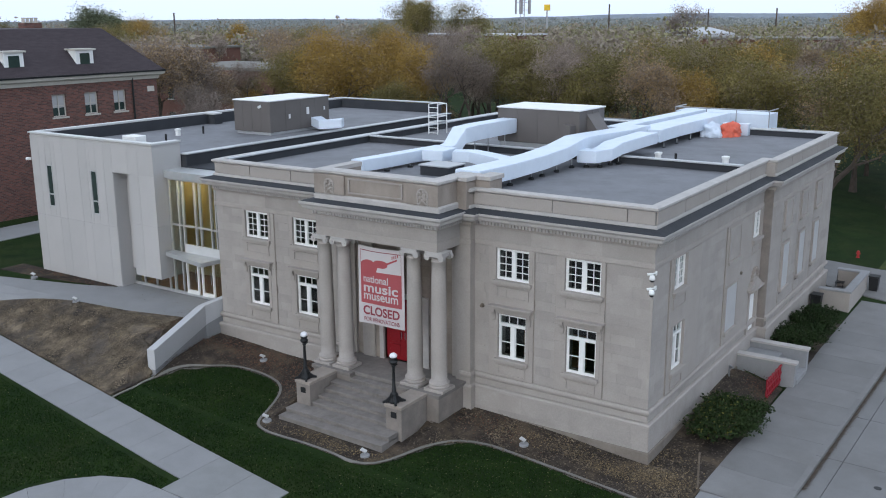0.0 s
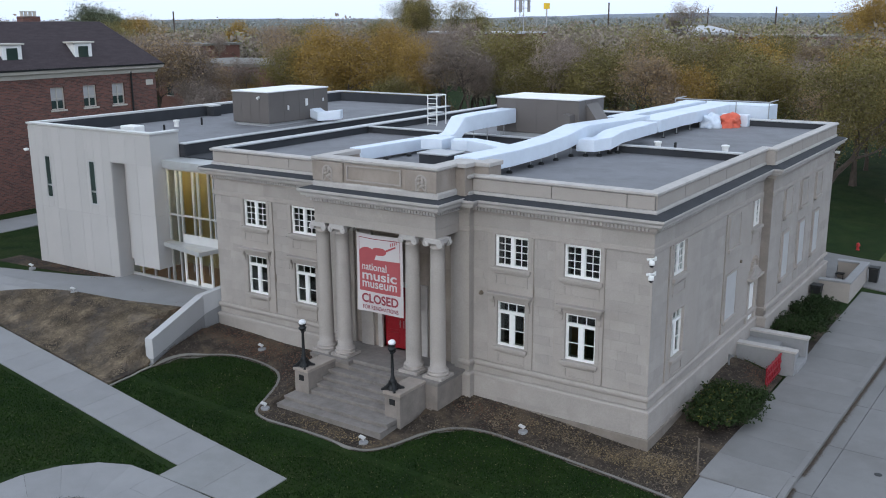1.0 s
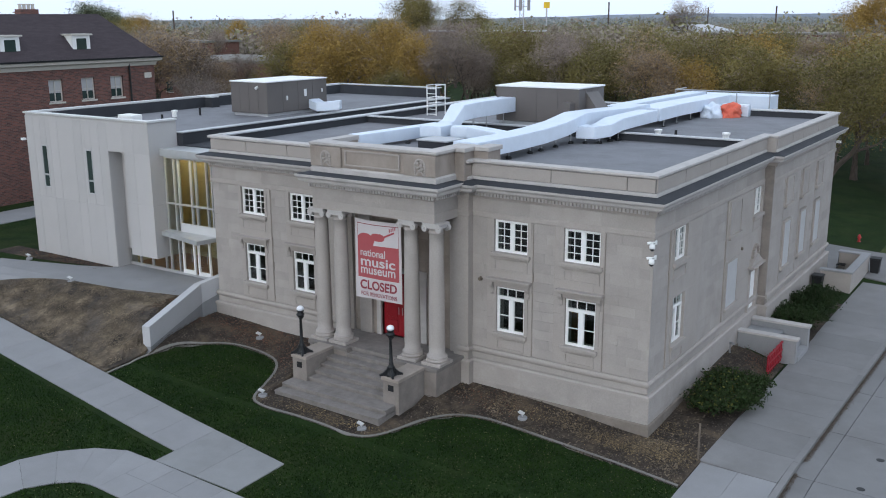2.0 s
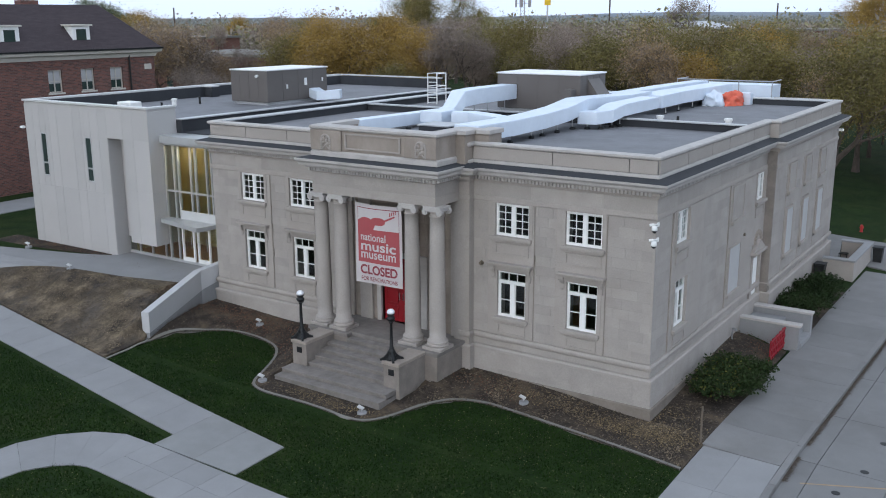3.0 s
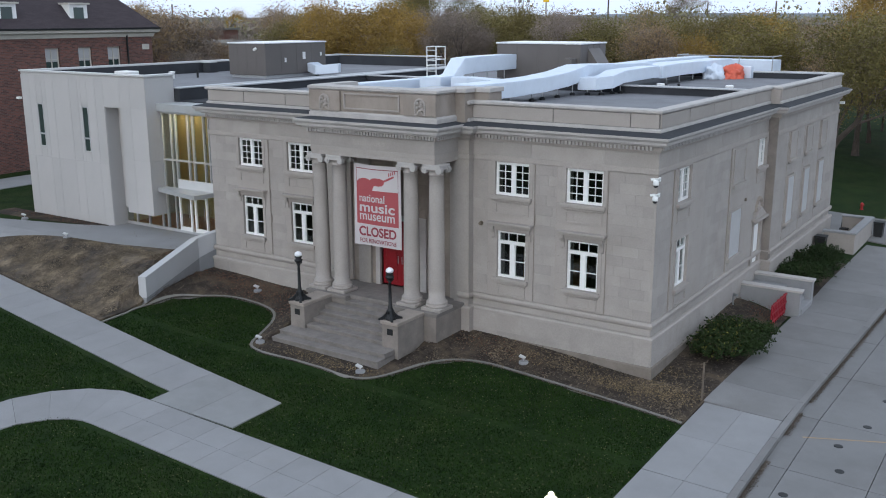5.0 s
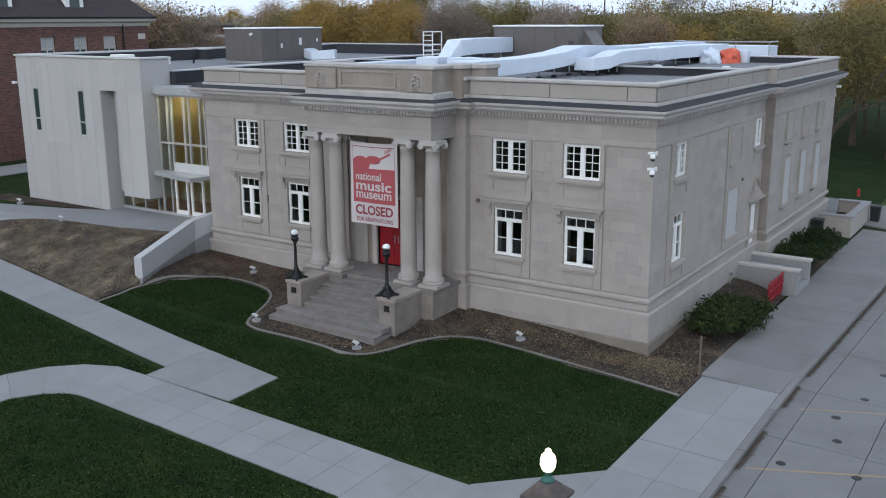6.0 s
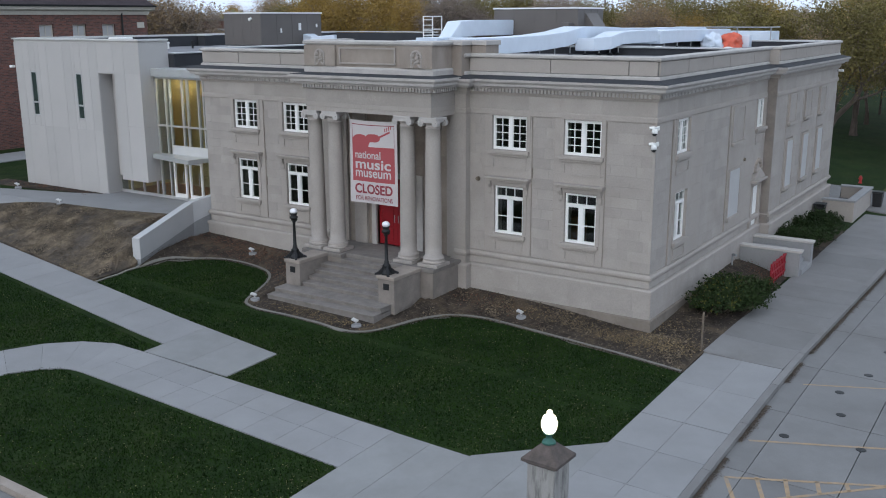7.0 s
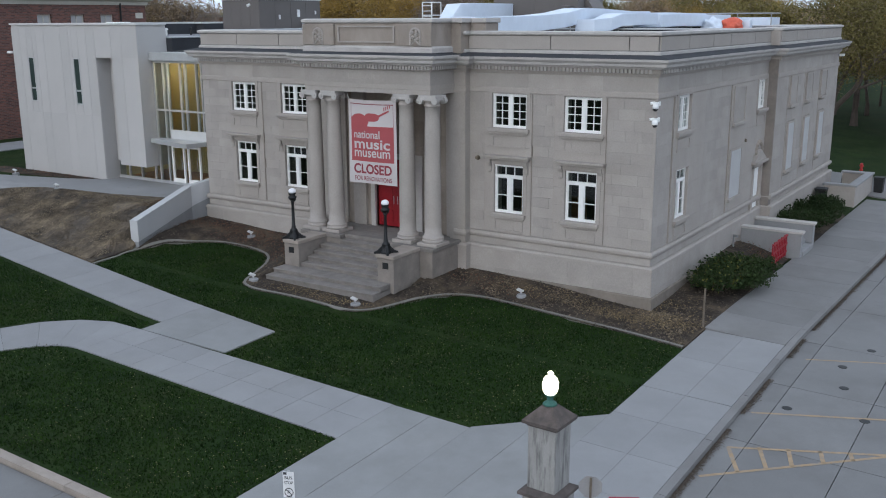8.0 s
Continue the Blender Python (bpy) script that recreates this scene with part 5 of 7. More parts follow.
# ---- things at the front ----
def street_lamp(x, y, z):
    t = thing("lamp_post", "black cast-iron lamp post with white globe on a pedestal", "lamp post", "stair lamps", at=Matrix.Translation((x, y, z)))
    bm = bmesh.new()
    for k in range(4):
        a = k * math.pi / 2 + math.pi / 4
        pr = [(0.06, 0.0), (0.42, 0.0), (0.42, 0.05), (0.30, 0.10), (0.17, 0.22), (0.10, 0.34), (0.06, 0.34)]
        c, s = math.cos(a), math.sin(a)
        solid(bm, [(r * c + 0.04 * s, r * s - 0.04 * c, zz) for r, zz in pr], (-0.08 * s, 0.08 * c, 0))
    part("claw_foot", bm, IRON, t)
    bm = bmesh.new()
    lathe(bm, [(0.2, 0.0), (0.2, 0.06), (0.15, 0.1), (0.13, 0.28), (0.15, 0.3), (0.10, 0.36), (0.075, 0.42), (0.085, 0.45), (0.065, 0.48), (0.058, 0.9), (0.048, 1.32), (0.07, 1.34), (0.07, 1.37), (0.05, 1.40)], seg=14)
    part("shaft", bm, IRON, t, smooth=True)
    bm = bmesh.new()
    lathe(bm, [(0.05, 1.40), (0.11, 1.44), (0.15, 1.50), (0.155, 1.54), (0.12, 1.56), (0.10, 1.60), (0.135, 1.64), (0.13, 1.68)], seg=14)
    part("collar", bm, IRON, t, smooth=True)
    bm = bmesh.new()
    lathe(bm, [(0.10, 1.68), (0.135, 1.71), (0.14, 1.75), (0.12, 1.80), (0.07, 1.84), (0.02, 1.855)], seg=16)
    part("globe", bm, OPAL, t, smooth=True)
    for s in (-1, 1):
        bm = bmesh.new()
        rod(bm, (0.05 * s, 0, 1.36), (0.16 * s, 0, 1.46), 0.02)
        part("scroll_bracket", bm, IRON, t)
    return t


street_lamp(-8.16, -3.38, 1.445)
street_lamp(-12.36, -3.38, 1.445)

# banner hung between the columns
banner = thing("banner", "red and white printed cloth banner hung between columns", "banner")
BX0, BX1, BZ0, BZ1, BY = -11.27, -9.12, 3.36, 6.42, -1.38


def cloth(name, x0, x1, z0, z1, lift, mat, nx=12, nz=16):
    vs, fs = [], []
    for j in range(nz + 1):
        for i in range(nx + 1):
            x, z = x0 + (x1 - x0) * i / nx, z0 + (z1 - z0) * j / nz
            u, v = (x - BX0) / (BX1 - BX0), (z - BZ0) / (BZ1 - BZ0)
            vs.append((x, banner_y(u, v) - lift, z - banner_sag(u, v)))
    for j in range(nz):
        for i in range(nx):
            a = j * (nx + 1) + i
            fs.append((a, a + 1, a + nx + 2, a + nx + 1))
    me = mesh_of(name, vs, fs, mat)
    ob = new(name, me)
    ob.parent = banner
    return ob


def banner_y(u, v):
    return BY + 0.02 * math.sin(7 * u + 2.5 * v) + 0.05 * (1 - v) * math.sin(2.4 * u) - 0.03 * (1 - v)


def banner_sag(u, v):
    return 0.03 * math.sin(math.pi * u) * v


cl = cloth("cloth", BX0, BX1, BZ0, BZ1, 0, BANNER_WHITE)
sol = cl.modifiers.new("thickness", "SOLIDIFY")
sol.thickness, sol.offset = 0.006, -1
W = BX1 - BX0
bx = lambda u: BX0 + W * u
bz = lambda v: BZ0 + (BZ1 - BZ0) * v
fr = 0.008
cloth("print_frame", bx(0.055), bx(0.945), bz(0.945), bz(0.955), 0.006, BANNER_DARK, 12, 1)
cloth("print_frame", bx(0.055), bx(0.063), bz(0.68), bz(0.945), 0.006, BANNER_DARK, 1, 8)
cloth("print_frame", bx(0.937), bx(0.945), bz(0.68), bz(0.945), 0.006, BANNER_DARK, 1, 8)
cloth("red_field", bx(0.055), bx(0.945), bz(0.265), bz(0.69), 0.006, BANNER_RED)


def flat_shape(name, loops, lift, mat):
    """A printed shape from outline points in the banner's own measure."""
    bm = bmesh.new()
    for pts in loops:
        f = bm.faces.new([bm.verts.new((bx(u), banner_y(u, v) - lift, bz(v))) for u, v in pts])
    bmesh.ops.triangulate(bm, faces=bm.faces[:])
    return part(name, bm, mat, banner)


body = []
for k in range(28):
    a = 2 * math.pi * k / 28
    r = 0.085 * (1 + 0.22 * math.cos(2 * a))
    body.append((0.50 + r * 1.45 * math.cos(a), 0.79 + r * 0.72 * math.sin(a)))
body2 = []
for k in range(28):
    a = 2 * math.pi * k / 28
    body2.append((0.235 + 0.175 * math.cos(a), 0.755 + 0.075 * math.sin(a)))
flat_shape("violin_print", [body], 0.010, BANNER_RED)
flat_shape("violin_print", [body2], 0.012, BANNER_RED)
flat_shape("violin_print", [[(0.06, 0.68), (0.40, 0.68), (0.44, 0.74), (0.40, 0.80), (0.06, 0.79)]], 0.011, BANNER_RED)
flat_shape("violin_print", [[(0.56, 0.795), (0.58, 0.775), (0.86, 0.865), (0.85, 0.885)]], 0.013, BANNER_RED)
for k in range(4):
    u = 0.74 + 0.04 * k
    flat_shape("violin_print", [[(u, 0.87 + 0.012 * k), (u + 0.02, 0.87 + 0.012 * k), (u + 0.02, 0.915 + 0.01 * k), (u, 0.915 + 0.01 * k)]], 0.010, BANNER_RED)


def lettering(words, u0, u1, v0, v1, mat, parent, y=None, flat=0.024, weight=0.012):
    cu = bpy.data.curves.new("letters", "FONT")
    cu.body, cu.align_x, cu.align_y, cu.extrude, cu.offset = words, "CENTER", "CENTER", 0.002, weight
    cu.size = 1.0
    tmp = bpy.data.objects.new("letters", cu)
    me = bpy.data.meshes.new_from_object(tmp)
    bpy.data.objects.remove(tmp)
    me.materials.clear()
    me.materials.append(mat)
    xsv = [v.co.x for v in me.vertices]
    ysv = [v.co.y for v in me.vertices]
    sx, sz = (u1 - u0) / (max(xsv) - min(xsv)), (v1 - v0) / (max(ysv) - min(ysv))
    cx, cy = (max(xsv) + min(xsv)) / 2, (max(ysv) + min(ysv)) / 2
    for v in me.vertices:
        x, z = (u0 + u1) / 2 + (v.co.x - cx) * sx, (v0 + v1) / 2 + (v.co.y - cy) * sz
        yy = banner_y((x - BX0) / W, (z - BZ0) / (BZ1 - BZ0)) if y is None else y
        v.co = (x, yy - flat - v.co.z * 0.3, z)
    ob = new("lettering", me)
    ob.parent = parent
    return ob


lettering("national", bx(0.12), bx(0.66), bz(0.540), bz(0.635), BANNER_WHITE, banner)
lettering("music", bx(0.12), bx(0.87), bz(0.415), bz(0.530), BANNER_WHITE, banner, weight=0.02)
lettering("museum", bx(0.12), bx(0.87), bz(0.315), bz(0.395), BANNER_WHITE, banner, weight=0.014)
lettering("CLOSED", bx(0.10), bx(0.90), bz(0.115), bz(0.235), BANNER_DARK, banner, weight=0.03)
lettering("FOR RENOVATIONS", bx(0.12), bx(0.90), bz(0.032), bz(0.085), BANNER_DARK, banner)
for x in (BX0 + 0.05, BX1 - 0.05):
    bm = bmesh.new()
    rod(bm, (x, BY, BZ1 - 0.03), (x + (0.12 if x > -10 else -0.12), BY, 6.68), 0.01)
    part("cord", bm, STEEL, banner)
# carved inscription on the frieze
carved = lettering("LIBRARY", XC - 0.75, XC + 0.75, 7.17, 7.36, STONE_PLAIN, portico, y=PF, flat=0.004)

# cameras, floodlights, stakes
def cctv(z):
    t = thing("security_camera", "white dome security camera on the corner", "camera", "corner cameras")
    bm = bmesh.new()
    box(bm, 0.0, 0.05, 0.02, 0.14, z + 0.02, z + 0.16, 0.01)
    rod(bm, (0.02, 0.06, z + 0.1), (0.0, -0.24, z + 0.14), 0.03)
    rod(bm, (0.0, -0.24, z + 0.14), (-0.12, -0.30, z + 0.12), 0.045)
    part("arm", bm, WHITE, t)
    bm = bmesh.new()
    lathe(bm, [(0.04, 0.11), (0.08, 0.09), (0.095, 0.0), (0.09, -0.05)], at=(0.06, -0.32, z + 0.02), seg=14)
    part("housing", bm, WHITE, t, smooth=True)
    bm = bmesh.new()
    lathe(bm, [(0.075, -0.05), (0.07, -0.09), (0.045, -0.125), (0.01, -0.14)], at=(0.06, -0.32, z + 0.02), seg=14)
    part("dome", bm, IRON, t, smooth=True)


cctv(6.52)
cctv(6.02)
for m in (turned((-6.55, 0), (1, 0)), turned((0, 9.64), (0, 1))):
    al = thing("alarm_bell", "small dark round alarm bell on the wall", "alarm", "wall alarms", at=m)
    bm = bmesh.new()
    bmesh.ops.create_cone(bm, cap_ends=True, segments=14, radius1=0.085, radius2=0.06, depth=0.12, matrix=Matrix.Translation((0, -0.05, 4.44)) @ Matrix.Rotation(radians(90), 4, "X"))
    part("gong", bm, RUST_POST, al)
for x, y, z in ((-34.7, 0.3, 7.66), (0.62, 23.9, 7.3)):
    fl = thing("wall_light", "small white wall light near the corner", "wall light", "wall lights", at=Matrix.Translation((x, y, z)))
    bm = bmesh.new()
    box(bm, -0.12, 0.1, -0.1, 0.1, -0.05, 0.07, 0.015)
    part("head", bm, WHITE, fl)
    bm = bmesh.new()
    box(bm, -0.2, -0.12, -0.05, 0.05, -0.04, 0.04)
    part("bracket", bm, STEEL, fl)


def floodlight(x, y, turn):
    z = ground_z(x, y) + 0.015
    t = thing("floodlight", "small pale ground floodlight on a round base", "floodlight", "ground floodlights", at=Matrix.Translation((x, y, z)) @ Matrix.Rotation(turn, 4, "Z"))
    bm = bmesh.new()
    lathe(bm, [(0.17, -0.06), (0.17, 0.07), (0.15, 0.09), (0.05, 0.09)], seg=16)
    part("base", bm, CONCRETE_WALL, t)
    bm = bmesh.new()
    rod(bm, (0, 0, 0.09), (-0.05, 0, 0.20), 0.022)
    part("bracket", bm, STEEL, t)
    bm = bmesh.new()
    solid(bm, [(-0.16, -0.07, 0.23), (0.05, -0.07, 0.17), (0.05, 0.07, 0.185), (-0.16, 0.07, 0.245)], (0.012, -0.01, 0.045))
    part("lamp_head", bm, PANEL_TRIM, t)


for x, y, a in ((-17.0, -0.95, 0.2), (-12.95, -4.95, 0.3), (-8.2, -5.05, 0.1), (-3.98, -1.35, 0.0), (-27.6, -2.55, 0.3), (-33.3, -1.0, 0.2)):
    floodlight(x, y, a)
stake = thing("marker_post", "thin rusty steel marker post beside the walk", "post")
bm = bmesh.new()
box(bm, 2.06, 2.11, -0.72, -0.67, -0.4, 1.12)
part("post", bm, RUST_POST, stake)

# ---- side entrance ----
stoop = thing("side_stoop", "concrete stoop with low walls at the side door", "stairs", kind="structure")
bm = bmesh.new()
box(bm, 0.12, 1.5, 10.05, 11.7, -0.3, 0.62)
part("landing", bm, CONCRETE_WALL, stoop)
for i in range(3):
    bm = bmesh.new()
    box(bm, 1.5, 2.55 - i * 0.32, 10.05, 11.7, -0.3, 0.10 + 0.17 * i, 0.01)
    part("step", bm, CONCRETE_WALL, stoop)
for y in (9.72, 11.71):
    bm = bmesh.new()
    box(bm, 0.1, 2.5, y, y + 0.32, -0.3, 0.86)
    ck = part("cheek_wall", bm, CONCRETE_WALL, stoop)
    bm = bmesh.new()
    box(bm, 0.1, 2.56, y - 0.04, y + 0.36, 0.86, 0.96, 0.012)
    part("cheek_cap", bm, STONE_PALE, ck)
side_door = thing("door_4", "white panelled side door under a carved pediment", "door", kind="structure")
bm = bmesh.new()
box(bm, -0.10, -0.04, 11.2, 12.2, 0.62, 3.1)
part("door_leaf", bm, WHITE, side_door)
bm = bmesh.new()
box(bm, -0.28, 0.08, 11.0, 11.2, 0.4, 3.15)
box(bm, -0.28, 0.08, 12.2, 12.4, 0.4, 3.15)
box(bm, -0.28, 0.08, 11.0, 12.4, 3.1, 3.3)
part("surround", bm, STONE_PLAIN, side_door)
bm = bmesh.new()
solid(bm, [(-0.02, 10.85, 3.3), (-0.02, 12.55, 3.3), (-0.02, 12.55, 3.42), (-0.02, 11.7, 3.85), (-0.02, 10.85, 3.42)], (0.2, 0, 0))
box(bm, 0.0, 0.3, 10.8, 12.6, 3.30, 3.40)
part("pediment", bm, STONE_PLAIN, side_door)
bm = bmesh.new()
for k in range(9):
    a = math.pi * k / 8
    bmesh.ops.create_uvsphere(bm, u_segments=6, v_segments=4, radius=0.1, matrix=Matrix.Translation((0.05, 11.7 + 0.42 * math.cos(a), 3.75 + 0.42 * math.sin(a))))
part("carving", bm, STONE_STAIN, side_door)
fence = thing("barrier", "red plastic mesh barrier leaning by the stoop", "barrier")
bm = bmesh.new()
for k in range(9):
    y = 7.6 + k * 0.25
    box(bm, 1.93, 1.97, y, y + 0.07, -0.05, 0.82 + 0.03 * (k % 2))
part("slat", bm, RED_PLASTIC, fence)
for z in (0.1, 0.42, 0.75):
    bm = bmesh.new()
    box(bm, 1.97, 1.995, 7.58, 9.7, z, z + 0.06)
    part("rail", bm, RED_PLASTIC, fence)
ramp = thing("area_wall", "grey concrete walls around a sunken stair", "wall", kind="structure")
for x0, x1, y0, y1, z1 in ((0.8, 2.3, 21.4, 21.7, 0.98), (2.0, 2.3, 21.7, 26.2, 0.98), (0.8, 2.0, 25.9, 26.2, 0.98)):
    bm = bmesh.new()
    box(bm, x0, x1, y0, y1, -0.4, z1)
    ck = part("wall_core", bm, STONE_PLAIN, ramp)
    bm = bmesh.new()
    box(bm, x0 - 0.06, x1 + 0.06, y0 - 0.06, y1 + 0.06, z1 + 0.002, z1 + 0.1 + 0.004 * x0, 0.012)
    part("wall_cap", bm, CONCRETE_WALL, ck)


def bin_can(x, y, z):
    t = thing("trash_bin", "black plastic wheeled trash bin by the wall", "bin", "trash bins", at=Matrix.Translation((x, y, z)))
    bm = bmesh.new()
    prism(bm, [(-0.25, -0.28), (0.25, -0.28), (0.25, 0.28), (-0.25, 0.28)], 0, 0.85)
    for v in bm.verts:
        if v.co.z < 0.1:
            v.co.x, v.co.y = v.co.x * 0.8, v.co.y * 0.8
    part("body", bm, IRON, t)
    bm = bmesh.new()
    box(bm, -0.28, 0.28, -0.31, 0.31, 0.86, 0.93, 0.02)
    part("lid", bm, IRON, t)


bin_can(0.85, 20.7, 0.0)
bin_can(2.62, 26.3, -0.08)
bench = thing("folding_chair", "dark metal chair near the rear corner", "chair")
bm = bmesh.new()
box(bm, 0.75, 1.2, 25.5, 25.95, 0.36, 0.40)
part("seat", bm, IRON, bench)
bm = bmesh.new()
solid(bm, [(0.75, 25.95, 0.4), (1.2, 25.95, 0.4), (1.2, 26.1, 0.85), (0.75, 26.1, 0.85)], (0, 0.03, 0))
part("backrest", bm, IRON, bench)
for x in (0.78, 1.17):
    for y in (25.53, 25.92):
        bm = bmesh.new()
        rod(bm, (x, y, -0.12), (x, y, 0.36), 0.015)
        part("leg", bm, IRON, bench)
for x, y in ((0.5, 33.2), (-4.4, 46.5)):
    hy = thing("fire_hydrant", "small red hydrant on the far lawn", "hydrant", "hydrants", at=Matrix.Translation((x, y, ground_z(x, y))))
    bm = bmesh.new()
    lathe(bm, [(0.11, 0), (0.11, 0.04), (0.08, 0.06), (0.08, 0.34), (0.10, 0.36), (0.08, 0.42), (0.03, 0.47)], seg=12)
    part("barrel", bm, HYDRANT, hy)
    bm = bmesh.new()
    rod(bm, (-0.13, 0, 0.28), (0.13, 0, 0.28), 0.035)
    part("nozzle", bm, HYDRANT, hy)
pipe = thing("standpipe", "small steel standpipe against the side wall", "pipe")
bm = bmesh.new()
rod(bm, (0.25, 8.3, 0.0), (0.25, 8.3, 0.85), 0.04)
rod(bm, (0.25, 8.3, 0.82), (0.42, 8.2, 0.82), 0.05)
part("pipe_body", bm, STEEL, pipe)

# ---- rooftop ----
def rooftop_unit(x0, x1, y0, y1, z0, z1, label):
    t = thing("rooftop_unit", label, "air handler", "rooftop units")
    bm = bmesh.new()
    box(bm, x0 + 0.1, x1 - 0.1, y0 + 0.1, y1 - 0.1, z0 - 0.2, z0 + 0.14)
    part("curb", bm, FLASHING, t)
    bm = bmesh.new()
    box(bm, x0, x1, y0, y1, z0 + 0.14, z1 - 0.06, 0.02)
    body = part("casing", bm, UNIT, t)
    bm = bmesh.new()
    box(bm, x0 - 0.05, x1 + 0.05, y0 - 0.05, y1 + 0.05, z1 - 0.06, z1 + 0.01, 0.015)
    part("lid", bm, UNIT_TOP, t)
    for k in range(1, 4):
        bm = bmesh.new()
        x = x0 + (x1 - x0) * k / 4
        box(bm, x - 0.012, x + 0.012, y0 - 0.012, y0, z0 + 0.16, z1 - 0.08)
        part("seam", bm, UNIT, body)
        bm = bmesh.new()
        y = y0 + (y1 - y0) * k / 4
        box(bm, x1, x1 + 0.012, y - 0.012, y + 0.012, z0 + 0.16, z1 - 0.08)
        part("seam", bm, UNIT, body)
    return t


u1 = rooftop_unit(-29.2, -26.4, 9.8, 14.8, 8.42, 10.32, "brown metal rooftop air handler with pale lid")
for y, z, s in ((11.3, 9.35, 0.12), (12.8, 9.55, 0.2), (14.3, 9.6, 0.1)):
    bm = bmesh.new()
    box(bm, -26.4, -26.36, y, y + s, z - s, z + s)
    part("label_plate", bm, SIGN_WHITE, u1)
bm = bmesh.new()
rod(bm, (-27.1, 9.8, 10.0), (-27.1, 9.65, 9.95), 0.08)
part("lifting_lug", bm, WHITE, u1)
u2 = rooftop_unit(-13.3, -8.8, 12.4, 15.2, 8.6, 10.45, "brown metal rooftop air handler with white lid")
bm = bmesh.new()
solid(bm, [(-9.9, 12.4, 8.95), (-9.0, 12.4, 8.95), (-9.0, 12.4, 9.75), (-9.35, 12.4, 9.8), (-9.75, 12.4, 9.35)], (0, -0.55, 0))
part("intake_hood", bm, UNIT, u2)
bm = bmesh.new()
solid(bm, [(-8.8, 13.2, 9.2), (-8.8, 13.2, 10.2), (-8.05, 13.2, 9.2)], (0, 1.3, 0))
part("intake_hood", bm, UNIT, u2)


def duct(name, path, w, h, label, legs=(), floor=DECK):
    """Rectangular white-wrapped duct along a line of section middles."""
    t = thing(name, label, "duct", "white rooftop ducts")
    pts = [Vector(p) for p in path]
    bm = bmesh.new()
    rings = []
    for i, p in enumerate(pts):
        a = (p - pts[i - 1]) if i else pts[1] - p
        b = (pts[i + 1] - p) if i < len(pts) - 1 else p - pts[i - 1]
        d = (a.normalized() + b.normalized())
        d.z = 0
        d.normalize()
        s = Vector((d.y, -d.x, 0)) * (w / 2)
        up = Vector((0, 0, h / 2))
        rings.append([bm.verts.new(p + q) for q in (-s - up, s - up, s + up, -s + up)])
    for r0, r1 in zip(rings, rings[1:]):
        for k in range(4):
            bm.faces.new((r0[k], r0[(k + 1) % 4], r1[(k + 1) % 4], r1[k]))
    bm.faces.new(rings[0])
    bm.faces.new(rings[-1][::-1])
    bmesh.ops.recalc_face_normals(bm, faces=bm.faces[:])
    bmesh.ops.bevel(bm, geom=bm.edges[:], offset=0.025, segments=2, affect="EDGES")
    body = part("duct_body", bm, DUCT, t)
    for i, (x, y, z) in enumerate(legs):
        bm = bmesh.new()
        rod(bm, (x, y, floor), (x, y, z), 0.025)
        leg = part("leg", bm, STEEL, t)
        bm = bmesh.new()
        lathe(bm, [(0.12, floor - 0.01), (0.12, floor + 0.07), (0.06, floor + 0.12)], at=(x, y, 0), seg=10)
        part("rubber_foot", bm, IRON, leg)
    return t


white = "white wrapped rectangular duct across the roof"
duct("roof_duct", [(-13.86, 1.87, 8.79), (-13.62, 4.6, 8.79), (-13.38, 7.5, 8.79)], 0.66, 0.5, white, [(-13.3, 3.2, 8.56), (-13.1, 4.6, 8.56), (-13.1, 6.2, 8.56)])
duct("roof_duct", [(-12.98, 7.15, 8.72), (-12.9, 7.45, 8.82), (-12.72, 7.95, 9.5), (-12.68, 9.2, 9.55), (-12.6, 12.38, 9.55)], 0.86, 0.7, white, [(-12.4, 8.8, 9.22), (-12.4, 10.0, 9.22), (-12.3, 11.4, 9.22)])
duct("roof_duct", [(-12.1, 4.85, 8.97), (-12.2, 6.2, 8.97)], 1.05, 0.46, white, [(-12.1, 5.1, 8.76), (-12.1, 6.0, 8.76)])
duct("roof_duct", [(-11.35, 5.4, 8.97), (-10.6, 5.75, 8.97), (-9.6, 5.4, 8.95), (-8.1, 4.75, 8.92)], 0.8, 0.46, white, [(-11.1, 5.4, 8.76), (-9.6, 5.4, 8.74)])
duct("roof_duct", [(-7.62, 0.6, 9.0), (-7.45, 3.0, 9.0), (-7.4, 5.4, 9.04), (-7.4, 7.4, 9.14), (-7.5, 9.4, 9.34), (-7.4, 11.0, 9.32), (-7.35, 14.0, 9.22), (-7.3, 16.2, 9.22)], 1.12, 0.58, white,
     [(-7.1, 2.0, 8.74), (-7.1, 2.9, 8.74), (-7.1, 4.6, 8.76), (-7.1, 5.5, 8.8), (-7.1, 6.8, 8.95), (-7.1, 8.2, 9.05)])
duct("roof_duct", [(-7.0, 8.85, 8.9), (-6.4, 8.9, 8.9), (-6.15, 9.4, 8.96), (-6.05, 10.2, 9.14), (-6.05, 12.0, 9.16), (-6.1, 14.3, 9.16)], 0.95, 0.52, white,
     [(-6.6, 8.6, 8.66), (-6.1, 8.9, 8.66), (-6.0, 9.8, 8.8), (-5.8, 10.2, 8.9)])
duct("roof_duct", [(-8.6, 15.7, 9.1), (-8.3, 18.4, 9.15), (-8.0, 21.0, 9.2), (-7.9, 26.6, 9.15)], 0.9, 0.55, white, [(-8.6, 16.4, 8.86), (-8.2, 20.0, 8.9)], 8.35)
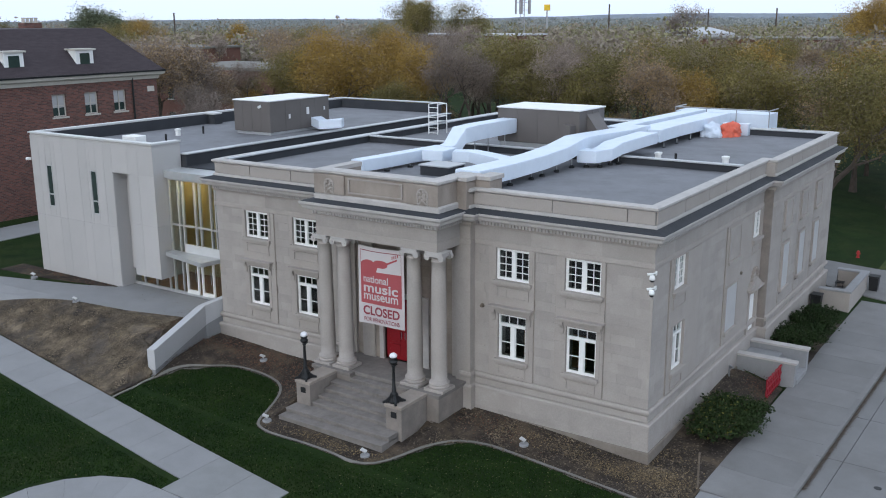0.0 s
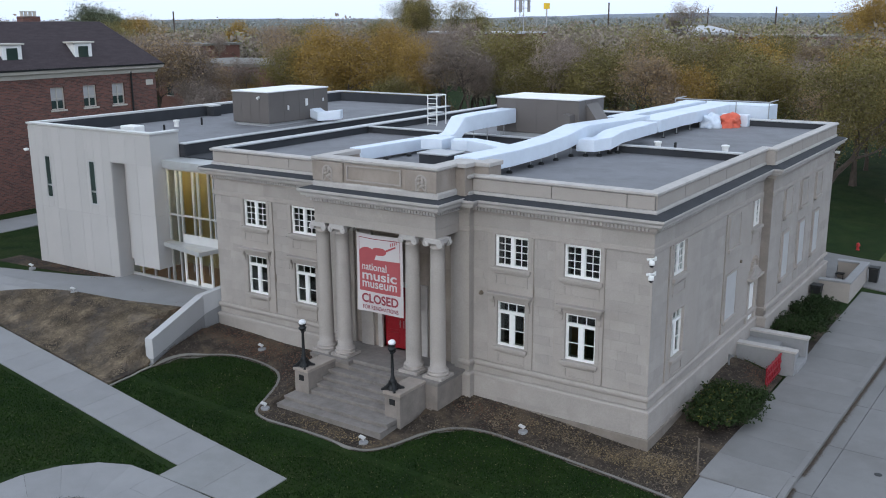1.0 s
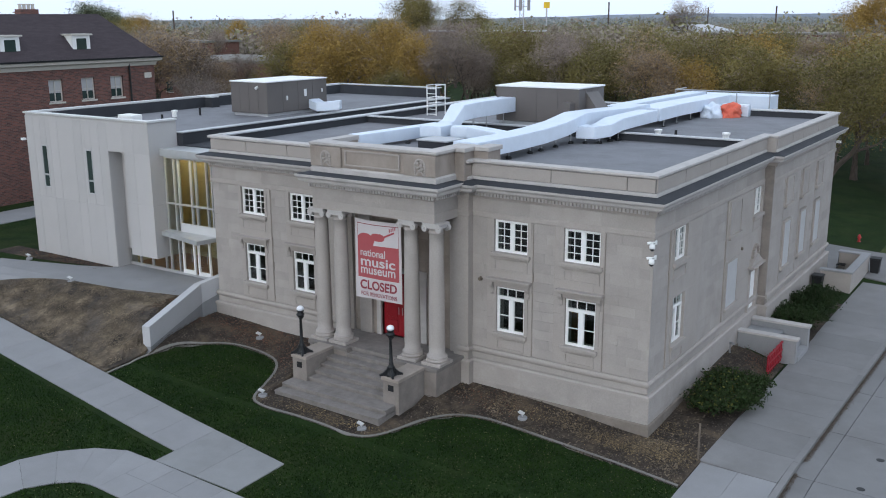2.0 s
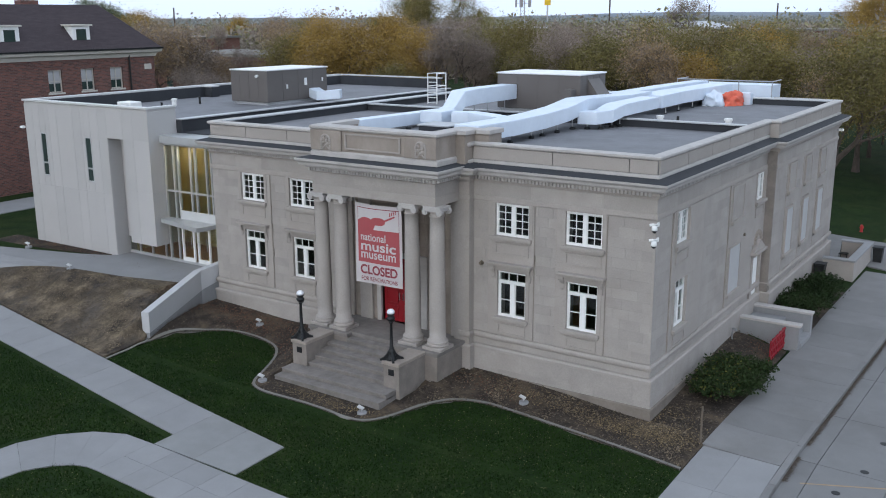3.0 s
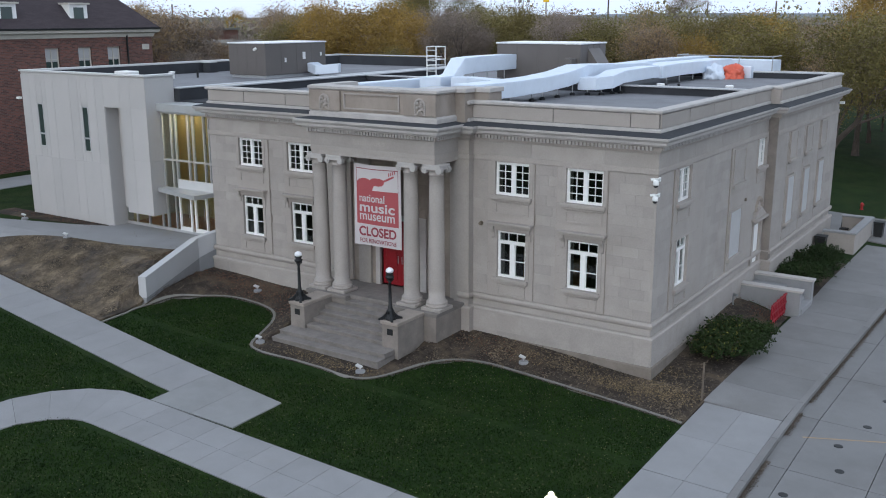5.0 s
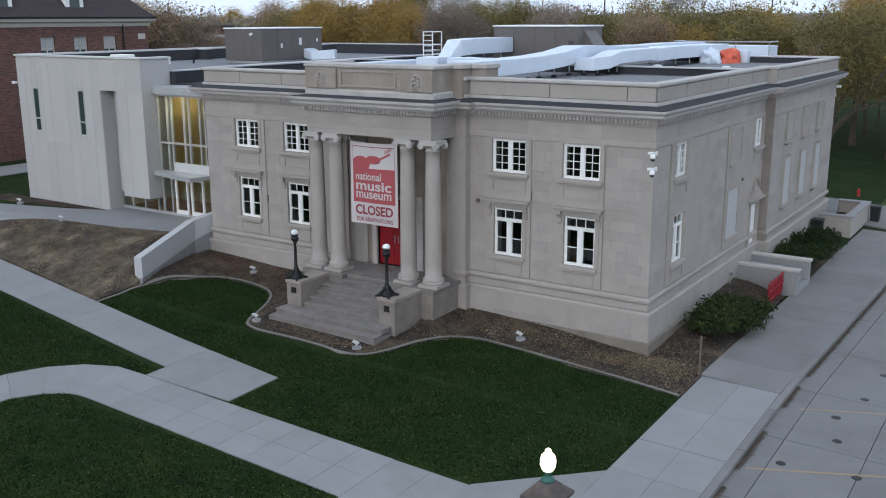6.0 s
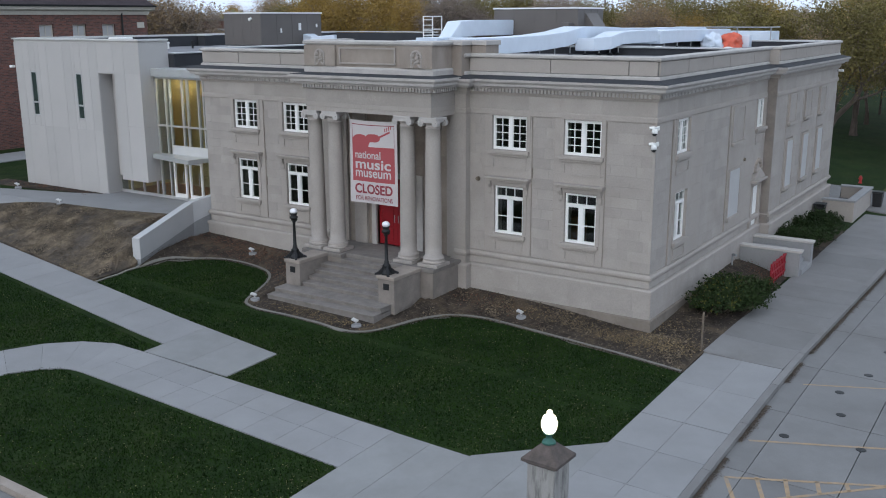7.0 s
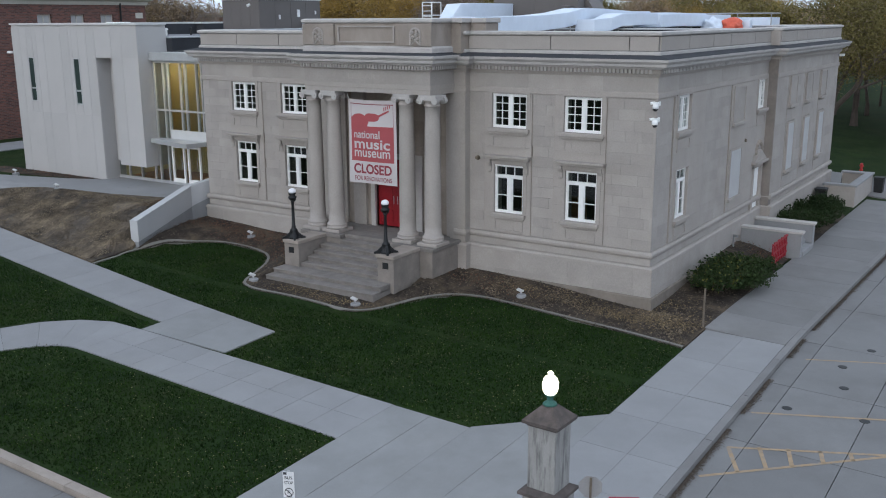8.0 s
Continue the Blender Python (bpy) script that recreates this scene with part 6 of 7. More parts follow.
duct("roof_duct", [(-6.72, 15.7, 9.06), (-6.65, 18.5, 9.1), (-6.6, 22.0, 9.06), (-6.5, 25.8, 9.05)], 1.4, 0.6, white, [(-6.1, 16.4, 8.78), (-6.1, 18.2, 8.78), (-6.1, 20.2, 8.78)], 8.35)
duct("roof_duct", [(-5.5, 23.5, 8.72), (-4.0, 23.52, 8.72)], 0.5, 0.66, white, [(-5.2, 23.5, 8.4), (-4.2, 23.5, 8.4)], 8.35)
plenum = thing("roof_curb_box", "dark low curb box with a pale sheet lid on the roof", "roof curb")
bm = bmesh.new()
box(bm, -11.6, -10.2, 3.25, 4.45, DECK, 8.8)
part("curb_body", bm, MEMBRANE_DARK, plenum)
bm = bmesh.new()
box(bm, -11.66, -10.14, 3.19, 4.51, 8.8, 8.86, 0.01)
part("curb_lid", bm, FLASHING, plenum)
duct("roof_duct", [(-26.4, 13.6, 8.9), (-25.6, 13.3, 8.75), (-24.6, 13.9, 8.85)], 0.8, 0.5, white, [(-25.8, 13.3, 8.6)], 8.39)
platform = thing("mechanical_enclosure", "low pale enclosure with steel rails at the roof end", "enclosure")
bm = bmesh.new()
box(bm, -9.6, -4.0, 27.4, 29.2, 8.2, 9.2)
part("enclosure_box", bm, DUCT, platform)
bm = bmesh.new()
for a, b in (((-9.6, 27.35, 9.42), (-4.0, 27.35, 9.42)), ((-4.0, 27.35, 9.42), (-4.0, 29.2, 9.42)), ((-9.6, 27.35, 9.42), (-9.6, 29.2, 9.42))):
    rod(bm, a, b, 0.035)
for x in (-9.6, -7.7, -5.9, -4.0):
    rod(bm, (x, 27.35, 8.2), (x, 27.35, 9.42), 0.03)
part("rail", bm, STEEL, platform)
bm = bmesh.new()
box(bm, -20.0, -3.7, 24.31, 30.2, 7.6, 8.2)
part("roof_deck", bm, MEMBRANE, platform)
bm = bmesh.new()
box(bm, -20.0, -3.75, 24.36, 30.2, -0.4, 7.6)
part("rear_block", bm, STONE_PLAIN, platform)


def heap(name, at, size, mat, label, seed):
    t = thing(name, label, "tarpaulin", "tarpaulin heaps")
    bm = bmesh.new()
    bmesh.ops.create_icosphere(bm, subdivisions=4, radius=1)
    for v in bm.verts:
        k = noise.noise(v.co * 1.7 + Vector((seed, 0, 0))) * 0.5 + noise.noise(v.co * 4.5 + Vector((0, seed, 0))) * 0.22
        c = v.co * (1 + k)
        c.z = max(c.z, -0.55)
        v.co = Vector(at) + Vector((c.x * size[0], c.y * size[1], (c.z + 0.55) * size[2]))
    part("folds", bm, mat, t, smooth=True)


heap("orange_tarp", (-4.85, 22.75, 8.35), (0.62, 0.8, 0.5), ORANGE, "crumpled orange tarpaulin on the roof", 3)
heap("white_sheeting", (-5.55, 21.9, 8.35), (0.5, 0.6, 0.52), DUCT, "crumpled white plastic sheeting on the roof", 7)
for x, y, z, k in ((-4.9, 12.6, 8.355, 0), (-1.9, 12.9, 8.355, 0), (-4.0, 12.4, 8.355, 1), (-31.0, 7.2, 8.39, 0), (-30.5, 8.6, 8.39, 1), (-29.4, 5.0, 8.39, 1)):
    v = thing("roof_vent", "short roof vent pipe through the membrane", "vent", "roof vents", at=Matrix.Translation((x, y, z)))
    bm = bmesh.new()
    lathe(bm, [(0.14, 0.0), (0.14, 0.3), (0.18, 0.3), (0.18, 0.38), (0.1, 0.4)] if not k else [(0.06, 0), (0.06, 0.42), (0.03, 0.43)], seg=12)
    part("pipe", bm, WHITE if not k else IRON, v)
ladder = thing("roof_ladder", "pale steel ladder with a safety cage over the curb", "ladder")
for x, y in ((-19.3, 15.0), (-18.7, 15.0), (-19.3, 15.9), (-18.7, 15.9)):
    bm = bmesh.new()
    rod(bm, (x, y, 8.2), (x, y, 10.1), 0.03)
    part("stile", bm, WHITE, ladder)
for k in range(6):
    bm = bmesh.new()
    rod(bm, (-19.3, 15.0, 8.5 + k * 0.28), (-18.7, 15.0, 8.5 + k * 0.28), 0.02)
    part("rung", bm, WHITE, ladder)
for z in (9.4, 10.08):
    for a, b in (((-18.7, 15.0), (-18.7, 15.9)), ((-19.3, 15.0), (-19.3, 15.9)), ((-19.3, 15.9), (-18.7, 15.9))):
        bm = bmesh.new()
        rod(bm, (*a, z), (*b, z), 0.025)
        part("guard_rail", bm, WHITE, ladder)
bm = bmesh.new()
box(bm, -19.3, -18.7, 15.0, 15.9, 9.05, 9.12)
part("platform", bm, STEEL, ladder)


# ---- neighbouring brick hall ----
hall = thing("brick_hall", "dark red brick hall with hipped shingle roof and dormers", "house")
HX, HY0, HY1, HZ = -48.9, -26.0, 20.7, 10.3
hall_rows = [(y, z) for y in [17.2, 14.72, 12.08, 2.4, -0.1, -2.6, -12.0, -14.5, -17.0] for z in (8.08, 4.6, 1.4)]
hall_holes = [(y - 0.56, y + 0.56, z, z + 1.55) for y, z in hall_rows]
stone_wall(hall, (HX, 0), (0, 1), HY0, HY1, -0.5, HZ, hall_holes, 0.4, BRICK)
bm = bmesh.new()
box(bm, -66.0, -65.6, HY0, HY1, -0.5, HZ)
box(bm, -65.6, HX - 0.4, HY1 - 0.4, HY1, -0.5, HZ)
box(bm, -65.6, HX - 0.4, HY0, HY0 + 0.4, -0.5, HZ)
part("wall", bm, BRICK, hall)
bm = bmesh.new()
moulding(bm, [(-66.0, HY0), (HX, HY0), (HX, HY1), (-66.0, HY1)], [(-0.2, HZ), (0.1, HZ), (0.2, HZ + 0.25), (0.45, HZ + 0.35), (0.5, HZ + 0.55), (-0.2, HZ + 0.55)])
part("eave_cornice", bm, CREAM, hall)
bm = bmesh.new()
moulding(bm, [(HX + 0.5, HY0), (HX + 0.5, HY1 + 0.5)], [(0.0, HZ + 0.56), (0.12, HZ + 0.56), (0.14, HZ + 0.68), (0.0, HZ + 0.68)])
part("gutter", bm, IRON, hall)
bm = bmesh.new()
rx0, rx1, ry0, ry1 = -66.6, HX + 0.55, HY0 - 0.5, HY1 + 0.55
zt = HZ + 0.6
hip, zr = 3.2, 14.1
v = [bm.verts.new(p) for p in ((rx1, ry0, zt), (rx1, ry1, zt), (rx0, ry1, zt), (rx0, ry0, zt), (rx1 - hip, ry0 + hip, zr), (rx1 - hip, ry1 - hip, zr), (rx0 + hip, ry1 - hip, zr), (rx0 + hip, ry0 + hip, zr))]
for f in ((0, 1, 5, 4), (1, 2, 6, 5), (2, 3, 7, 6), (3, 0, 4, 7), (4, 5, 6, 7), (3, 2, 1, 0)):
    bm.faces.new([v[i] for i in f])
bmesh.ops.recalc_face_normals(bm, faces=bm.faces[:])
hroof = part("roof", bm, SHINGLE, hall, "dark brown shingle hip roof")
for y in (14.62, 9.1, 3.55, -2.0):
    bm = bmesh.new()
    box(bm, HX - 2.0, HX - 0.2, y - 0.72, y + 0.72, 11.3, 12.6)
    dm = part("dormer", bm, WHITE, hroof)
    bm = bmesh.new()
    box(bm, HX - 0.21, HX - 0.17, y - 0.40, y + 0.40, 11.5, 12.4)
    part("pane", bm, DARKGLASS, dm)
    bm = bmesh.new()
    box(bm, HX - 2.3, HX - 0.05, y - 0.88, y + 0.88, 12.6, 12.72, 0.01)
    part("dormer_roof", bm, CREAM, dm)
for y in (16.6, 13.6, 9.9, 6.2, 2.0):
    bm = bmesh.new()
    box(bm, HX - 2.75, HX - 2.45, y - 0.14, y + 0.14, 13.3, 13.85)
    part("roof_vent", bm, IRON, hroof)
bm = bmesh.new()
box(bm, -58.2, -57.4, 15.5, 17.0, 13.9, 14.5)
chim = part("chimney", bm, BRICK, hroof)
for k in range(4):
    bm = bmesh.new()
    lathe(bm, [(0.14, 14.5), (0.12, 14.8), (0.15, 14.82), (0.15, 14.9)], at=(-57.8, 15.7 + 0.36 * k, 0), seg=10)
    part("chimney_pot", bm, CREAM, chim)
bm = bmesh.new()
rod(bm, (HX + 0.1, 18.35, 0.5), (HX + 0.1, 18.35, HZ + 0.4), 0.07)
part("downpipe", bm, IRON, hall)
bm = bmesh.new()
box(bm, HX, HX + 0.04, 19.75, 20.4, 9.35, 9.75)
part("wall_plate", bm, CREAM, hall)
for y, z in hall_rows:
    win = new("window")
    win.parent = hall
    bm = bmesh.new()
    for y0, y1, a, b in ((y - 0.56, y - 0.48, z, z + 1.55), (y + 0.48, y + 0.56, z, z + 1.55), (y - 0.48, y + 0.48, z + 1.47, z + 1.55), (y - 0.48, y + 0.48, z, z + 0.07), (y - 0.035, y + 0.035, z + 0.07, z + 1.47), (y - 0.48, y + 0.48, z + 0.74, z + 0.79)):
        box(bm, HX - 0.25, HX - 0.15, y0, y1, a, b)
    part("window_frame", bm, CREAM, win)
    bm = bmesh.new()
    box(bm, HX - 0.22, HX - 0.21, y - 0.5, y + 0.5, z + 0.05, z + 1.5)
    part("pane", bm, DARKGLASS, win)
    bm = bmesh.new()
    box(bm, HX - 0.208, HX - 0.202, y - 0.48, y + 0.48, z + 0.62, z + 1.47)
    part("blind", bm, BOARD, win)
    bm = bmesh.new()
    box(bm, HX - 0.2, HX + 0.06, y - 0.66, y + 0.66, z - 0.12, z - 0.003)
    part("sill", bm, CREAM, win)
# bike rack before the hall
rack = thing("bike_rack", "grey looped steel bike rack before the hall", "bike rack")
for k in range(9):
    bm = bmesh.new()
    y = 3.2 + k * 0.55
    pts = [(-45.6, y, 0.4)] + [(-45.6, y + 0.2 - 0.2 * math.cos(math.pi * i / 6), 1.15 + 0.2 * math.sin(math.pi * i / 6)) for i in range(7)] + [(-45.6, y + 0.4, 0.4)]
    for a, b in zip(pts, pts[1:]):
        rod(bm, a, b, 0.03, 6)
    part("loop", bm, RUST_POST if k % 2 else STEEL, rack)
for z in (0.45,):
    bm = bmesh.new()
    rod(bm, (-45.6, 3.1, z), (-45.6, 8.2, z), 0.03)
    part("rail", bm, STEEL, rack)
path_h = pavement("pavement_5", "pale concrete path before the brick hall")
bm = bmesh.new()
strip(bm, [(-47.0, -10), (-47.0, 4), (-47.0, 20)], [(-43.6, -10), (-43.6, 4), (-43.6, 20)], ground_z, 0.1, 0.04, 2)
part("slab", bm, CONCRETE, path_h)


def far_building(name, x0, x1, y0, y1, z, mat, roof_mat, label, rows=(), bay=3.5, band=None):
    t = thing(name, label, "building", "distant buildings")
    bm = bmesh.new()
    box(bm, x0, x1, y0, y1, -1, z)
    part("wall", bm, mat, t)
    bm = bmesh.new()
    box(bm, x0 - 0.3, x1 + 0.3, y0 - 0.3, y1 + 0.3, z, z + 0.35)
    part("roof", bm, roof_mat, t)
    for zr in rows:
        k = x0 + bay / 2
        while k < x1 - 0.8:
            w = new("window")
            w.parent = t
            bm = bmesh.new()
            box(bm, k - 0.6, k + 0.6, y0 - 0.05, y0 + 0.1, zr, zr + 1.4)
            part("pane", bm, DARKGLASS, w)
            bm = bmesh.new()
            box(bm, k - 0.7, k + 0.7, y0 - 0.12, y0, zr - 0.12, zr - 0.002)
            part("sill", bm, CREAM, w)
            k += bay
    if band:
        bm = bmesh.new()
        box(bm, x0 - 0.05, x1 + 0.05, y0 - 0.08, y0 + 0.1, band[0], band[1])
        part("band", bm, CREAM, t)
    return t


far_building("brick_annex", -96, -74.5, 60, 74, 8.2, BRICK_FAR, EDGE_STONE, "low flat-roofed red brick building behind bare trees", (4.0, 0.8), 4.5)
far_building("brick_block", -160, -119, 80, 98, 9.6, BRICK_FAR, EDGE_STONE, "flat-roofed brick block among trees", (6.5,), 6)
far_building("school_building", -58, -6, 172, 190, 10.0, BRICK_FAR, EDGE_STONE, "long low brick building with pale stone band", (5.2,), 5, (8.0, 8.7))
far_building("store_building", -150, -112, 188, 205, 10.0, BRICK_FAR, FAR_ROOF, "low brown building with pale flat roof", (7.4,), 7)
far_building("far_house", -170, -160, 215, 226, 9.0, CREAM, FAR_ROOF, "small pale building among far trees", (6.2,), 4)
shed = thing("metal_shed", "pale blue-grey metal shed with low gable", "building", "distant buildings")
bm = bmesh.new()
solid(bm, [(-100, 251, -1), (-84, 251, -1), (-84, 251, 9.6), (-92, 251, 11.4), (-100, 251, 9.6)], (4, 16, 0))
part("shell", bm, FAR_ROOF, shed)
tower = thing("radio_tower", "steel lattice radio tower with antennas", "tower")
bm = bmesh.new()
tx, ty = -116, 199
for dx, dy in ((-0.6, -0.6), (0.6, -0.6), (0, 0.7)):
    rod(bm, (tx + dx, ty + dy, -1), (tx + dx, ty + dy, 21), 0.06, 6)
part("leg", bm, STEEL, tower)
bm = bmesh.new()
cr = [(-0.6, -0.6), (0.6, -0.6), (0, 0.7)]
for k in range(14):
    z = k * 1.5
    for i in range(3):
        a, b = cr[i], cr[(i + 1) % 3]
        rod(bm, (tx + a[0], ty + a[1], z), (tx + b[0], ty + b[1], z + 1.5), 0.05, 5)
part("brace", bm, STEEL, tower)
bm = bmesh.new()
for z in (16.5, 18.5):
    for k in range(5):
        a = k * 2 * math.pi / 5
        x, y = tx + 2.0 * math.cos(a), ty + 2.0 * math.sin(a)
        rod(bm, (tx, ty, z), (x, y, z), 0.06, 5)
        box(bm, x - 0.2, x + 0.2, y - 0.15, y + 0.15, z - 1, z + 1)
bmesh.ops.create_uvsphere(bm, u_segments=10, v_segments=8, radius=0.8, matrix=Matrix.Translation((tx + 0.4, ty, 19.7)))
part("antenna", bm, SIGN_BACK, tower)
ysign = thing("road_sign_mast", "tall mast with plain yellow sign board", "sign")
bm = bmesh.new()
rod(bm, (-152, 281, -1), (-152, 281, 17.0), 0.3)
part("mast", bm, STEEL, ysign)
bm = bmesh.new()
box(bm, -153.2, -150.8, 280.8, 281.2, 16.9, 19.0, 0.1)
part("board", bm, YELLOW_SIGN, ysign)
for x, y, h in ((-150, 330, 19.5), (-140, 420, 18), (-90, 350, 17.5), (-290, 230, 17)):
    p = thing("utility_pole", "distant dark utility pole above the trees", "pole", "utility poles")
    bm = bmesh.new()
    rod(bm, (x, y, -1), (x, y, h), 0.3, 6)
    part("shaft", bm, BARK, p)

# hills on the horizon, distance haze put into their blue-grey colour
hills = thing("backdrop", "low hills along the horizon, painted blue-grey for haze", "hills", kind="structure")
vs, fs = [], []
N = 120
for i in range(N + 1):
    a = radians(-20 + 130 * i / N)
    x, y = 10 - 2400 * math.sin(a), -28 + 2400 * math.cos(a)
    h = 11 + 7 * noise.noise(Vector((i * 0.09, 0, 0))) + 3 * noise.noise(Vector((i * 0.5, 3, 0))) + 10 * smooth01((40 - math.degrees(a)) / 30)
    vs += [(x, y, -5), (x, y, h), (x * 1.2, y * 1.2, h * 0.8)]
for i in range(N):
    for k in range(2):
        a = 3 * i + k
        fs.append((a, a + 3, a + 4, a + 1))
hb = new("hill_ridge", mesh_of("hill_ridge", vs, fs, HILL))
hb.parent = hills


# ---- trees ----
def tube_mesh(name, segs, mat, sides=5):
    vs, fs = [], []
    for a, b, r0, r1 in segs:
        d = (b - a)
        if d.length < 1e-5:
            continue
        q = d.to_track_quat("Z", "Y")
        base = len(vs)
        for c, r in ((a, r0), (b, r1)):
            for k in range(sides):
                t = 2 * math.pi * k / sides
                vs.append(tuple(c + q @ Vector((r * math.cos(t), r * math.sin(t), 0))))
        for k in range(sides):
            k2 = (k + 1) % sides
            fs.append((base + k, base + k2, base + sides + k2, base + sides + k))
    return mesh_of(name, vs, fs, mat)


def leaf_mesh(name, pts, size, mat, rnd, slim=0.62):
    n = len(pts)
    P = np.array(pts)
    A = rnd.normal(size=(n, 3))
    A /= np.linalg.norm(A, axis=1)[:, None]
    B = np.cross(A, rnd.normal(size=(n, 3)))
    B /= np.linalg.norm(B, axis=1)[:, None]
    s = size * rnd.uniform(0.6, 1.3, size=(n, 1))
    A, B = A * s, B * s * slim
    V = np.stack([P - A, P - B * 0.9, P + A, P + B], axis=1).reshape(-1, 3)
    me = bpy.data.meshes.new(name)
    me.vertices.add(4 * n)
    me.vertices.foreach_set("co", V.astype(np.float32).ravel())
    me.loops.add(4 * n)
    me.loops.foreach_set("vertex_index", np.arange(4 * n, dtype=np.int32))
    me.polygons.add(n)
    me.polygons.foreach_set("loop_start", np.arange(0, 4 * n, 4, dtype=np.int32))
    me.update(calc_edges=True)
    me.materials.append(mat)
    return me


def grow(rnd, height, spread, levels, fork, lean=0.0, low=0.28):
    """Trunk and limbs as tapered segments, and the tips."""
    segs, tips = [], []

    def limb(p, d, length, r, lv):
        steps = 3 if lv < 2 else 2
        for i in range(steps):
            d2 = (d + Vector(rnd.normal(0, 0.16, 3)) + Vector((0, 0, 0.07))).normalized()
            q = p + d2 * (length / steps)
            r2 = r * 0.82
            segs.append((p, q, r, r2))
            if lv >= 2:
                tips.append((q, lv))
            p, d, r = q, d2, r2
            if lv < levels and (lv > 0 or i >= 1):
                for _ in range(fork if i == steps - 1 else max(1, fork - 1)):
                    side = Vector(rnd.normal(0, 1, 3))
                    side -= d * side.dot(d)
                    side.normalize()
                    nd = (d * rnd.uniform(0.5, 0.9) + side * spread * rnd.uniform(0.6, 1.1) + Vector((0, 0, 0.12))).normalized()
                    limb(p, nd, length * rnd.uniform(0.55, 0.74), r * 0.62, lv + 1)
        if lv == levels:
            tips.append((p, lv))

    r0 = height * 0.020
    trunk_top = Vector((lean, 0, height * low))
    segs.append((Vector((0, 0, -0.4)), Vector((0, 0, 0.3)), r0 * 1.5, r0 * 1.1))
    segs.append((Vector((0, 0, 0.3)), trunk_top, r0 * 1.1, r0 * 0.9))
    limb(trunk_top, Vector((lean * 0.2, 0, 1)).normalized(), height * 0.34, r0 * 0.85, 0)
    top = max(b.z for a, b, _, _ in segs)
    k = height * 0.96 / top
    segs = [(a * k, b * k, r, s) for a, b, r, s in segs]
    tips = [(p * k, lv) for p, lv in tips]
    return segs, tips


def tree_kind(seed, height, leaf_mat, per_tip, leaf, spread=0.75, levels=4, fork=2, puff=0.55, label="", low=0.28, lean=0.0, bark=None, twigs=0):
    rnd = np.random.RandomState(seed)
    segs, tips = grow(rnd, height, spread, levels, fork, lean, low)
    t = thing("tree", label, "tree", "park trees", at=Matrix.Translation((0, 0, -300)))
    tr = new("trunk", tube_mesh("trunk", segs, bark or BARK, 4))
    tr.parent = t
    if leaf_mat:
        pts = []
        for p, lv in tips:
            for _ in range(max(1, int(per_tip * rnd.uniform(0.2, 1.6)))):
                pts.append(np.array(p) + rnd.normal(0, puff, 3) * (1, 1, 0.85))
        cr = new("crown", leaf_mesh("crown", pts, leaf, leaf_mat, rnd))
        cr.parent = t
    if twigs:
        pts = [np.array(p) + rnd.normal(0, 0.42, 3) for p, lv in tips for _ in range(twigs)]
        tw = new("twig_spray", leaf_mesh("twig_spray", pts, 0.42, TWIG_SPRAY, rnd, 0.035))
        tw.parent = t
    return t


kinds = {
    "gold": [tree_kind(s, 11.5, GOLD, 46, 0.085, label="golden autumn tree with thinning leaves behind the museum", puff=0.72, low=0.10, twigs=3) for s in (1, 2, 3)],
    "olive": [tree_kind(s, 11.5, OLIVE, 46, 0.085, label="olive-green autumn tree with thinning leaves", puff=0.72, low=0.10, twigs=3) for s in (5, 6, 7)],
    "russet": [tree_kind(s, 11.5, RUSSET, 18, 0.085, label="russet-brown tree half bare of leaves", puff=0.65, low=0.12, twigs=8) for s in (9, 10)],
    "bare": [tree_kind(s, 11.5, None, 0, 0.1, levels=4, fork=2, spread=0.66, label="bare grey-brown tree with fine twigs", low=0.2, twigs=10) for s in (13, 14, 15)],
    "green": [tree_kind(s, 11.5, GREEN, 44, 0.15, label="dark green broad tree in the distance", puff=0.85, low=0.12) for s in (17, 18)],
}
used = set()


def plant(kind, x, y, h, rnd):
    t = kinds[kind][rnd.randint(len(kinds[kind]))]
    s = max(0.3, (h - 1.2) / 11.5)
    m = Matrix.Translation((x, y, ground_z(x, y))) @ Matrix.Rotation(rnd.uniform(0, 6.28), 4, "Z")
    if t not in used:
        used.add(t)
        c = t
        c.matrix_basis = m
    else:
        c = copy_thing(t, m)
    w = s * rnd.uniform(1.0, 1.25)
    c.scale = (w, w, s)
    return c


rnd = np.random.RandomState(44)
# the row along the far lawn, with low growth under it
for i in range(14):
    x = -34 + i * 3.7 + rnd.uniform(-1, 1)
    plant(("olive", "gold", "olive", "russet")[i % 4] if x > -28 else "olive", x, 51 + rnd.uniform(-1.5, 3.5) + 0.1 * abs(x), rnd.uniform(10.4, 12.8), rnd)
for i in range(14):
    x = -42 + i * 4.2 + rnd.uniform(-1.5, 1.5)
    plant(("gold", "olive", "russet", "olive")[rnd.randint(4)], x, 62 + rnd.uniform(-2, 5), rnd.uniform(10.4, 12.9), rnd)
for i in range(26):
    x = -62 + i * 2.9 + rnd.uniform(-1, 1)
    if x < -9 or x > 3:
        plant(("olive", "russet", "gold")[rnd.randint(3)], x, 56 + rnd.uniform(-3, 6), rnd.uniform(4.0, 6.5), rnd)
# big golden group
for x, y, h, k in ((-50, 44, 12.2, "gold"), (-55, 50, 13.2, "gold"), (-47, 50, 11.6, "gold"), (-60, 47, 11.0, "olive"), (-58, 56, 13.0, "russet"), (-52, 57, 13.4, "gold"), (-64, 56, 11.6, "olive"), (-68, 62, 11.0, "gold"), (-44, 46, 8.5, "olive")):
    plant(k, x, y, h, rnd)
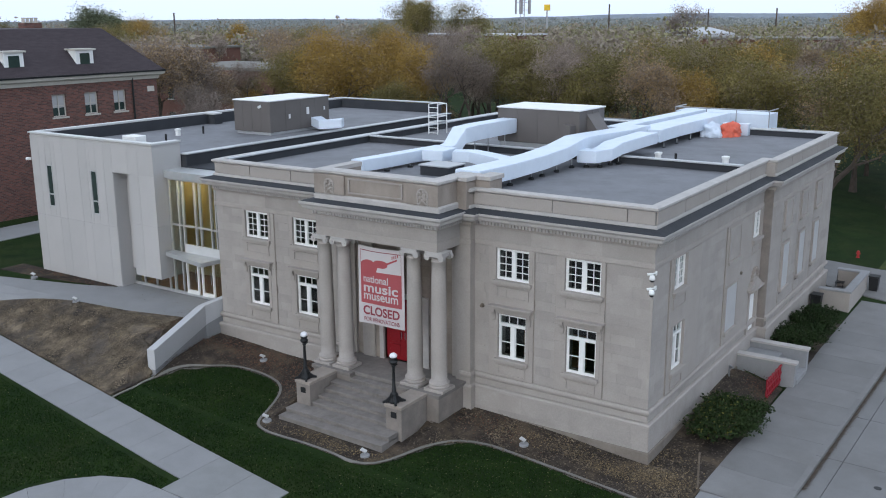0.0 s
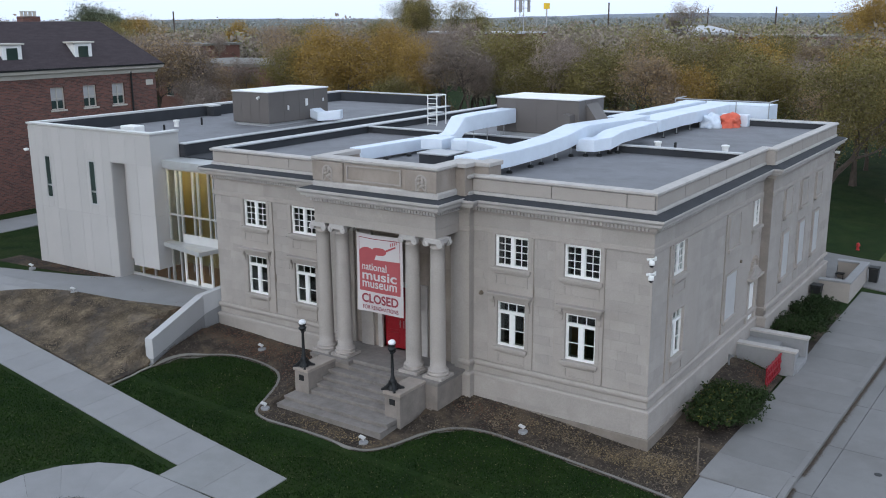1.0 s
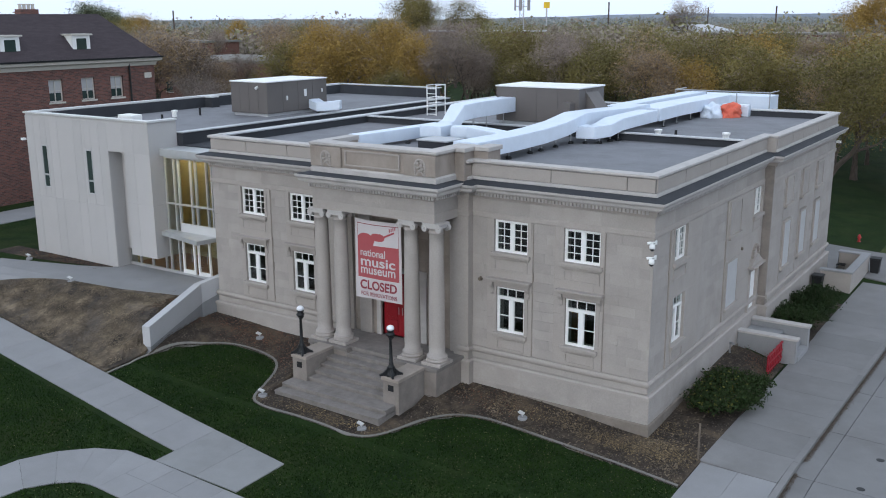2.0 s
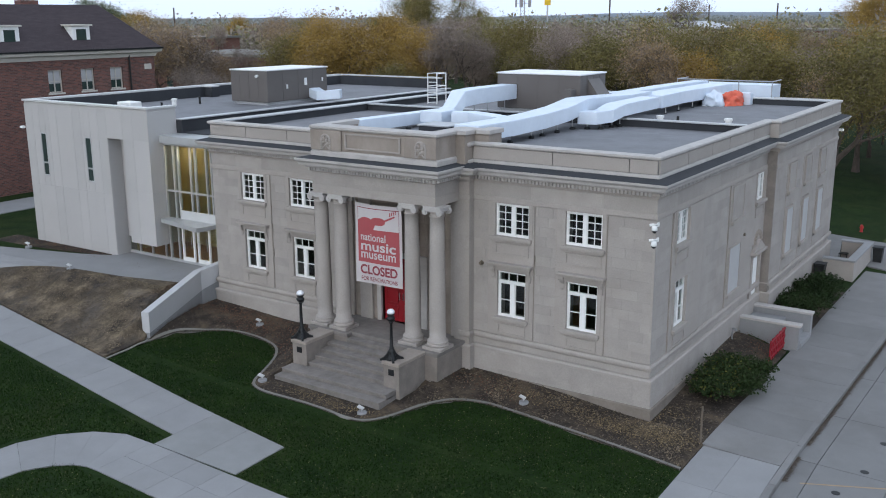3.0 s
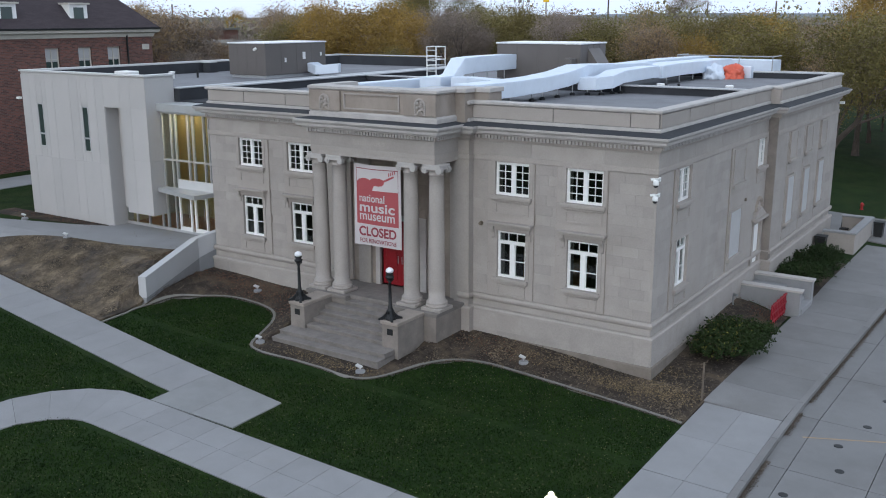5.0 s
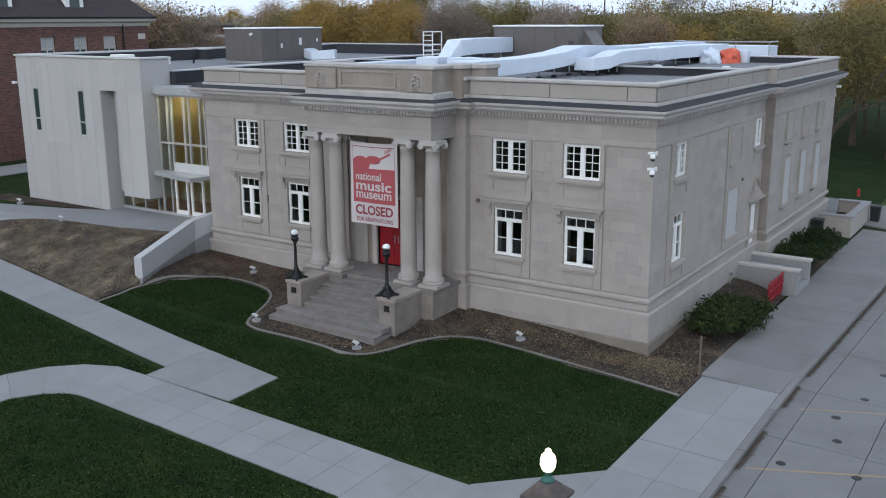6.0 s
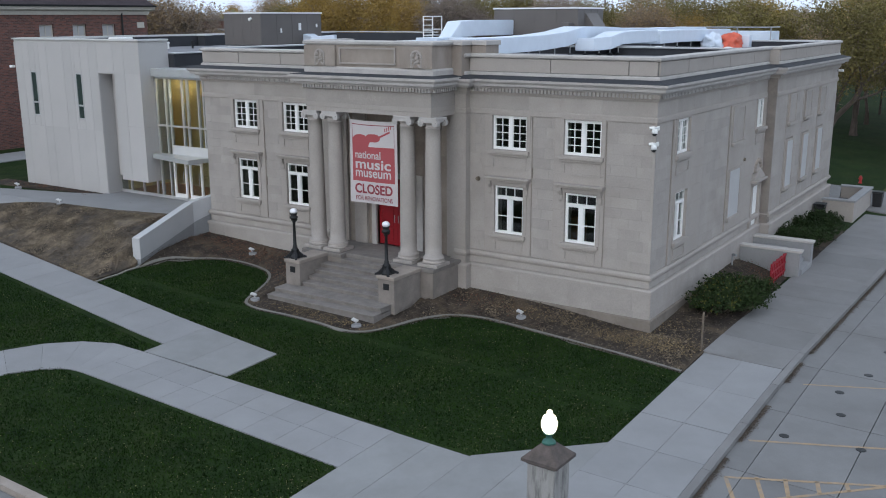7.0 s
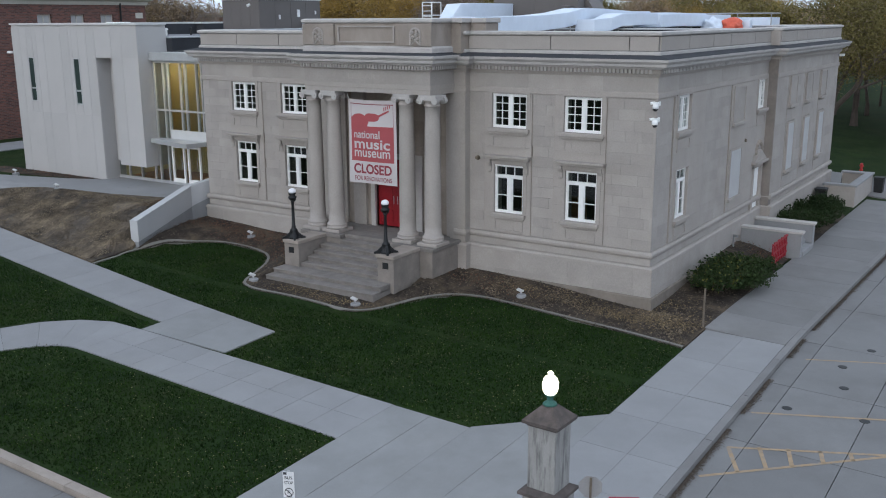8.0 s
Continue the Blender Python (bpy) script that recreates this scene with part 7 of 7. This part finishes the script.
# bare trees between
for i in range(18):
    plant("bare", rnd.uniform(-46, -28), rnd.uniform(50, 76), rnd.uniform(9.5, 12.2), rnd)
for i in range(16):
    plant(("bare", "russet")[i % 4 == 2], rnd.uniform(-94, -62), rnd.uniform(36, 58), rnd.uniform(6.5, 10.0), rnd)
for x, y, h, k in ((-72, 52, 6.5, "gold"), (-77, 56, 7.5, "olive"), (-66, 40, 5.0, "olive"), (-58, 33, 8.0, "bare"), (-62, 36, 8.5, "bare"), (-55, 30, 7.5, "bare"), (-70, 68, 10.0, "gold")):
    plant(k, x, y, h, rnd)
# second belt, mostly bare
for i in range(150):
    a = radians(rnd.uniform(6, 62))
    d = 100 + 150 * rnd.uniform(0, 1) ** 1.2
    plant(("bare", "bare", "russet", "bare", "olive", "bare", "bare")[rnd.randint(7)], 10.8 - d * math.sin(a), -28.4 + d * math.cos(a), rnd.uniform(9.5, 13.6) * (0.84 if a < radians(32) else 1.0), rnd)
# tall single trees far off
for x, y, h, k in ((-132, 178, 19.0, "olive"), (-138, 176, 19.5, "olive"), (-126, 184, 18.5, "olive"), (-190, 120, 17.0, "green"), (-200, 130, 16.5, "green"), (-180, 126, 14.5, "gold"), (-25, 175, 18.5, "gold"), (-16, 178, 19.5, "gold"), (-20, 186, 18.5, "russet"), (-62, 170, 17.0, "bare"), (-210, 110, 14.0, "olive"), (-170, 150, 13.5, "gold"), (-240, 110, 14.5, "green")):
    plant(k, x, y, h, rnd)
# the broad tree at the rear corner
plant("olive", 6.5, 50, 11.0, rnd)
plant("olive", 12.0, 53, 11.5, rnd)
lt = tree_kind(77, 10.8, OLIVE, 52, 0.085, spread=1.15, levels=4, fork=2, puff=0.7, low=0.16, lean=0.6, label="broad tree with long low limbs by the lawn", twigs=3)
lt.matrix_basis = Matrix.Translation((-4.4, 44.0, ground_z(-4.4, 44.0)))
limb = [Vector(p) for p in ((-0.1, 0, 0.9), (0.65, -0.1, 1.7), (1.1, -0.1, 2.5), (2.05, 0, 3.6), (2.55, 0.1, 4.6), (2.95, 0.1, 5.3), (4.2, 0.3, 6.8), (5.0, 0.5, 8.2))]
segs = [(a, b, 0.26 - 0.03 * k, 0.23 - 0.03 * k) for k, (a, b) in enumerate(zip(limb, limb[1:]))]
segs += [(limb[3], Vector((3.5, 0.6, 4.2)), 0.11, 0.07), (Vector((3.5, 0.6, 4.2)), Vector((4.9, 1.0, 5.4)), 0.07, 0.03), (limb[4], Vector((2.3, -0.6, 6.4)), 0.10, 0.05), (limb[5], Vector((4.4, -0.5, 6.0)), 0.08, 0.03)]
low_limb = new("limb", tube_mesh("limb", segs, BARK, 8))
low_limb.parent = lt

# far woods to the horizon: masses of foliage, haze painted in by paler colours
rw = np.random.RandomState(5)
masses = {"near": [], "green": [], "haze": []}
for i in range(2600):
    a = radians(rw.uniform(4, 66))
    d = 185 + 1500 * rw.uniform(0, 1) ** 1.7
    h = rw.uniform(8.0, 12.0) if d < 500 else rw.uniform(8, 14.5)
    if d < 420 and rw.uniform() < 0.07:
        h *= 1.3
    w = h * rw.uniform(0.4, 0.75) * (1 + d / 900)
    cx, cy = 10.8 - d * math.sin(a), -28.4 + d * math.cos(a)
    k = 260 if d < 520 else 190
    g = rw.normal(0, 1, (k, 3))
    g /= np.linalg.norm(g, axis=1)[:, None]
    g *= rw.uniform(0.55, 1.0, (k, 1))
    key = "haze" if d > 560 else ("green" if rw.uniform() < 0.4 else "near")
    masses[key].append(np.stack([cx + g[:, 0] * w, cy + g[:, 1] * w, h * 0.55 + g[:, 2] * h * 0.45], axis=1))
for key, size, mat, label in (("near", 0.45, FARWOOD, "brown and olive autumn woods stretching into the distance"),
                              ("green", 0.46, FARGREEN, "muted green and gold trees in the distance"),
                              ("haze", 0.85, FARHAZE, "woods near the horizon, painted blue-grey for haze")):
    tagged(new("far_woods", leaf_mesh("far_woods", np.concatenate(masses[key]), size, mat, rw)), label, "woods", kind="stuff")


# ---- shrubs ----
def shrub(cx, cy, rx, ry, h, seed, label, tips=0.0):
    rs = np.random.RandomState(seed)
    t = thing("shrub", label, "shrub", "evergreen shrubs", at=Matrix.Translation((cx, cy, ground_z(cx, cy))))
    segs, pts, yel = [], [], []
    lobes = [(rs.uniform(-0.75, 0.75) * rx, rs.uniform(-0.75, 0.75) * ry, rs.uniform(0.55, 1.0) * h) for _ in range(16)]
    for lx, ly, lh in lobes:
        segs.append((Vector((lx * 0.3, ly * 0.3, 0)), Vector((lx, ly, lh * 0.7)), 0.04, 0.012))
        for k in range(26):
            a, e = rs.uniform(0, 6.28), rs.uniform(-0.2, 1.4)
            L = rs.uniform(0.35, 0.75)
            tip = Vector((lx + L * math.cos(a) * math.cos(e), ly + L * math.sin(a) * math.cos(e), lh * 0.62 + L * 0.6 * math.sin(e)))
            b = Vector((lx, ly, lh * 0.5))
            segs.append((b, tip, 0.012, 0.004))
            for j in range(26):
                f = rs.uniform(0.35, 1.08)
                q = np.array(b.lerp(tip, f)) + rs.normal(0, 0.055, 3)
                q[2] = max(q[2], 0.03)
                (yel if rs.uniform() < tips and lx < 0.3 * rx and f > 0.6 else pts).append(q)
    st = new("stems", tube_mesh("stems", segs, BARK, 4))
    st.parent = t
    fo = new("foliage", leaf_mesh("foliage", pts, 0.055, YEW, rs))
    fo.parent = t
    if yel:
        ye = new("yellow_foliage", leaf_mesh("yellow_foliage", yel, 0.055, YEW_TIP, rs))
        ye.parent = t
    return t


shrub(1.45, 3.45, 1.1, 1.35, 0.95, 3, "spreading dark evergreen shrub with some yellow sprays", 0.08)
shrub(1.5, 4.75, 1.1, 1.0, 0.9, 4, "spreading dark evergreen shrub by the side wall", 0.10)
shrub(1.5, 15.0, 0.95, 2.2, 1.1, 5, "dark evergreen shrub against the rear wing", 0.0)
shrub(1.35, 17.6, 0.85, 1.4, 1.15, 6, "dark evergreen shrub against the rear wing", 0.0)

# ---- stone lamp pillar and signs at the corner ----
pil = thing("lamp_pillar", "streaked stone gate pillar with a lit globe on top", "pillar", at=Matrix.Translation((3.545, -13.945, 0)) @ Matrix.Rotation(radians(-2), 4, "Z"))
bm = bmesh.new()
box(bm, -0.29, 0.29, -0.29, 0.29, 0.76, 2.01, 0.015)
part("shaft", bm, PILLAR, pil)
bm = bmesh.new()
box(bm, -0.36, 0.36, -0.36, 0.36, -0.55, 0.64, 0.015)
part("base", bm, PILLAR, pil)
bm = bmesh.new()
prism(bm, [(-0.42, -0.42), (0.42, -0.42), (0.42, 0.42), (-0.42, 0.42)], 0.64, 0.70)
lathe(bm, [(0.594, 0.70), (0.41, 0.77)], seg=4, arc=math.pi / 4)
part("ledge", bm, RUSTCAP, pil)
bm = bmesh.new()
lathe(bm, [(0.42, 2.0), (0.45, 2.04), (0.53, 2.06), (0.53, 2.12), (0.50, 2.14), (0.47, 2.16), (0.15, 2.38), (0.10, 2.40)], seg=4, arc=math.pi / 4)
part("cap", bm, RUSTCAP, pil)
bm = bmesh.new()
lathe(bm, [(0.14, 2.38), (0.12, 2.42), (0.055, 2.45), (0.06, 2.53), (0.11, 2.57), (0.10, 2.58)], seg=14)
part("lamp_collar", bm, PATINA, pil, smooth=True)
bm = bmesh.new()
lathe(bm, [(0.085, 2.58), (0.12, 2.62), (0.148, 2.70), (0.152, 2.78), (0.152, 2.80), (0.142, 2.81), (0.128, 2.88), (0.085, 2.925), (0.05, 2.94), (0.045, 2.965), (0.058, 2.99), (0.045, 3.01), (0.02, 3.025)], seg=20)
part("globe", bm, GLOW, pil, "glowing white glass globe", smooth=True)
lamp_l = bpy.data.lights.new("globe_light", "POINT")
lamp_l.energy, lamp_l.color, lamp_l.shadow_soft_size = 12, (1, 0.85, 0.6), 0.17
gl = new("globe_light", lamp_l)
gl.location = (3.545, -13.945, 3.28)

stop = thing("octagon_sign", "octagonal road sign seen from its grey back", "sign")
so = Matrix.Translation((4.72, -14.66, 1.38)) @ Matrix.Rotation(radians(25), 4, "Z")
bm = bmesh.new()
solid(bm, [(0.215 * math.cos(math.pi / 8 + k * math.pi / 4), 0, 0.215 * math.sin(math.pi / 8 + k * math.pi / 4)) for k in range(8)], (0, 0.006, 0))
bmesh.ops.transform(bm, matrix=so, verts=bm.verts[:])
part("plate", bm, SIGN_BACK, stop)
bm = bmesh.new()
box(bm, -0.02, 0.02, -0.035, -0.002, -1.9, 0.18)
bmesh.ops.transform(bm, matrix=so, verts=bm.verts[:])
part("post", bm, RUST_POST, stop)
bus = thing("bus_stop_sign", "white bus stop and no parking sign on a post", "sign")
bo = Matrix.Translation((-0.27, -16.85, 0.0)) @ Matrix.Rotation(radians(28), 4, "Z")
bm = bmesh.new()
box(bm, -0.105, 0.105, -0.006, 0.0, 0.70, 1.22, 0.002)
part("plate", bm, SIGN_WHITE, bus)
bm = bmesh.new()
box(bm, -0.02, 0.02, 0.002, 0.03, -0.5, 1.24)
part("post", bm, STEEL, bus)
bm = bmesh.new()
for k in range(24):
    a0, a1 = 2 * math.pi * k / 24, 2 * math.pi * (k + 1) / 24
    bm.faces.new([bm.verts.new((r * math.cos(a), -0.008, 0.81 + r * math.sin(a))) for r, a in ((0.07, a0), (0.07, a1), (0.085, a1), (0.085, a0))])
s45 = math.sin(math.pi / 4)
bm.faces.new([bm.verts.new((x, -0.009, 0.81 + z)) for x, z in ((-0.056, 0.044), (-0.044, 0.056), (0.056, -0.044), (0.044, -0.056))])
part("ring_mark", bm, INK, bus)
lettering("BUS", -0.07, 0.07, 1.07, 1.13, INK, bus, y=-0.006, flat=0.003)
lettering("STOP", -0.08, 0.08, 0.97, 1.03, INK, bus, y=-0.006, flat=0.003)
lettering("P", -0.025, 0.025, 0.78, 0.845, INK, bus, y=-0.006, flat=0.003)
bm = bmesh.new()
box(bm, -0.095, -0.03, -0.009, -0.0065, 1.16, 1.21)
part("small_print", bm, INK, bus)
bm = bmesh.new()
box(bm, -0.05, 0.05, -0.009, -0.0065, 0.715, 0.725)
part("small_print", bm, INK, bus)
bus.matrix_world = bo
redbox = thing("red_sign_board", "flat red board lying near the corner pavement", "sign")
bm = bmesh.new()
solid(bm, [(4.35, -13.05, 0.0), (4.85, -12.75, 0.0), (4.8, -12.55, 0.25), (4.3, -12.85, 0.25)], (0.02, -0.03, 0))
part("board", bm, RED_PLASTIC, redbox)
bm = bmesh.new()
rod(bm, (4.58, -12.8, -0.6), (4.58, -12.8, 0.2), 0.02)
part("post", bm, RUST_POST, redbox)

# ---- marks and litter on the ground ----
marks = thing("road_marking", "faded yellow parking lines painted on concrete", "road marking", kind="structure")


def painted(pts, mat, parent, name="line"):
    bm = bmesh.new()
    bm.faces.new([bm.verts.new((x, y, road_z(x, y) + 0.006)) for x, y in pts])
    bmesh.ops.recalc_face_normals(bm, faces=bm.faces[:])
    ob = part(name, bm, mat, parent)
    return ob


def line(a, b, w, mat=YELLOW, parent=marks):
    d = (Vector(b) - Vector(a)).normalized()
    nr = Vector((d.y, -d.x)) * w / 2
    painted([tuple(Vector(a) + nr), tuple(Vector(b) + nr), tuple(Vector(b) - nr), tuple(Vector(a) - nr)], mat, parent)


line((5.02, -5.65), (10.5, -3.0), 0.09)
line((5.1, -7.85), (9.6, -5.55), 0.09)
line((5.0, -9.55), (9.6, -5.0), 0.09)
for a, b in (((5.12, -7.85), (5.65, -8.9)), ((5.72, -7.45), (6.15, -8.42)), ((6.3, -7.15), (6.6, -8.0)), ((6.95, -6.85), (7.15, -7.45)), ((7.55, -6.6), (7.68, -6.95))):
    line(a, b, 0.1)
line((5.3, -1.2), (11.0, 1.6), 0.07)
for x, y in ((5.7, -4.88), (6.65, -2.75), (6.75, 0.6), (6.3, -1.2), (6.9, 3.0), (7.5, -4.6)):
    cover = thing("drain_cover", "small dark iron cover set in the road", "cover", "drain covers")
    bm = bmesh.new()
    lathe(bm, [(0.13, -0.03), (0.13, 0.006), (0.11, 0.010)], at=(x, y, road_z(x, y)), seg=12)
    part("lid", bm, IRON, cover)
rl = np.random.RandomState(8)
vs, fs = [], []


def chip(x, y, z, s, flat=0.6):
    a, t = rl.uniform(0, 6.28), rl.uniform(-flat, flat)
    c, q = math.cos(a) * s, math.sin(a) * s
    b = len(vs)
    vs.extend([(x - c, y - q, z), (x + q * 0.5, y - c * 0.5, z + t * s * 0.4), (x + c, y + q, z + abs(t) * s * 0.5), (x - q * 0.5, y + c * 0.5, z + 0.2 * s)])
    fs.append((b, b + 1, b + 2, b + 3))


on_pave = lambda x, y: (2.15 < x) or (walk_line(x) - 2.1 < y < walk_line(x) + 0.05 and x < -8.7) or (-12.75 < y < -10.4 and x > -13) or (y < -10.4 and -2.6 < x) or (x < -12.4 and y < -10.4 and 1.6 < math.hypot(x + 12.7, y + 14.1) < 3.75) or (-12.5 < x < -8.75 and -10.6 < y < walk_line(x) + 0.05) or (x > -0.4 and y < x - 10.1)


def off_lawn(x, y):
    return y > float(np.interp(x, BED_X, BED_Y)) - 0.1 or (x < -19.5 and y > walk_line(x))


for i in range(22000):
    x, y = rl.uniform(-24, 2.2), rl.uniform(-17.2, -1.5)
    if on_pave(x, y) or off_lawn(x, y):
        continue
    if rl.uniform() > 0.22 + 0.5 * smooth01((x + 11) / 12) + 0.4 * max(0, noise.noise(Vector((x * 0.5, y * 0.5, 1)))):
        continue
    chip(x, y, ground_z(x, y) + 0.055, rl.uniform(0.008, 0.024))
tagged(new("fallen_leaves", mesh_of("fallen_leaves", vs, fs, LEAF_DEAD)), "scattered small yellow leaves on the lawn", "leaves", kind="stuff")
vs, fs = [], []
for i in range(34000):
    x, y = rl.uniform(-20.2, 2.1), rl.uniform(-5.5, 9.3)
    if not off_lawn(x, y) or (x < 0 and y > -0.1) or (XC - 2.6 < x < XC + 2.6 and y > -4.7) or (x < -19.6 and y < -4.5):
        continue
    chip(x, y, ground_z(x, y) + 0.04, rl.uniform(0.02, 0.06), 1.5)
tagged(new("bed_litter", mesh_of("bed_litter", vs, fs, EARTH)), "brown leaf litter and bark chips in the bed", "litter", kind="stuff")
vs, fs = [], []
for i in range(60000):
    x, y = rl.uniform(-37, -19.9), rl.uniform(-7, -2.2)
    if y < walk_line(x) + 0.1 or y > np.interp(x, UP_X, UP_Y) - 0.05:
        continue
    if noise.noise(Vector((x * 0.8, y * 1.1, 3))) + 0.5 * noise.noise(Vector((x * 2.3, y * 2.3, 8))) < rl.uniform(-0.5, 0.35):
        continue
    chip(x, y, ground_z(x, y) + 0.075, rl.uniform(0.016, 0.048), 1.4)
for i in range(9000):
    x, y = rl.uniform(-7, 2.1), rl.uniform(-3.4, -0.2)
    if not off_lawn(x, y) or noise.noise(Vector((x * 0.9, y * 1.4, 5))) < rl.uniform(-0.1, 0.4):
        continue
    chip(x, y, ground_z(x, y) + 0.045, rl.uniform(0.018, 0.055), 2.2)
tagged(new("dry_grass", mesh_of("dry_grass", vs, fs, STRAW)), "tufts of dry straw-coloured grass and litter", "grass", kind="stuff")
vs, fs = [], []
for cx, cy, sx, sy, k in ((0.9, -0.9, 0.7, 0.45, 1500), (-0.6, -1.2, 0.6, 0.25, 700), (-3.2, -0.8, 1.3, 0.3, 900), (-9.6, -5.0, 1.6, 0.18, 900), (0.8, 0.8, 0.5, 0.5, 400)):
    for i in range(k):
        x, y = rl.normal(cx, sx), rl.normal(cy, sy)
        if x > 2.1 or not off_lawn(x, y + 0.12) or (x < 0.15 and y > -0.15) or (XC - 2.6 < x < XC + 2.4 and y > -4.66):
            continue
        chip(x, y, ground_z(x, y) + 0.05, rl.uniform(0.014, 0.042), 1.6)
tagged(new("golden_straw", mesh_of("golden_straw", vs, fs, GOLD_STRAW)), "loose golden straw lying on the mulch", "straw", kind="stuff")
vs, fs = [], []
for cx, cy, sx, sy, k in ((-17.6, -0.9, 1.6, 0.5, 2600), (-14.2, -1.4, 0.6, 0.9, 900), (-20.9, -2.0, 0.5, 0.7, 700), (-5.6, -0.9, 1.0, 0.4, 500), (1.6, 8.8, 0.5, 0.8, 700), (-32, 0.0, 2.5, 0.3, 900)):
    for i in range(k):
        x, y = rl.normal(cx, sx), rl.normal(cy, sy)
        if (-20.3 < x < 0.1 and (y > -0.15 or not off_lawn(x, y))) or (x > 0 and not 0.2 < x < 2.1) or (x < -26 and not (-36.4 < x < -28.6 and -0.6 < y < 0.35)):
            continue
        chip(x, y, ground_z(x, y) + 0.05, rl.uniform(0.014, 0.042), 1.6)
tagged(new("rust_leaves", mesh_of("rust_leaves", vs, fs, RUST_LEAF)), "drifts of rust-brown leaves along the walls", "leaves", kind="stuff")
# gutter debris
vs, fs = [], []
for i in range(14000):
    y = rl.uniform(-11.5, 22)
    k = noise.noise(Vector((0, y * 0.55, 2)))
    if k < -0.3 or -3.3 < y < -1.4:
        continue
    x = gut(y) + abs(rl.normal(0, 0.065)) + 0.01
    chip(x, y, road_z(x, y) + 0.012 + rl.uniform(0, 0.02), rl.uniform(0.012, 0.032), 1.2)
tagged(new("gutter_litter", mesh_of("gutter_litter", vs, fs, DEBRIS)), "dark leaf litter lying along the gutter", "litter", kind="stuff")
# grass blades on the near lawn
vs, fs = [], []
for i in range(170000):
    x, y = rl.uniform(-26, 2.2), rl.uniform(-17.3, -1.3)
    if on_pave(x, y) or off_lawn(x, y):
        continue
    z = ground_z(x, y)
    a, h = rl.uniform(0, 6.28), rl.uniform(0.03, 0.075)
    c, q = 0.018 * math.cos(a), 0.018 * math.sin(a)
    b = len(vs)
    lx, ly = rl.normal(0, 0.022, 2)
    vs.extend([(x - c, y - q, z), (x + c, y + q, z), (x + lx, y + ly, z + h)])
    fs.append((b, b + 1, b + 2))
tagged(new("grass_blades", mesh_of("grass_blades", vs, fs, BLADE)), "short dark green blades of mown grass", "grass", kind="stuff")
